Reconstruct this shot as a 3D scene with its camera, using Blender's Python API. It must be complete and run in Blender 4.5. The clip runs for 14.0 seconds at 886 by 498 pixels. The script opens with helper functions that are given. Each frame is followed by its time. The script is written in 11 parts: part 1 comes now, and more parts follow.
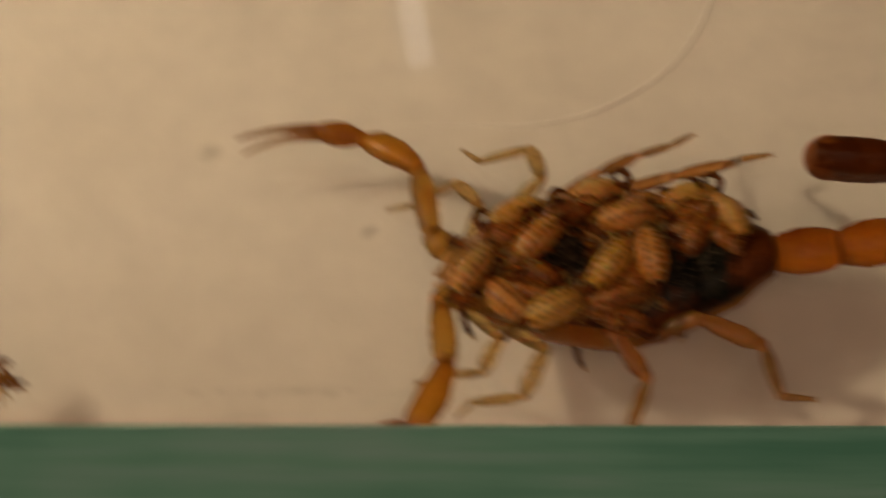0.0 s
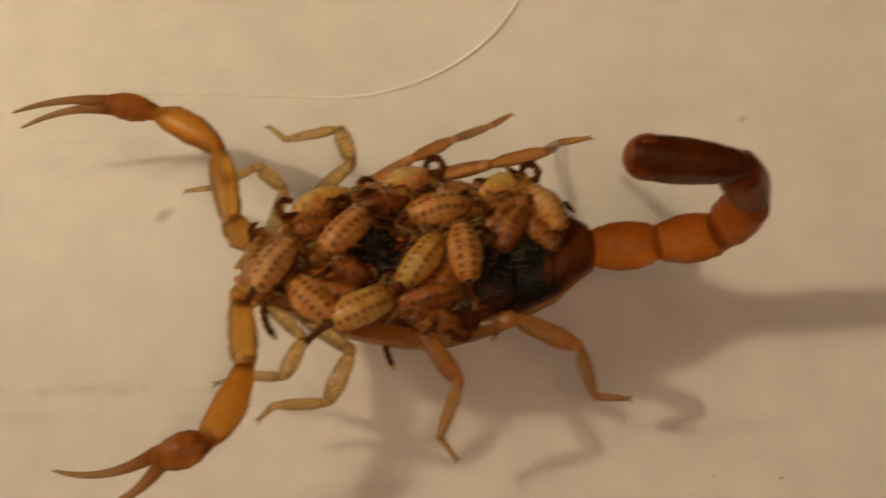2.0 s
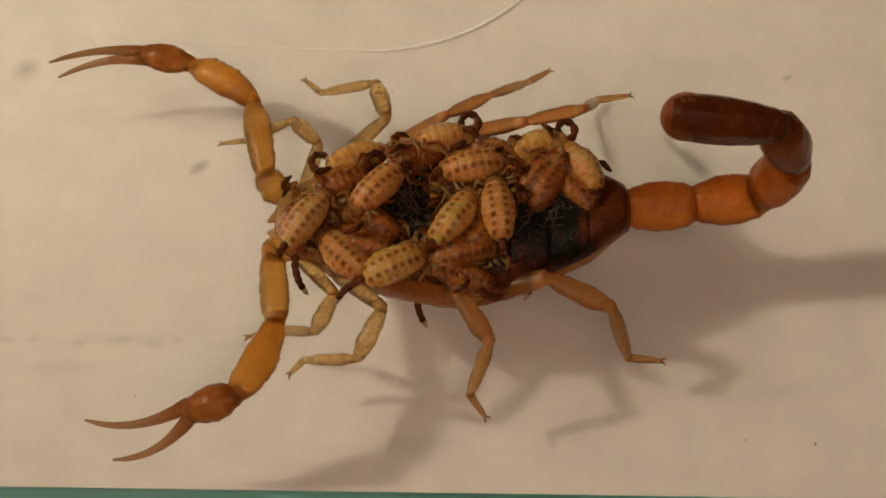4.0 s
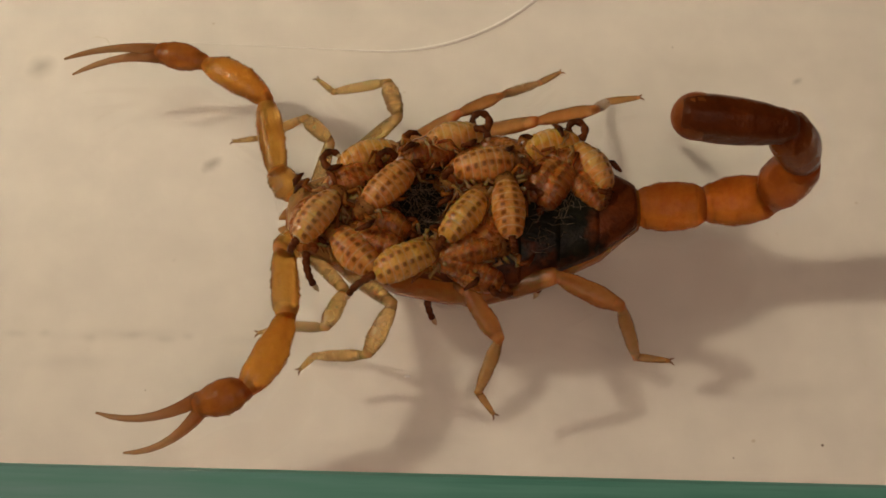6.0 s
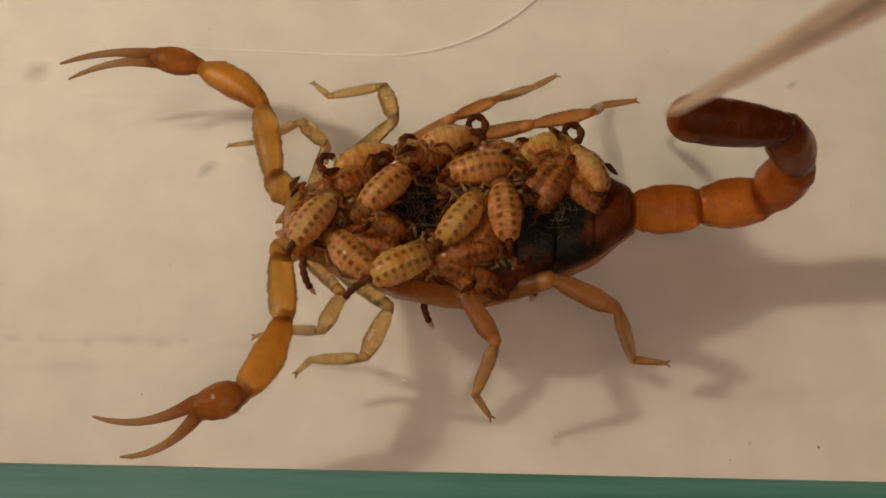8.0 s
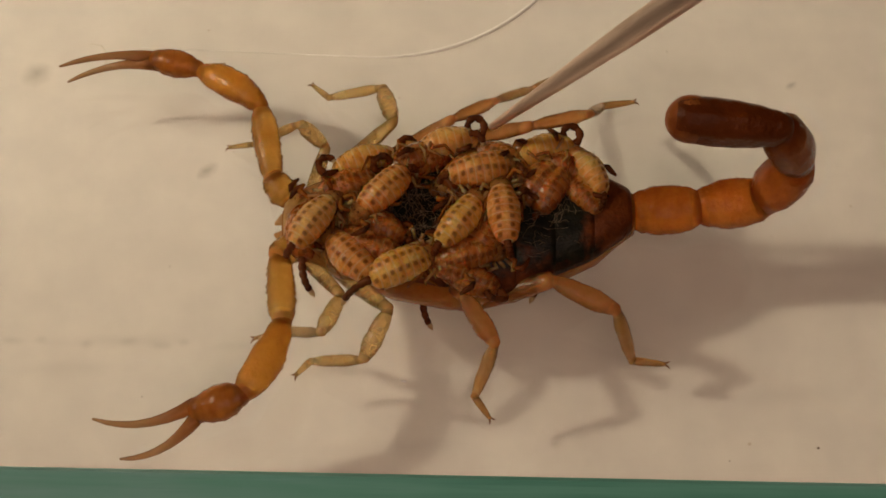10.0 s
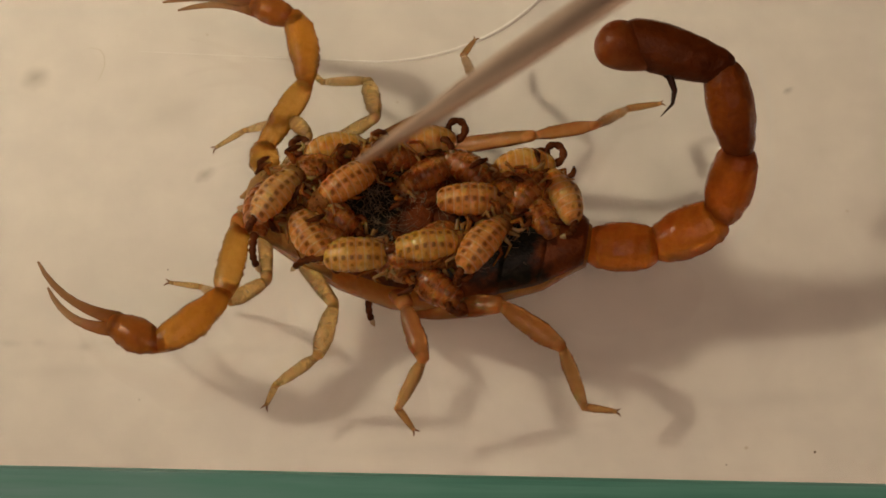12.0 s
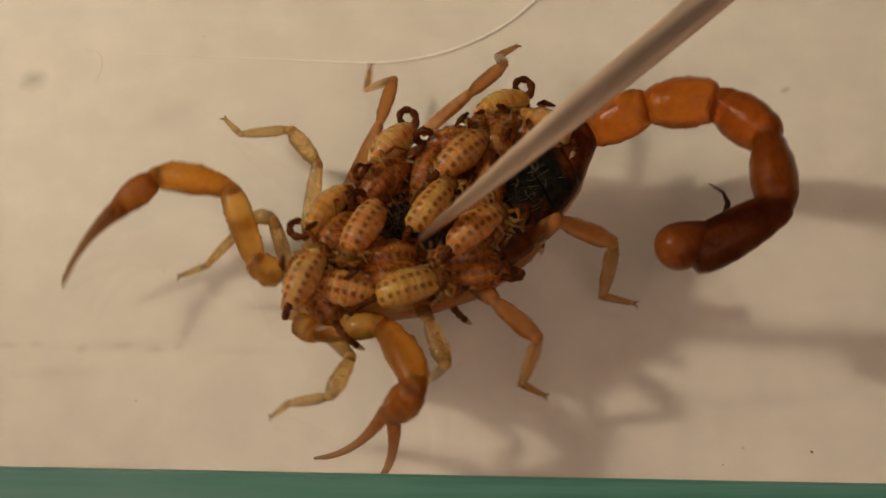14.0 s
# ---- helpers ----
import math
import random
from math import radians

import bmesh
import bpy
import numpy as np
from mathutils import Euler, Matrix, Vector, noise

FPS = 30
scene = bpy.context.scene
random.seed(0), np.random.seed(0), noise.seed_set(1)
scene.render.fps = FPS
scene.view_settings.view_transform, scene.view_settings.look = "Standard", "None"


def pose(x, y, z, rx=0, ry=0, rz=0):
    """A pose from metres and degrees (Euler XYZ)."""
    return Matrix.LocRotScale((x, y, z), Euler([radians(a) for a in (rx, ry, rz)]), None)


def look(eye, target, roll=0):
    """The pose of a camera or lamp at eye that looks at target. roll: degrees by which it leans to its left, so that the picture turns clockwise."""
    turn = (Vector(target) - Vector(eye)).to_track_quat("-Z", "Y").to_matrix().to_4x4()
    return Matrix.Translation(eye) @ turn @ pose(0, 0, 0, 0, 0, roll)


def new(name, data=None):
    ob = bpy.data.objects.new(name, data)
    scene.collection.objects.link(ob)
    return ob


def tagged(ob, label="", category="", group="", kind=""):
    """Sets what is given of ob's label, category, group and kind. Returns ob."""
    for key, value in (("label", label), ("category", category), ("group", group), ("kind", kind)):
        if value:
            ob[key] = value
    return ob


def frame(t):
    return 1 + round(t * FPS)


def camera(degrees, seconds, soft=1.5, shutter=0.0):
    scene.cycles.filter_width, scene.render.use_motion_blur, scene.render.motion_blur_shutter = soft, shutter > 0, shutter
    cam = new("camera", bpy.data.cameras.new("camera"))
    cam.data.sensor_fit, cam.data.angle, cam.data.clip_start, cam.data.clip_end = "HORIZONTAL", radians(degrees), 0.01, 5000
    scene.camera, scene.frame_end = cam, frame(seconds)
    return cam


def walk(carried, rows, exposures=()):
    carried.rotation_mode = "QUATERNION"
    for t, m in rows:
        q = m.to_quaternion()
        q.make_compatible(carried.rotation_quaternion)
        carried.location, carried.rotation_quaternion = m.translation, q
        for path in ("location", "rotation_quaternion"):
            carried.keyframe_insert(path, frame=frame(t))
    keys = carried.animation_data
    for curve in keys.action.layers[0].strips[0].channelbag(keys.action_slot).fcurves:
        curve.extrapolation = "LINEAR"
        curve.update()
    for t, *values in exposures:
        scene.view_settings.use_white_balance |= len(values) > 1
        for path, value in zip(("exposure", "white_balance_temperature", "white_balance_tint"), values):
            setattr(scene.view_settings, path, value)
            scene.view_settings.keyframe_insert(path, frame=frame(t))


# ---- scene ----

# ---- camera ----
cam = camera(39.0, 14.0, soft=1.65, shutter=0.6)


def eye(x, y, z, pan, tilt, roll):
    """A camera pose from millimetres and degrees: straight down, tilted forward, panned and rolled."""
    return pose(x / 1000, y / 1000, z / 1000, tilt) @ pose(0, 0, 0, 0, pan) @ pose(0, 0, 0, 0, 0, roll)


walk(cam, [
    (0, eye(-2.342, -47.752, 89.323, 5.444, 30.601, -1.811)),
    (0.1, eye(-2.906, -47.382, 88.842, 3.185, 29.421, 0.329)),
    (0.2, eye(-3.469, -47.013, 88.361, 2.13, 28.962, -0.146)),
    (0.3, eye(-4.032, -46.643, 87.88, 1.625, 28.764, -0.156)),
    (0.5, eye(-5.158, -45.903, 86.919, 1.67, 28.899, -0.297)),
    (0.6, eye(-4.049, -44.67, 87.013, 2.328, 28.064, -0.728)),
    (0.7, eye(-2.939, -43.436, 87.107, 1.958, 27.997, 0.57)),
    (0.8, eye(-1.829, -42.203, 87.201, 0.882, 28.307, 0.226)),
    (0.9, eye(-0.719, -40.969, 87.295, 0.364, 28.325, -0.055)),
    (1, eye(0.391, -39.886, 87.389, 0.025, 28.407, -0.762)),
    (1.1, eye(0.395, -39.676, 87.232, -0.654, 28.696, -0.017)),
    (1.3, eye(0.404, -39.257, 86.918, -0.957, 28.519, 0.101)),
    (1.5, eye(0.413, -38.839, 86.604, -1.489, 28.408, -0.141)),
    (1.7, eye(-0.153, -39.275, 86.588, -1.818, 27.539, 0.366)),
    (1.8, eye(-0.436, -39.493, 86.581, -2.263, 26.59, -0.317)),
    (1.9, eye(-0.72, -39.711, 86.573, -2.582, 26.603, -0.327)),
    (2, eye(-1.003, -39.929, 86.565, -2.413, 26.653, -1.27)),
    (2.1, eye(0.104, -39.75, 86.222, -0.658, 24.937, -1.042)),
    (2.2, eye(1.211, -39.572, 85.878, 0.058, 24.53, -0.618)),
    (4.5, eye(-0.166, -39.319, 86.053, -0.255, 24.513, -0.171)),
    (5, eye(0, -40.157, 86.117, 0, 25, 0)),
    (5.5, eye(-0.306, -40.27, 86.24, -0.017, 24.966, 0.151)),
    (6, eye(-0.233, -40.333, 86.12, 0.082, 24.976, 0.251)),
    (6.5, eye(-0.255, -40.522, 86.169, 0.007, 25.183, 0.19)),
    (7, eye(-0.054, -40.403, 86.016, 0.053, 25.142, 0.078)),
    (7.5, eye(-0.278, -40.101, 85.978, -0.142, 24.989, -0.018)),
    (8, eye(-0.42, -40.639, 86.12, -0.197, 25.297, 0.103)),
    (10.5, eye(-0.146, -40.564, 86.18, -0.067, 25.315, -0.035)),
    (11, eye(-0.164, -40.72, 86.176, -0.08, 25.378, 0.159)),
    (11.1, eye(-0.145, -40.787, 86.196, -0.12, 25.488, 0.059)),
    (12.5, eye(-0.093, -40.854, 86.28, -0.162, 25.622, 0.075)),
    (12.8, eye(0.082, -40.697, 86.212, -0.148, 25.563, -0.012)),
    (13, eye(0.181, -40.689, 86.151, -0.132, 25.611, -0.186)),
    (13.5, eye(0.597, -40.836, 86.365, 0.043, 25.662, -0.162)),
    (14, eye(0.749, -40.898, 86.259, 0.178, 25.675, -0.085)),
], exposures=[(0, -0.45, 7900, 15), (0.3, -0.08, 7200, 12), (0.6, -0.04, 7200, 12), (1.5, 0.0, 7150, 12), (2.0, 0.0, 7250, 12), (4.4, 0.06, 6480, 10), (8.0, 0.05, 6450, 10), (10.5, 0.03, 6560, 10), (14.0, 0.01, 6600, 10)])

# ---- world and lights ----
world = bpy.data.worlds.new("room_air")
scene.world = world
world.use_nodes = True
world.node_tree.nodes["Background"].inputs["Color"].default_value = (1.0, 0.82, 0.6, 1)
world.node_tree.nodes["Background"].inputs["Strength"].default_value = 0.03


def shaded_bulb(name, place, target, watts, radius, spread, colour):
    """A bulb in a shade that throws a soft-edged cone."""
    data = bpy.data.lights.new(name, "SPOT")
    data.energy, data.shadow_soft_size, data.color = watts, radius, colour
    data.spot_size, data.spot_blend = radians(spread), 1.0
    ob = new(name, data)
    ob.matrix_world = look(place, target)
    return ob


def panel(name, place, target, watts, size, size_y, colour):
    data = bpy.data.lights.new(name, "AREA")
    data.shape, data.size, data.size_y = "RECTANGLE", size, size_y
    data.energy, data.color = watts, colour
    ob = new(name, data)
    ob.matrix_world = look(place, target)
    return ob


shaded_bulb("desk_lamp_bulb", (-0.260, 0.048, 0.238), (0.006, 0.172, 0), 2.30, 0.0105, 86, (1.0, 0.84, 0.62))
panel("ceiling_lamp", (0.10, -0.75, 1.55), (0, 0, 0), 4.0, 0.9, 0.9, (1.0, 0.655, 0.50))
panel("far_lamp", (-0.25, 1.41, 1.60), (0, 0, 0), 0.034, 0.045, 0.14, (0.85, 0.92, 1.0))


# ---- materials ----
def node(tree, kind, **values):
    n = tree.nodes.new(kind)
    for key, value in values.items():
        n.inputs[key].default_value = value
    return n


def base_material(name):
    m = bpy.data.materials.new(name)
    m.use_nodes = True
    return m, m.node_tree, m.node_tree.nodes["Principled BSDF"]


def ramp(tree, fac, stops):
    r = tree.nodes.new("ShaderNodeValToRGB")
    while len(r.color_ramp.elements) < len(stops):
        r.color_ramp.elements.new(0.5)
    for e, (at, c) in zip(r.color_ramp.elements, stops):
        e.position, e.color = at, (*c, 1)
    tree.links.new(fac, r.inputs["Fac"])
    return r.outputs["Color"]


def noise_fac(tree, scale, detail=4.0, stretch=(1, 1, 1), rough=0.55):
    co = tree.nodes.new("ShaderNodeTexCoord")
    mp = tree.nodes.new("ShaderNodeMapping")
    mp.inputs["Scale"].default_value = stretch
    tree.links.new(co.outputs["Object"], mp.inputs["Vector"])
    n = node(tree, "ShaderNodeTexNoise", Scale=scale, Detail=detail, Roughness=rough)
    tree.links.new(mp.outputs["Vector"], n.inputs["Vector"])
    return n.outputs["Fac"]


def bump(tree, bsdf, fac, distance, strength=0.5):
    b = node(tree, "ShaderNodeBump", Distance=distance, Strength=strength)
    tree.links.new(fac, b.inputs["Height"])
    tree.links.new(b.outputs["Normal"], bsdf.inputs["Normal"])


def mix(tree, fac, a, b, how="MIX"):
    n = tree.nodes.new("ShaderNodeMix")
    n.data_type, n.blend_type = "RGBA", how
    for value, socket in ((fac, n.inputs[0]), (a, n.inputs[6]), (b, n.inputs[7])):
        if isinstance(value, bpy.types.NodeSocket):
            tree.links.new(value, socket)
        else:
            socket.default_value = value if isinstance(value, float) else (*value, 1)
    return n.outputs[2]


def maths(tree, how, a, b=0.0):
    n = tree.nodes.new("ShaderNodeMath")
    n.operation = how
    for value, socket in ((a, n.inputs[0]), (b, n.inputs[1])):
        if isinstance(value, bpy.types.NodeSocket):
            tree.links.new(value, socket)
        else:
            socket.default_value = value
    return n.outputs[0]


def see_through(m, tree, bsdf, tint, amount):
    """Lets part of the light pass straight through a thin shell, tinted by it."""
    thin = tree.nodes.new("ShaderNodeBsdfTransparent")
    if isinstance(tint, bpy.types.NodeSocket):
        tree.links.new(tint, thin.inputs["Color"])
    else:
        thin.inputs["Color"].default_value = (*tint, 1)
    mx = tree.nodes.new("ShaderNodeMixShader")
    if isinstance(amount, bpy.types.NodeSocket):
        tree.links.new(amount, mx.inputs[0])
    else:
        mx.inputs[0].default_value = amount
    tree.links.new(bsdf.outputs[0], mx.inputs[1])
    tree.links.new(thin.outputs[0], mx.inputs[2])
    tree.links.new(mx.outputs[0], tree.nodes["Material Output"].inputs["Surface"])


def chitin(name, dark, light, glow=0.35, rough=0.38, grain=900.0, stretch=(1, 1, 1), clear=0.0, joint=None, tip=None, warts=0.6, thin=False):
    """Horny, see-through shell: two scales of mottling, a fine grain and a waxy gloss; darker horn at the joints, another colour towards the tip."""
    m, tree, bsdf = base_material(name)
    coarse = noise_fac(tree, grain * 0.35, 3, stretch)
    fine = noise_fac(tree, grain * 2.2, 4)
    tone = maths(tree, "ADD", maths(tree, "MULTIPLY", coarse, 0.72), maths(tree, "MULTIPLY", fine, 0.28))
    colour = ramp(tree, tone, [(0.33, dark), (0.66, light)])
    passing = clear
    if joint or tip:
        sp = tree.nodes.new("ShaderNodeSeparateXYZ")
        tree.links.new(tree.nodes.new("ShaderNodeTexCoord").outputs["Generated"], sp.inputs[0])
        wander = maths(tree, "MULTIPLY", maths(tree, "SUBTRACT", coarse, 0.5), 0.16)
    if joint:
        # darker horn where one segment meets the next
        off = maths(tree, "ABSOLUTE", maths(tree, "SUBTRACT", sp.outputs["X"], 0.5))
        rim = ramp(tree, maths(tree, "ADD", off, wander), [(0.36, (0, 0, 0)), (0.50, (0.72,) * 3)])
        colour = mix(tree, rim, colour, joint)
        passing = maths(tree, "MULTIPLY", maths(tree, "SUBTRACT", 1.0, maths(tree, "MULTIPLY", rim, 1.2)), clear)
    if tip:
        colour = mix(tree, ramp(tree, maths(tree, "ADD", sp.outputs["X"], wander), [(0.02, (0, 0, 0)), (0.55, (1, 1, 1))]), colour, tip)
    tree.links.new(colour, bsdf.inputs["Base Color"])
    bsdf.inputs["Roughness"].default_value = rough
    bsdf.inputs["Subsurface Weight"].default_value = glow
    bsdf.inputs["Subsurface Radius"].default_value = (1.0, 0.45, 0.15)
    bsdf.inputs["Subsurface Scale"].default_value = 0.0011
    bsdf.inputs["Specular IOR Level"].default_value = 0.32
    bsdf.inputs["IOR"].default_value = 1.38
    bump(tree, bsdf, fine, 0.00016, warts)
    if thin:
        see_through(m, tree, bsdf, colour, passing)
    elif joint:
        tree.links.new(passing, bsdf.inputs["Transmission Weight"])
    else:
        bsdf.inputs["Transmission Weight"].default_value = clear
    return m


LEG = chitin("pale_amber_leg_shell", (0.68, 0.42, 0.13), (0.94, 0.69, 0.31), 0.7, 0.2, clear=0.84, joint=(0.50, 0.25, 0.075), warts=0.5)
LEG_TAN = chitin("tan_leg_shell", (0.60, 0.32, 0.10), (0.88, 0.55, 0.22), 0.7, 0.2, clear=0.80, joint=(0.44, 0.19, 0.055), warts=0.5)
LEG_RED = chitin("peach_orange_leg_shell", (0.64, 0.25, 0.065), (0.90, 0.47, 0.165), 0.7, 0.2, clear=0.78, joint=(0.46, 0.16, 0.04), warts=0.5)
ARM = chitin("amber_arm_shell", (0.64, 0.29, 0.042), (0.93, 0.53, 0.115), 0.7, 0.2, clear=0.80, joint=(0.50, 0.19, 0.04), warts=0.6)
FOREARM = chitin("orange_forearm_shell", (0.58, 0.21, 0.024), (0.91, 0.42, 0.058), 0.7, 0.2, clear=0.78, joint=(0.44, 0.13, 0.022), warts=0.6)
PINCER = chitin("red_brown_pincer_shell", (0.40, 0.115, 0.017), (0.68, 0.25, 0.042), 0.6, 0.20, clear=0.66, joint=(0.34, 0.09, 0.015), warts=0.5)
FINGER = chitin("brown_finger_shell", (0.42, 0.13, 0.024), (0.62, 0.24, 0.05), 0.5, 0.25, clear=0.55, tip=(0.60, 0.36, 0.17))
TAIL = chitin("orange_tail_shell", (0.58, 0.13, 0.014), (0.92, 0.315, 0.038), 0.7, 0.18, clear=0.76, joint=(0.40, 0.070, 0.010), warts=0.6)
TAIL_RED = chitin("reddish_tail_shell", (0.44, 0.090, 0.010), (0.72, 0.20, 0.024), 0.6, 0.20, clear=0.64, joint=(0.28, 0.050, 0.008), warts=0.6)
TAIL_MID = chitin("red_brown_tail_shell", (0.24, 0.050, 0.007), (0.44, 0.110, 0.012), 0.3, 0.26, clear=0.36, joint=(0.12, 0.025, 0.005), warts=0.9)
TAIL_DARK = chitin("dark_brown_tail_shell", (0.10, 0.020, 0.004), (0.23, 0.052, 0.009), 0.2, 0.28, clear=0.25, warts=0.9)
BULB_SHELL = chitin("reddish_sting_bulb_shell", (0.22, 0.044, 0.008), (0.46, 0.13, 0.028), 0.4, 0.30, clear=0.25)
STING = chitin("black_sting", (0.016, 0.007, 0.004), (0.04, 0.015, 0.008), 0.05, 0.25)
FLANK = chitin("orange_brown_flank_skin", (0.66, 0.205, 0.028), (0.94, 0.42, 0.08), 0.7, 0.2, clear=0.55)


def back_plate_skin():
    """Chestnut plates with two ragged black patches, behind the head and on the rump."""
    m = chitin("chestnut_and_black_back_plate", (0.075, 0.017, 0.003), (0.235, 0.057, 0.011), 0.2, 0.36, 1500)
    tree, bsdf = m.node_tree, m.node_tree.nodes["Principled BSDF"]
    brown = bsdf.inputs["Base Color"].links[0].from_socket
    co = tree.nodes.new("ShaderNodeTexCoord")
    sp = tree.nodes.new("ShaderNodeSeparateXYZ")
    tree.links.new(co.outputs["Object"], sp.inputs[0])
    rag = maths(tree, "MULTIPLY", maths(tree, "SUBTRACT", noise_fac(tree, 520, 4), 0.5), 5.5)
    x = maths(tree, "MULTIPLY", sp.outputs["X"], 1000.0)
    near = maths(tree, "MINIMUM", maths(tree, "ADD", maths(tree, "ABSOLUTE", maths(tree, "SUBTRACT", x, 3.0)), 0.5), maths(tree, "SUBTRACT", maths(tree, "ABSOLUTE", maths(tree, "ADD", x, 6.0)), 0.7))
    near = maths(tree, "MAXIMUM", near, maths(tree, "SUBTRACT", maths(tree, "ABSOLUTE", maths(tree, "MULTIPLY", sp.outputs["Y"], 1000.0)), 1.6))
    patch = ramp(tree, maths(tree, "MULTIPLY", maths(tree, "ADD", near, rag), 0.2), [(0.44, (1, 1, 1)), (0.72, (0, 0, 0))])
    black = ramp(tree, noise_fac(tree, 1400, 4), [(0.35, (0.005, 0.007, 0.005)), (0.75, (0.026, 0.025, 0.014))])
    tree.links.new(mix(tree, patch, brown, black), bsdf.inputs["Base Color"])
    bsdf.inputs["Specular IOR Level"].default_value = 0.3
    bsdf.inputs["Coat Weight"].default_value = 0.05
    return m


BACK = back_plate_skin()
HEAD = chitin("amber_head_shield", (0.34, 0.14, 0.035), (0.66, 0.36, 0.10), 0.4, 0.42, 1500, clear=0.15)
CLAW = chitin("dark_foot_claw", (0.14, 0.065, 0.025), (0.28, 0.15, 0.07), 0.1)
Y_DARK = chitin("dark_brown_young_shell", (0.020, 0.006, 0.003), (0.20, 0.055, 0.013), 0.1, 0.18, 2600)
Y_HEAD = chitin("mottled_amber_young_head", (0.10, 0.024, 0.006), (0.86, 0.40, 0.11), 0.5, 0.14, 4200, clear=0.45)
Y_ARM = chitin("red_brown_young_limb", (0.16, 0.036, 0.007), (0.80, 0.30, 0.06), 0.5, 0.16, 3000, clear=0.45)
Y_LEG = chitin("banded_young_leg", (0.66, 0.27, 0.07), (0.96, 0.68, 0.33), 0.6, 0.2, 3000, clear=0.50, thin=True)
BRISTLE = chitin("pale_bristle", (0.34, 0.24, 0.14), (0.72, 0.56, 0.38), 0.3, 0.4, clear=0.45, thin=True)


def young_belly(name, pale, deep, shade, pale_seam=0.5, glassy=0.10, marks=0.74):
    """Pale swollen abdomen with two rows of square brown marks, one pair to a ring."""
    m, tree, bsdf = base_material(name)
    co = tree.nodes.new("ShaderNodeTexCoord")
    sp = tree.nodes.new("ShaderNodeSeparateXYZ")
    tree.links.new(co.outputs["Object"], sp.inputs[0])
    wob = maths(tree, "MULTIPLY", maths(tree, "SUBTRACT", noise_fac(tree, 2600, 3), 0.5), 1.1)
    ring = maths(tree, "FRACT", maths(tree, "ADD", maths(tree, "MULTIPLY", sp.outputs["X"], 1 / 0.00058), 50.0))
    along = maths(tree, "DIVIDE", maths(tree, "SUBTRACT", ring, 0.5), 0.22)
    side = maths(tree, "MULTIPLY", maths(tree, "ABSOLUTE", sp.outputs["Y"]), 1000.0)
    row = maths(tree, "DIVIDE", maths(tree, "SUBTRACT", side, 0.46), 0.145)
    reach = maths(tree, "ADD", maths(tree, "POWER", maths(tree, "ABSOLUTE", along), 3.4), maths(tree, "POWER", maths(tree, "ABSOLUTE", row), 3.4))
    edge = maths(tree, "DIVIDE", maths(tree, "SUBTRACT", side, 0.95), 0.11)
    edge = maths(tree, "ADD", maths(tree, "POWER", maths(tree, "ABSOLUTE", along), 2.6), maths(tree, "POWER", maths(tree, "ABSOLUTE", edge), 2.6))
    top = maths(tree, "GREATER_THAN", sp.outputs["Z"], 0.00005)
    near = maths(tree, "ADD", maths(tree, "MINIMUM", reach, maths(tree, "ADD", edge, 1.5)), wob)
    spot = tree.nodes.new("ShaderNodeMapRange")
    spot.interpolation_type = "SMOOTHSTEP"
    for key, value in (("From Min", 2.6), ("From Max", -0.3), ("To Min", 0.0), ("To Max", marks)):
        spot.inputs[key].default_value = value
    tree.links.new(near, spot.inputs["Value"])
    spot = maths(tree, "MULTIPLY", spot.outputs["Result"], top)
    seam = maths(tree, "MULTIPLY", maths(tree, "GREATER_THAN", maths(tree, "ABSOLUTE", maths(tree, "SUBTRACT", ring, 0.5)), 0.42), pale_seam)
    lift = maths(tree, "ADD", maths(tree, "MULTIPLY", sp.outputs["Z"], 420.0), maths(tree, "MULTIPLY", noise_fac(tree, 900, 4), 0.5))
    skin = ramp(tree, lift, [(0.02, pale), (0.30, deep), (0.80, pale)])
    band = tree.nodes.new("ShaderNodeMapRange")
    band.interpolation_type = "SMOOTHSTEP"
    for key, value in (("From Min", 2.0), ("From Max", 0.7), ("To Min", 0.0), ("To Max", 0.34)):
        band.inputs[key].default_value = value
    tree.links.new(maths(tree, "ADD", maths(tree, "ABSOLUTE", row), wob), band.inputs["Value"])
    skin = mix(tree, maths(tree, "MULTIPLY", band.outputs["Result"], top), skin, shade)
    skin = mix(tree, seam, skin, (0.96, 0.78, 0.46))
    colour = mix(tree, spot, skin, (0.17, 0.05, 0.010))
    blot = ramp(tree, noise_fac(tree, 1100, 3), [(0.36, (0.70, 0.52, 0.40)), (0.58, (1, 1, 1))])
    colour = mix(tree, 0.55, colour, blot, "MULTIPLY")
    tree.links.new(colour, bsdf.inputs["Base Color"])
    tree.links.new(ramp(tree, noise_fac(tree, 1800, 3), [(0.35, (0.16,) * 3), (0.65, (0.42,) * 3)]), bsdf.inputs["Roughness"])
    bsdf.inputs["Subsurface Weight"].default_value = 0.85
    bsdf.inputs["Subsurface Radius"].default_value = (1.0, 0.55, 0.2)
    bsdf.inputs["Subsurface Scale"].default_value = 0.0009
    bsdf.inputs["IOR"].default_value = 1.36
    bsdf.inputs["Specular IOR Level"].default_value = 0.4
    bsdf.inputs["Coat Weight"].default_value = 0.22
    bsdf.inputs["Coat Roughness"].default_value = 0.16
    bump(tree, bsdf, noise_fac(tree, 3000, 3), 0.00010, 0.7)
    bsdf.inputs["Transmission Weight"].default_value = glassy
    return m


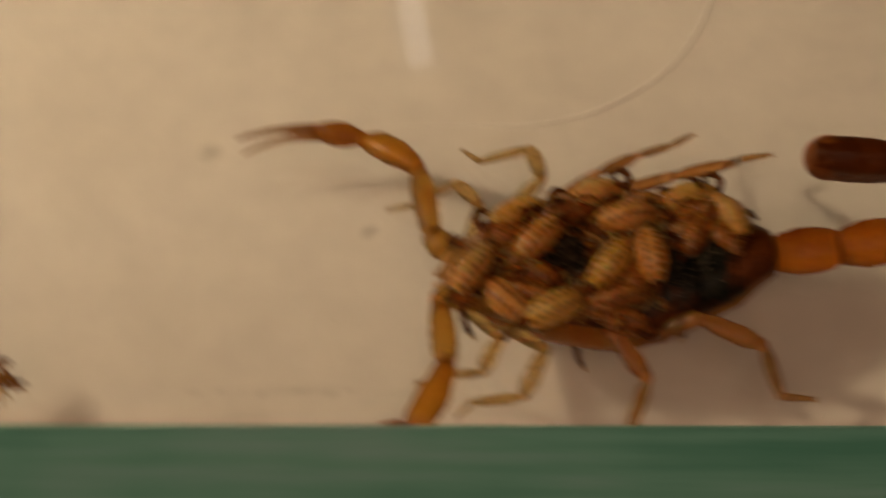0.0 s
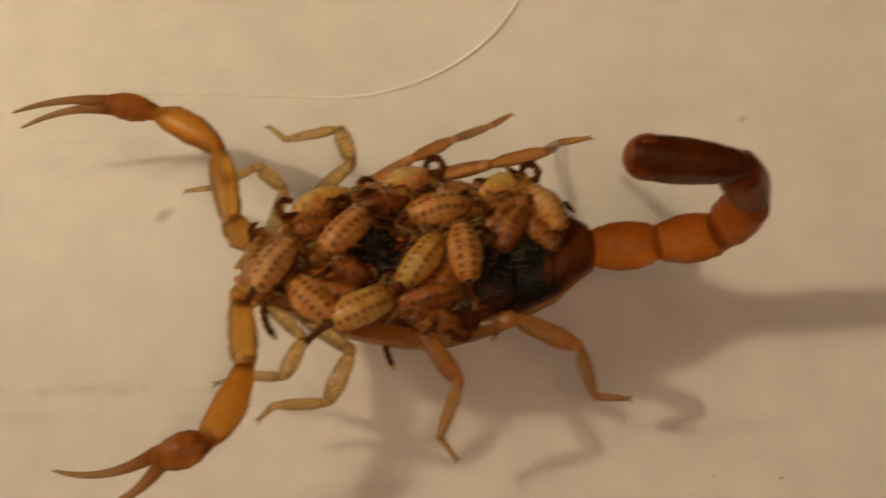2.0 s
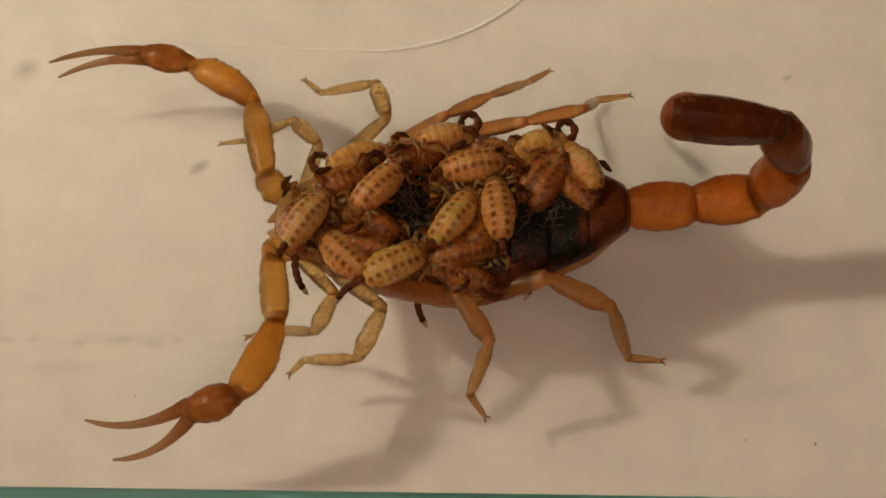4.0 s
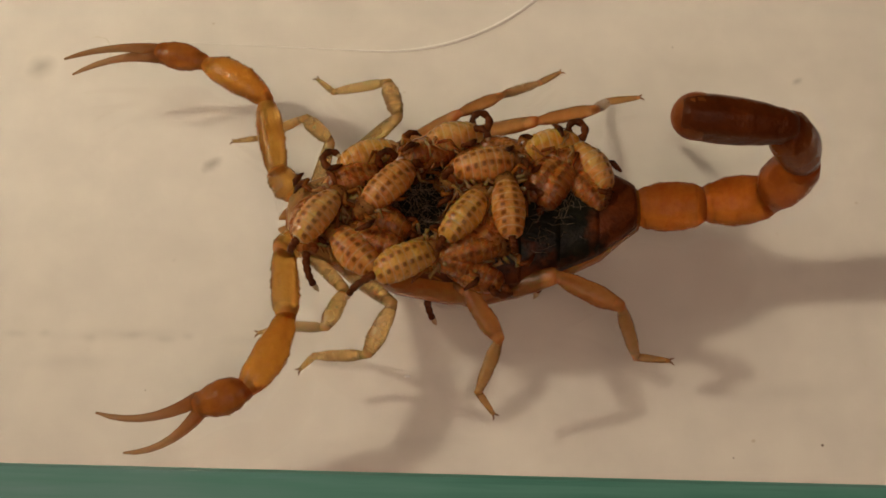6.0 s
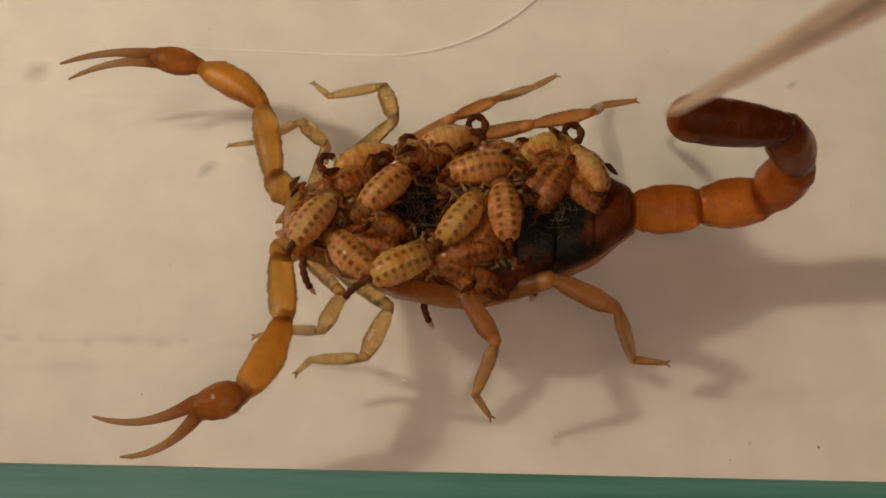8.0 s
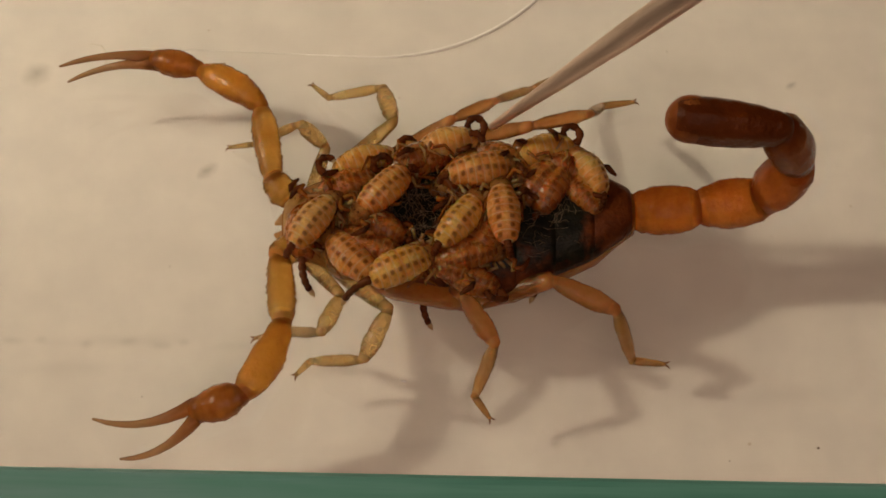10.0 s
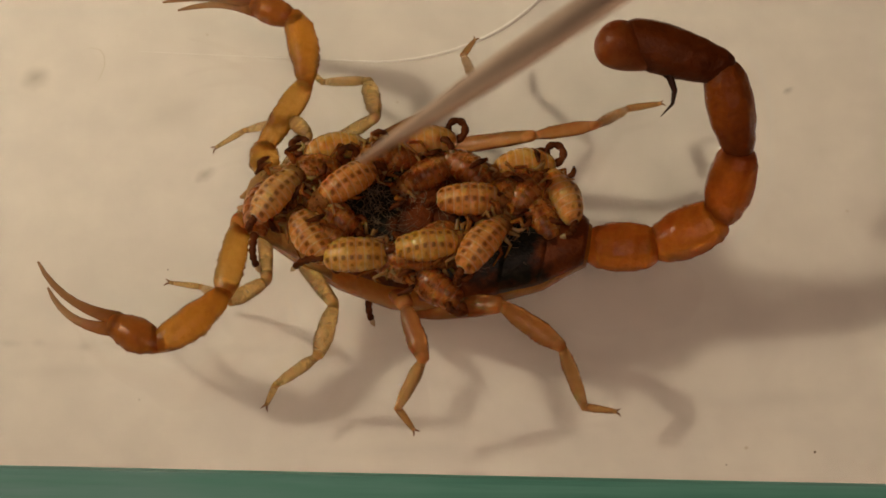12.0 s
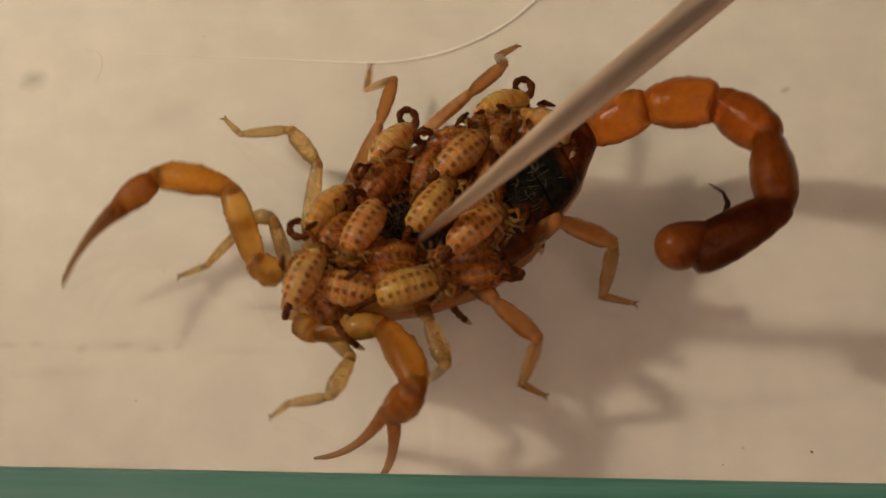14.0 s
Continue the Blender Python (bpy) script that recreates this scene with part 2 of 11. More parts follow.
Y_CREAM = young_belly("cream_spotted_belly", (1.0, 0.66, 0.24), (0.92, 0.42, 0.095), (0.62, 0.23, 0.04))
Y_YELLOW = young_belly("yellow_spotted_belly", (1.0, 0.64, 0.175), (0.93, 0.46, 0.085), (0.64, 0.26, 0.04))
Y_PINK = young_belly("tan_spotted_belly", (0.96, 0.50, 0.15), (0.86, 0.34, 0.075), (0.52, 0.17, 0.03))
# reddish amber, with the shade between crowded young darkened into the colour
Y_BROWN = young_belly("shaded_amber_spotted_belly", (0.86, 0.36, 0.085), (0.42, 0.11, 0.020), (0.22, 0.055, 0.010), 0.2, 0.35, 0.55)
Y_TIP = chitin("pale_sting_tip", (0.40, 0.24, 0.11), (0.66, 0.50, 0.30), 0.4, 0.25, 4200)


def base_plastic():
    m, tree, bsdf = base_material("cream_white_plastic")
    big = noise_fac(tree, 22, 4)
    streak = noise_fac(tree, 60, 5, (0.12, 1.6, 1))
    colour = ramp(tree, big, [(0.3, (0.69, 0.66, 0.595)), (0.7, (0.78, 0.755, 0.70))])
    blotch = ramp(tree, noise_fac(tree, 230, 4), [(0.34, (0.90, 0.90, 0.91)), (0.66, (1, 1, 1))])
    colour = mix(tree, 1.0, colour, blotch, "MULTIPLY")
    colour = mix(tree, maths(tree, "MULTIPLY", streak, 0.30), colour, (0.62, 0.57, 0.50))
    speck = ramp(tree, noise_fac(tree, 900, 2), [(0.74, (1, 1, 1)), (0.80, (0.80, 0.75, 0.68))])
    colour = mix(tree, 1.0, colour, speck, "MULTIPLY")
    tree.links.new(colour, bsdf.inputs["Base Color"])
    bsdf.inputs["Roughness"].default_value = 0.55
    bump(tree, bsdf, streak, 0.0004, 0.25)
    return m


def clear_glass():
    m, tree, bsdf = base_material("clear_glass")
    bsdf.inputs["Base Color"].default_value = (0.985, 1.0, 0.99, 1)
    bsdf.inputs["Transmission Weight"].default_value = 1.0
    bsdf.inputs["IOR"].default_value = 1.46
    haze = noise_fac(tree, 60, 4)
    tree.links.new(ramp(tree, haze, [(0.4, (0.01, 0.01, 0.01)), (0.8, (0.06, 0.06, 0.06))]), bsdf.inputs["Roughness"])
    return m


def edge_glass():
    m, tree, bsdf = base_material("green_cut_glass_edge")
    band = noise_fac(tree, 420, 5, (0.08, 1.4, 1))
    # broad pale bluish patches paint soft reflections into the green of the edge
    gleam_noise = noise_fac(tree, 45, 3, (1, 0.6, 1))
    tone = maths(tree, "ADD", maths(tree, "MULTIPLY", band, 0.5), maths(tree, "MULTIPLY", gleam_noise, 0.5))
    tree.links.new(ramp(tree, tone, [(0.40, (0.17, 0.60, 0.48)), (0.50, (0.30, 0.80, 0.68)), (0.62, (0.52, 0.94, 0.94))]), bsdf.inputs["Base Color"])
    bsdf.inputs["Roughness"].default_value = 0.22
    bsdf.inputs["Coat Weight"].default_value = 0.6
    bsdf.inputs["Coat Roughness"].default_value = 0.08
    bump(tree, bsdf, band, 0.0006, 0.35)
    return m


def painted(name, a, b, rough=0.8, scale=6.0):
    m, tree, bsdf = base_material(name)
    tree.links.new(ramp(tree, noise_fac(tree, scale, 5), [(0.3, a), (0.7, b)]), bsdf.inputs["Base Color"])
    bsdf.inputs["Roughness"].default_value = rough
    bump(tree, bsdf, noise_fac(tree, scale * 40, 3), 0.001, 0.2)
    return m


def steel():
    m, tree, bsdf = base_material("worn_steel")
    lines = noise_fac(tree, 900, 4, (0.02, 1, 1))
    tree.links.new(ramp(tree, lines, [(0.3, (0.60, 0.42, 0.31)), (0.7, (0.95, 0.78, 0.62))]), bsdf.inputs["Base Color"])
    bsdf.inputs["Metallic"].default_value = 0.75
    tree.links.new(ramp(tree, noise_fac(tree, 300, 4), [(0.3, (0.30,) * 3), (0.7, (0.42,) * 3)]), bsdf.inputs["Roughness"])
    bump(tree, bsdf, lines, 0.0002, 0.3)
    return m


def smear(name, colour, amount):
    """Thin dirt whose edge fades out in ragged noise."""
    m, tree, bsdf = base_material(name)
    bsdf.inputs["Base Color"].default_value = (*colour, 1)
    bsdf.inputs["Roughness"].default_value = 0.9
    co = tree.nodes.new("ShaderNodeTexCoord")
    ln = tree.nodes.new("ShaderNodeVectorMath")
    ln.operation = "LENGTH"
    tree.links.new(co.outputs["Object"], ln.inputs[0])
    far = maths(tree, "ADD", maths(tree, "MULTIPLY", ln.outputs["Value"], 1000.0), maths(tree, "MULTIPLY", noise_fac(tree, 1500, 3), 0.5))
    fade = ramp(tree, far, [(0.25, (amount,) * 3), (1.0, (0, 0, 0))])
    clear = tree.nodes.new("ShaderNodeBsdfTransparent")
    mx = tree.nodes.new("ShaderNodeMixShader")
    tree.links.new(fade, mx.inputs[0])
    tree.links.new(clear.outputs[0], mx.inputs[1])
    tree.links.new(bsdf.outputs[0], mx.inputs[2])
    tree.links.new(mx.outputs[0], tree.nodes["Material Output"].inputs["Surface"])
    return m


PLASTIC, GLASS, EDGE, STEEL = base_plastic(), clear_glass(), edge_glass(), steel()
RIDGE = painted("white_plastic_ridge", (0.80, 0.78, 0.73), (0.84, 0.82, 0.78), 0.35, 300)
WALL = painted("beige_wall_paint", (0.50, 0.43, 0.34), (0.58, 0.50, 0.40))
CEIL = painted("white_ceiling_paint", (0.70, 0.66, 0.60), (0.76, 0.73, 0.68))
WOOD = painted("brown_table_wood", (0.13, 0.07, 0.035), (0.24, 0.13, 0.06), 0.5, 30)
FAINT = smear("faint_streak", (0.45, 0.42, 0.36), 0.10)
SMEAR = smear("grey_smear", (0.36, 0.34, 0.27), 0.40)
LIGHT = smear("pale_green_grey_smear", (0.40, 0.39, 0.30), 0.12)
SCUFF = painted("grey_scuff", (0.63, 0.60, 0.52), (0.68, 0.65, 0.57), 0.7, 300)
FLECK = painted("white_fleck", (0.86, 0.87, 0.88), (0.9, 0.9, 0.9), 0.1, 900)
SPECK = painted("dark_dirt", (0.10, 0.07, 0.045), (0.2, 0.15, 0.1), 0.9, 2000)


# ---- building ----
def part(name, bm, material, parent=None, label=""):
    """Links a bmesh drawn in millimetres as one smooth mesh object under a thing or a part."""
    bmesh.ops.scale(bm, vec=(0.001,) * 3, verts=bm.verts)
    bmesh.ops.recalc_face_normals(bm, faces=bm.faces)
    mesh = bpy.data.meshes.new(name)
    bm.to_mesh(mesh)
    bm.free()
    mesh.materials.append(material)
    for f in mesh.polygons:
        f.use_smooth = True
    ob = new(name, mesh)
    ob.parent = parent
    return tagged(ob, label)


def rings_to(bm, rings, closed=True):
    """Skins rows of vertices; the first and last row are capped."""
    rows = [[bm.verts.new(p) for p in r] for r in rings]
    n = len(rows[0])
    for a, b in zip(rows, rows[1:]):
        for i in range(n if closed else n - 1):
            bm.faces.new((a[i], a[(i + 1) % n], b[(i + 1) % n], b[i]))
    bm.faces.new(rows[0])
    bm.faces.new(rows[-1])
    return bm


def loft(bm, sections, n=14, square=2.0, keel=0.0):
    """A closed body through sections (x, half width, half height, y, z); square above 2 makes the section boxier."""
    rings = []
    for x, hy, hz, yc, zc in sections:
        ring = []
        for i in range(n):
            a = 2 * math.pi * i / n
            c, s = math.cos(a), math.sin(a)
            g = 1 + keel * (abs(math.cos(4 * a)) ** 8 - 0.3)
            c, s = c * g, s * g
            ring.append((x, yc + hy * math.copysign(abs(c) ** (2 / square), c), zc + hz * math.copysign(abs(s) ** (2 / square), s)))
        rings.append(ring)
    return rings_to(bm, rings)


def limb(length, widths, flat=0.9, bow=0.0, n=12, knobs=0.0, seed=0, start=0.0, keel=0.0):
    """A limb segment from 0 to length along x, with half widths at even steps, rounded ends, a bow to +y and small knobs on its edges."""
    rng = random.Random(seed)
    steps, secs = 34, []
    for i in range(steps + 1):
        u = i / steps
        k = u * (len(widths) - 1)
        j = min(int(k), len(widths) - 2)
        f = k - j
        f = f * f * (3 - 2 * f)
        w = widths[j] * (1 - f) + widths[j + 1] * f
        e = min(u, 1 - u) / 0.06
        w *= math.sqrt(max(0.0, 1 - (1 - min(e, 1)) ** 2)) * 0.6 + 0.4 if e < 1 else 1
        secs.append((start + u * length, w, w * flat, bow * 4 * u * (1 - u), 0.12 * bow * u * (1 - u)))
    bm = loft(bmesh.new(), secs, n, 2.0, keel)
    mid = secs[steps // 2][1]
    for v in bm.verts:
        f = knobs * mid * (rng.random() ** 2) * min(1.0, abs(v.co.y) / mid) ** 4
        out = Vector((0, v.co.y, v.co.z))
        if out.length > 0.01:
            v.co += out.normalized() * f
    return bm


def tube(points, radii, n=8, bm=None):
    """A tube along points with a radius at each."""
    bm = bm or bmesh.new()
    pts = [Vector(p) for p in points]
    rings, side = [], None
    for i, p in enumerate(pts):
        d = (pts[min(i + 1, len(pts) - 1)] - pts[max(i - 1, 0)]).normalized()
        side = (side or (Vector((0, 0, 1)) if abs(d.z) < 0.9 else Vector((0, 1, 0))))
        side = (side - d * side.dot(d)).normalized()
        up = d.cross(side)
        rings.append([p + radii[i] * (math.cos(a) * side + math.sin(a) * up) for a in (2 * math.pi * k / n for k in range(n))])
    return rings_to(bm, rings)


def shell(sections, a0, a1, thick, n=16, square=2.3):
    """A curved plate over sections (x, half width, half height, z) between two angles, with a thickness."""
    rings = []
    for x, hy, hz, zc in sections:
        ring = []
        for grow in (0.0, thick):
            angles = [radians(a0 + (a1 - a0) * i / n) for i in range(n + 1)]
            for a in angles if not grow else reversed(angles):
                c, s = math.cos(a), math.sin(a)
                ring.append((x, (hy + grow) * math.copysign(abs(c) ** (2 / square), c), zc + (hz + grow) * math.copysign(abs(s) ** (2 / square), s)))
        rings.append(ring)
    return rings_to(bmesh.new(), rings)


def box(bm, x0, x1, y0, y1, z0, z1, bevel=0.0):
    got = bmesh.ops.create_cube(bm, size=1)["verts"]
    for v in got:
        v.co = Vector(((x0 + x1) / 2 + v.co.x * (x1 - x0), (y0 + y1) / 2 + v.co.y * (y1 - y0), (z0 + z1) / 2 + v.co.z * (z1 - z0)))
    if bevel:
        bmesh.ops.bevel(bm, geom=list({e for v in got for e in v.link_edges}), offset=bevel, segments=3, affect="EDGES", profile=0.5)
    return bm


def flat_shaded(ob):
    for f in ob.data.polygons:
        f.use_smooth = False
    return ob


# ---- the room ----
def room():
    for name, mat, b in (
        ("floor", WOOD, (-1900, 1900, -1900, 1900, -800, -760)),
        ("ceiling", CEIL, (-1900, 1900, -1900, 1900, 1700, 1740)),
        ("wall_north", WALL, (-1900, 1900, 1800, 1900, -760, 1700)),
        ("wall_south", WALL, (-1900, 1900, -1900, -1800, -760, 1700)),
        ("wall_east", WALL, (1800, 1900, -1800, 1800, -760, 1700)),
        ("wall_west", WALL, (-1900, -1800, -1800, 1800, -760, 1700)),
    ):
        flat_shaded(tagged(part(name, box(bmesh.new(), *b), mat), kind="structure"))
    table = tagged(new("table"), "dark brown wooden table under the glass tank", "table")
    part("tabletop", box(bmesh.new(), -600, 600, -400, 400, -35, -9, 4), WOOD, table)
    for x in (-550, 550):
        for y in (-350, 350):
            part("leg", box(bmesh.new(), x - 25, x + 25, y - 25, y + 25, -760, -35, 3), WOOD, table)


room()


# ---- the tank ----
def tank():
    """Clear glass tank on feet over a white plastic tray; its front wall ends in a thick green cut edge."""
    t = tagged(new("glass_tank"), "clear glass tank with a thick green cut edge over white plastic", "tank")
    floor_pane = part("floor_pane", box(bmesh.new(), -110, 110, -35.2, 95, -2, 0), GLASS, t)
    walls = [floor_pane]
    front = part("front_wall", box(bmesh.new(), -110, 110, -35.2, -29.47, 0.02, 44.2), GLASS, t)
    edge = part("cut_edge", box(bmesh.new(), -110, 110, -35.3, -29.42, 44.22, 45.2, 0.42), EDGE, front, "dark green polished edge of thick glass")
    walls += [front, edge]
    walls.append(part("side_wall", box(bmesh.new(), -110, -104.4, -29.5, 95, 0.02, 45), GLASS, t))
    walls.append(part("side_wall", box(bmesh.new(), 104.4, 110, -29.5, 95, 0.02, 45), GLASS, t))
    walls.append(part("back_wall", box(bmesh.new(), -104.3, 104.3, 89.4, 95, 0.02, 45), GLASS, t))
    for w in walls:
        flat_shaded(w)
        w.visible_shadow = False
    for x in (-100, 100):
        for y in (-30, 88):
            part("foot", box(bmesh.new(), x - 4, x + 4, y - 4, y + 4, -4.5, -2.02, 0.4), SPECK, t, "small dark rubber foot")
    t.rotation_euler.z = radians(-1.2)


tank()


def tray():
    """White plastic tray under the tank, with a raised line that runs straight and then turns up in an arc."""
    t = tagged(new("plastic_tray"), "cream-white plastic tray with a raised curved line, under glass", "tray")
    flat_shaded(part("plate", box(bmesh.new(), -160, 160, -90, 140, -8.9, -4.5, 0.8), PLASTIC, t))
    arc = []
    for i in range(12):
        arc.append((-26 + i * 1.704, 21.11 + i * -0.0842, -4.46))
    for i in range(25):
        a = radians(-90 + i * 5.0)
        arc.append((-5.55 + 18.58 * math.cos(a), 38.68 + 18.58 * math.sin(a), -4.46))
    part("raised_line", tube(arc, [0.02 + 0.15 * min(1.0, i / 15) ** 2.6 for i in range(len(arc))], 8), RIDGE, t, "thin raised white line")


tray()


# ---- the scorpion ----
def scorpion():
    s = tagged(new("scorpion"), "amber scorpion with a dark back, carrying her pale young", "scorpion")
    p = {}
    half = 12.77
    belly = [(half, 1.2, 1.0, 0, 3.6), (half - 0.7, 2.3, 1.7, 0, 3.7), (half - 4, 3.9, 2.4, 0, 3.5), (half - 8, 5.6, 2.8, 0, 3.3),
             (half - 12, 6.45, 2.95, 0, 3.25), (0, 6.5, 3.0, 0, 3.4), (-4, 6.1, 3.0, 0, 3.6), (-7, 4.9, 2.7, 0, 4.0),
             (-10, 3.6, 2.3, 0, 4.4), (1.2 - half, 2.3, 1.9, 0, 4.7), (-half, 1.5, 1.4, 0, 4.9)]
    part("belly", loft(bmesh.new(), belly, 28, 2.3), FLANK, s, "orange-brown soft flank and underside")

    def at(x):
        for a, b in zip(belly, belly[1:]):
            if b[0] <= x <= a[0]:
                f = (a[0] - x) / (a[0] - b[0])
                return [a[i] + (b[i] - a[i]) * f for i in range(5)]
        return belly[-1]

    cuts = [half - 7.6, half - 9.4, half - 11.6, half - 14.0, half - 16.6, half - 19.4, half - 22.2, half - 25.0]
    for i, (x1, x0) in enumerate(zip(cuts, cuts[1:])):
        secs = []
        for u, g in ((0, -0.02), (0.12, 0.04), (0.5, 0.08), (0.88, 0.12), (1, 0.06)):
            x = x1 + (x0 - 0.25 - x1) * u
            b = at(x)
            secs.append((x, b[1] * 0.97 + g, b[2] + g + 0.25, b[4]))
        part("back_plate", shell(secs, 30 if i < 3 else 14, 150 if i < 3 else 166, 0.10), BACK, s, "dark chestnut back plate with black patches")
    shield = []
    for x in (half - 0.2, half - 0.9, half - 2.5, half - 4.5, half - 6.2, half - 7.6):
        b = at(x)
        shield.append((x, b[1] * 0.95 + 0.08, b[2] + 0.3, b[4]))
    part("head_shield", shell(shield, 8, 172, 0.18), HEAD, s, "mottled amber head shield")
    for y in (-0.32, 0.32):
        bm = bmesh.new()
        bmesh.ops.create_uvsphere(bm, u_segments=10, v_segments=8, radius=0.26, matrix=Matrix.Translation((half - 3.4, y, 6.2)))
        part("eye", bm, STING, s, "small black bead eye")
    for y in (-0.75, 0.75):
        part("jaw", loft(bmesh.new(), [(half - 0.9, 0.3, 0.3, y, 3.7), (half - 0.3, 0.55, 0.45, y, 3.6), (half + 0.25, 0.42, 0.36, y * 0.9, 3.4), (half + 0.7, 0.1, 0.12, y * 0.6, 3.2)], 10), HEAD, s, "short amber mouth claw")

    rng = random.Random(11)
    bm = bmesh.new()
    for i in range(560):
        x = rng.gauss(3.4, 2.4) if i % 4 else rng.uniform(-8.5, -2.5)
        x = max(-9.0, min(9.5, x))
        y = max(-0.62, min(0.62, rng.gauss(0, 0.4))) * at(x)[1]
        a, n = rng.uniform(0, 6.28), rng.uniform(0.5, 1.9)
        b = at(x)
        z = b[4] + b[2] * math.sqrt(max(0.1, 1 - (y / b[1]) ** 2)) + 0.2
        tube([(x, y, z), (x + n * 0.5 * math.cos(a), y + n * 0.5 * math.sin(a), z + 0.5), (x + n * math.cos(a + 0.4), y + n * math.sin(a + 0.4), z + 0.55 + rng.uniform(-0.3, 0.3))], [0.026, 0.021, 0.008], 4, bm)
    tagged(part("bristles", bm, BRISTLE, s, "fine pale bristles on the dark back"), kind="stuff")

    def seg(key, name, bm, mat, label=""):
        p[key] = part(name, bm, mat, s, label)
        return p[key]

    seg("pr0", "shoulder", limb(2.70, [0.7, 1.1, 1.05, 0.75], 0.95, 0, 12, 0.18, 112, 0), ARM, "")
    seg("pr1", "upper_arm", limb(6.55, [0.62, 0.9, 1.0, 0.98, 0.7], 0.8, 0, 12, 0.15, 113, 0), ARM, "")
    seg("pr2", "forearm", limb(7.3, [0.55, 0.95, 1.24, 1.16, 0.62], 0.85, -0.35, 14, 0.14, 114, -0.1), FOREARM, "")
    hand = seg("pr3", "hand", limb(4.55, [0.50, 0.74, 1.02, 1.16, 1.10, 0.92, 0.66], 0.9, -0.06, 18, 0.03, 115, -0.4), PINCER, "red-brown swollen pincer hand")
    p["prfixed_finger"] = part("fixed_finger", tube([(0.0, 0.0, 0.0), (1.04, -0.19, 0.23), (2.09, -0.29, 0.46), (3.13, -0.29, 0.69), (4.17, -0.19, 0.91), (5.21, 0.01, 1.14), (6.26, 0.31, 1.37), (7.3, 0.7, 1.6)], [0.54, 0.47, 0.38, 0.31, 0.27, 0.23, 0.18, 0.08], 12), FINGER, hand, "slender curved brown finger")
    p["prmoving_finger"] = part("moving_finger", tube([(0.0, -0.0, -0.0), (1.04, -0.39, -0.23), (2.09, -0.69, -0.46), (3.13, -0.89, -0.69), (4.17, -0.99, -0.91), (5.21, -0.99, -1.14), (6.26, -0.89, -1.37), (7.3, -0.7, -1.6)], [0.54, 0.47, 0.38, 0.31, 0.27, 0.23, 0.18, 0.08], 12), FINGER, hand, "slender curved brown finger")
    seg("pl0", "shoulder", limb(2.45, [0.7, 1.1, 1.05, 0.75], 0.95, 0, 12, 0.18, 112, 0), ARM, "")
    seg("pl1", "upper_arm", limb(6.05, [0.62, 0.9, 1.0, 0.98, 0.7], 0.8, 0, 12, 0.15, 113, 0), ARM, "")
    seg("pl2", "forearm", limb(7.0, [0.55, 0.95, 1.24, 1.16, 0.62], 0.85, 0.35, 14, 0.14, 114, -0.1), FOREARM, "")
    hand = seg("pl3", "hand", limb(4.55, [0.50, 0.84, 1.18, 1.30, 1.18, 0.96, 0.68], 0.9, 0.06, 18, 0.03, 115, -0.4), PINCER, "red-brown swollen pincer hand")
    p["plfixed_finger"] = part("fixed_finger", tube([(0.0, 0.0, 0.0), (0.99, 0.52, 0.23), (1.97, 0.89, 0.46), (2.96, 1.13, 0.69), (3.94, 1.23, 0.91), (4.93, 1.19, 1.14), (5.91, 1.02, 1.37), (6.9, 0.7, 1.6)], [0.54, 0.47, 0.38, 0.31, 0.27, 0.23, 0.18, 0.08], 12), FINGER, hand, "slender curved brown finger")
    p["plmoving_finger"] = part("moving_finger", tube([(0.0, 0.0, -0.0), (0.99, 0.32, -0.23), (1.97, 0.49, -0.46), (2.96, 0.53, -0.69), (3.94, 0.43, -0.91), (4.93, 0.19, -1.14), (5.91, -0.18, -1.37), (6.9, -0.7, -1.6)], [0.54, 0.47, 0.38, 0.31, 0.27, 0.23, 0.18, 0.08], 12), FINGER, hand, "slender curved brown finger")
    seg("r10", "thigh", limb(5.62, [0.42, 0.57, 0.53, 0.39], 0.75, 0, 12, 0.06, 114, -2.4), LEG, "")
    seg("r11", "shank", limb(2.97, [0.31, 0.55, 0.6, 0.35], 0.8, 0, 12, 0.16, 115, 0), LEG, "")
    seg("r12", "ankle", limb(6.08, [0.25, 0.4, 0.38, 0.22], 0.85, 0, 12, 0.16, 116, 0), LEG, "")
    toe = seg("r13", "toe", limb(2.90, [0.22, 0.25, 0.2, 0.14], 0.9, 0, 12, 0.03, 117, 0), LEG, "")
    for q in (-1, 1):
        part("foot_claw", tube([(2.75, 0, 0), (3.05, q * 0.16, 0.05), (3.25, q * 0.3, -0.08)], [0.1, 0.07, 0.02], 6), CLAW, toe)
    seg("r20", "thigh", limb(6.30, [0.46, 0.62, 0.58, 0.42], 0.75, 0, 12, 0.06, 114, -2.4), LEG, "")
    seg("r21", "shank", limb(4.31, [0.34, 0.6, 0.65, 0.38], 0.8, 0, 12, 0.16, 115, 0), LEG, "")
    seg("r22", "ankle", limb(6.50, [0.27, 0.44, 0.41, 0.24], 0.85, 0, 12, 0.16, 116, 0), LEG, "")
    toe = seg("r23", "toe", limb(2.50, [0.24, 0.27, 0.22, 0.15], 0.9, 0, 12, 0.03, 117, 0), LEG, "")
    for q in (-1, 1):
        part("foot_claw", tube([(2.35, 0, 0), (2.65, q * 0.16, 0.05), (2.85, q * 0.3, -0.08)], [0.1, 0.07, 0.02], 6), CLAW, toe)
    seg("r30", "thigh", limb(7.63, [0.45, 0.61, 0.57, 0.41], 0.75, 0, 12, 0.06, 114, -2.4), LEG_RED, "")
    seg("r31", "shank", limb(5.01, [0.26, 0.47, 0.51, 0.3], 0.8, 0, 12, 0.16, 115, 0), LEG_RED, "")
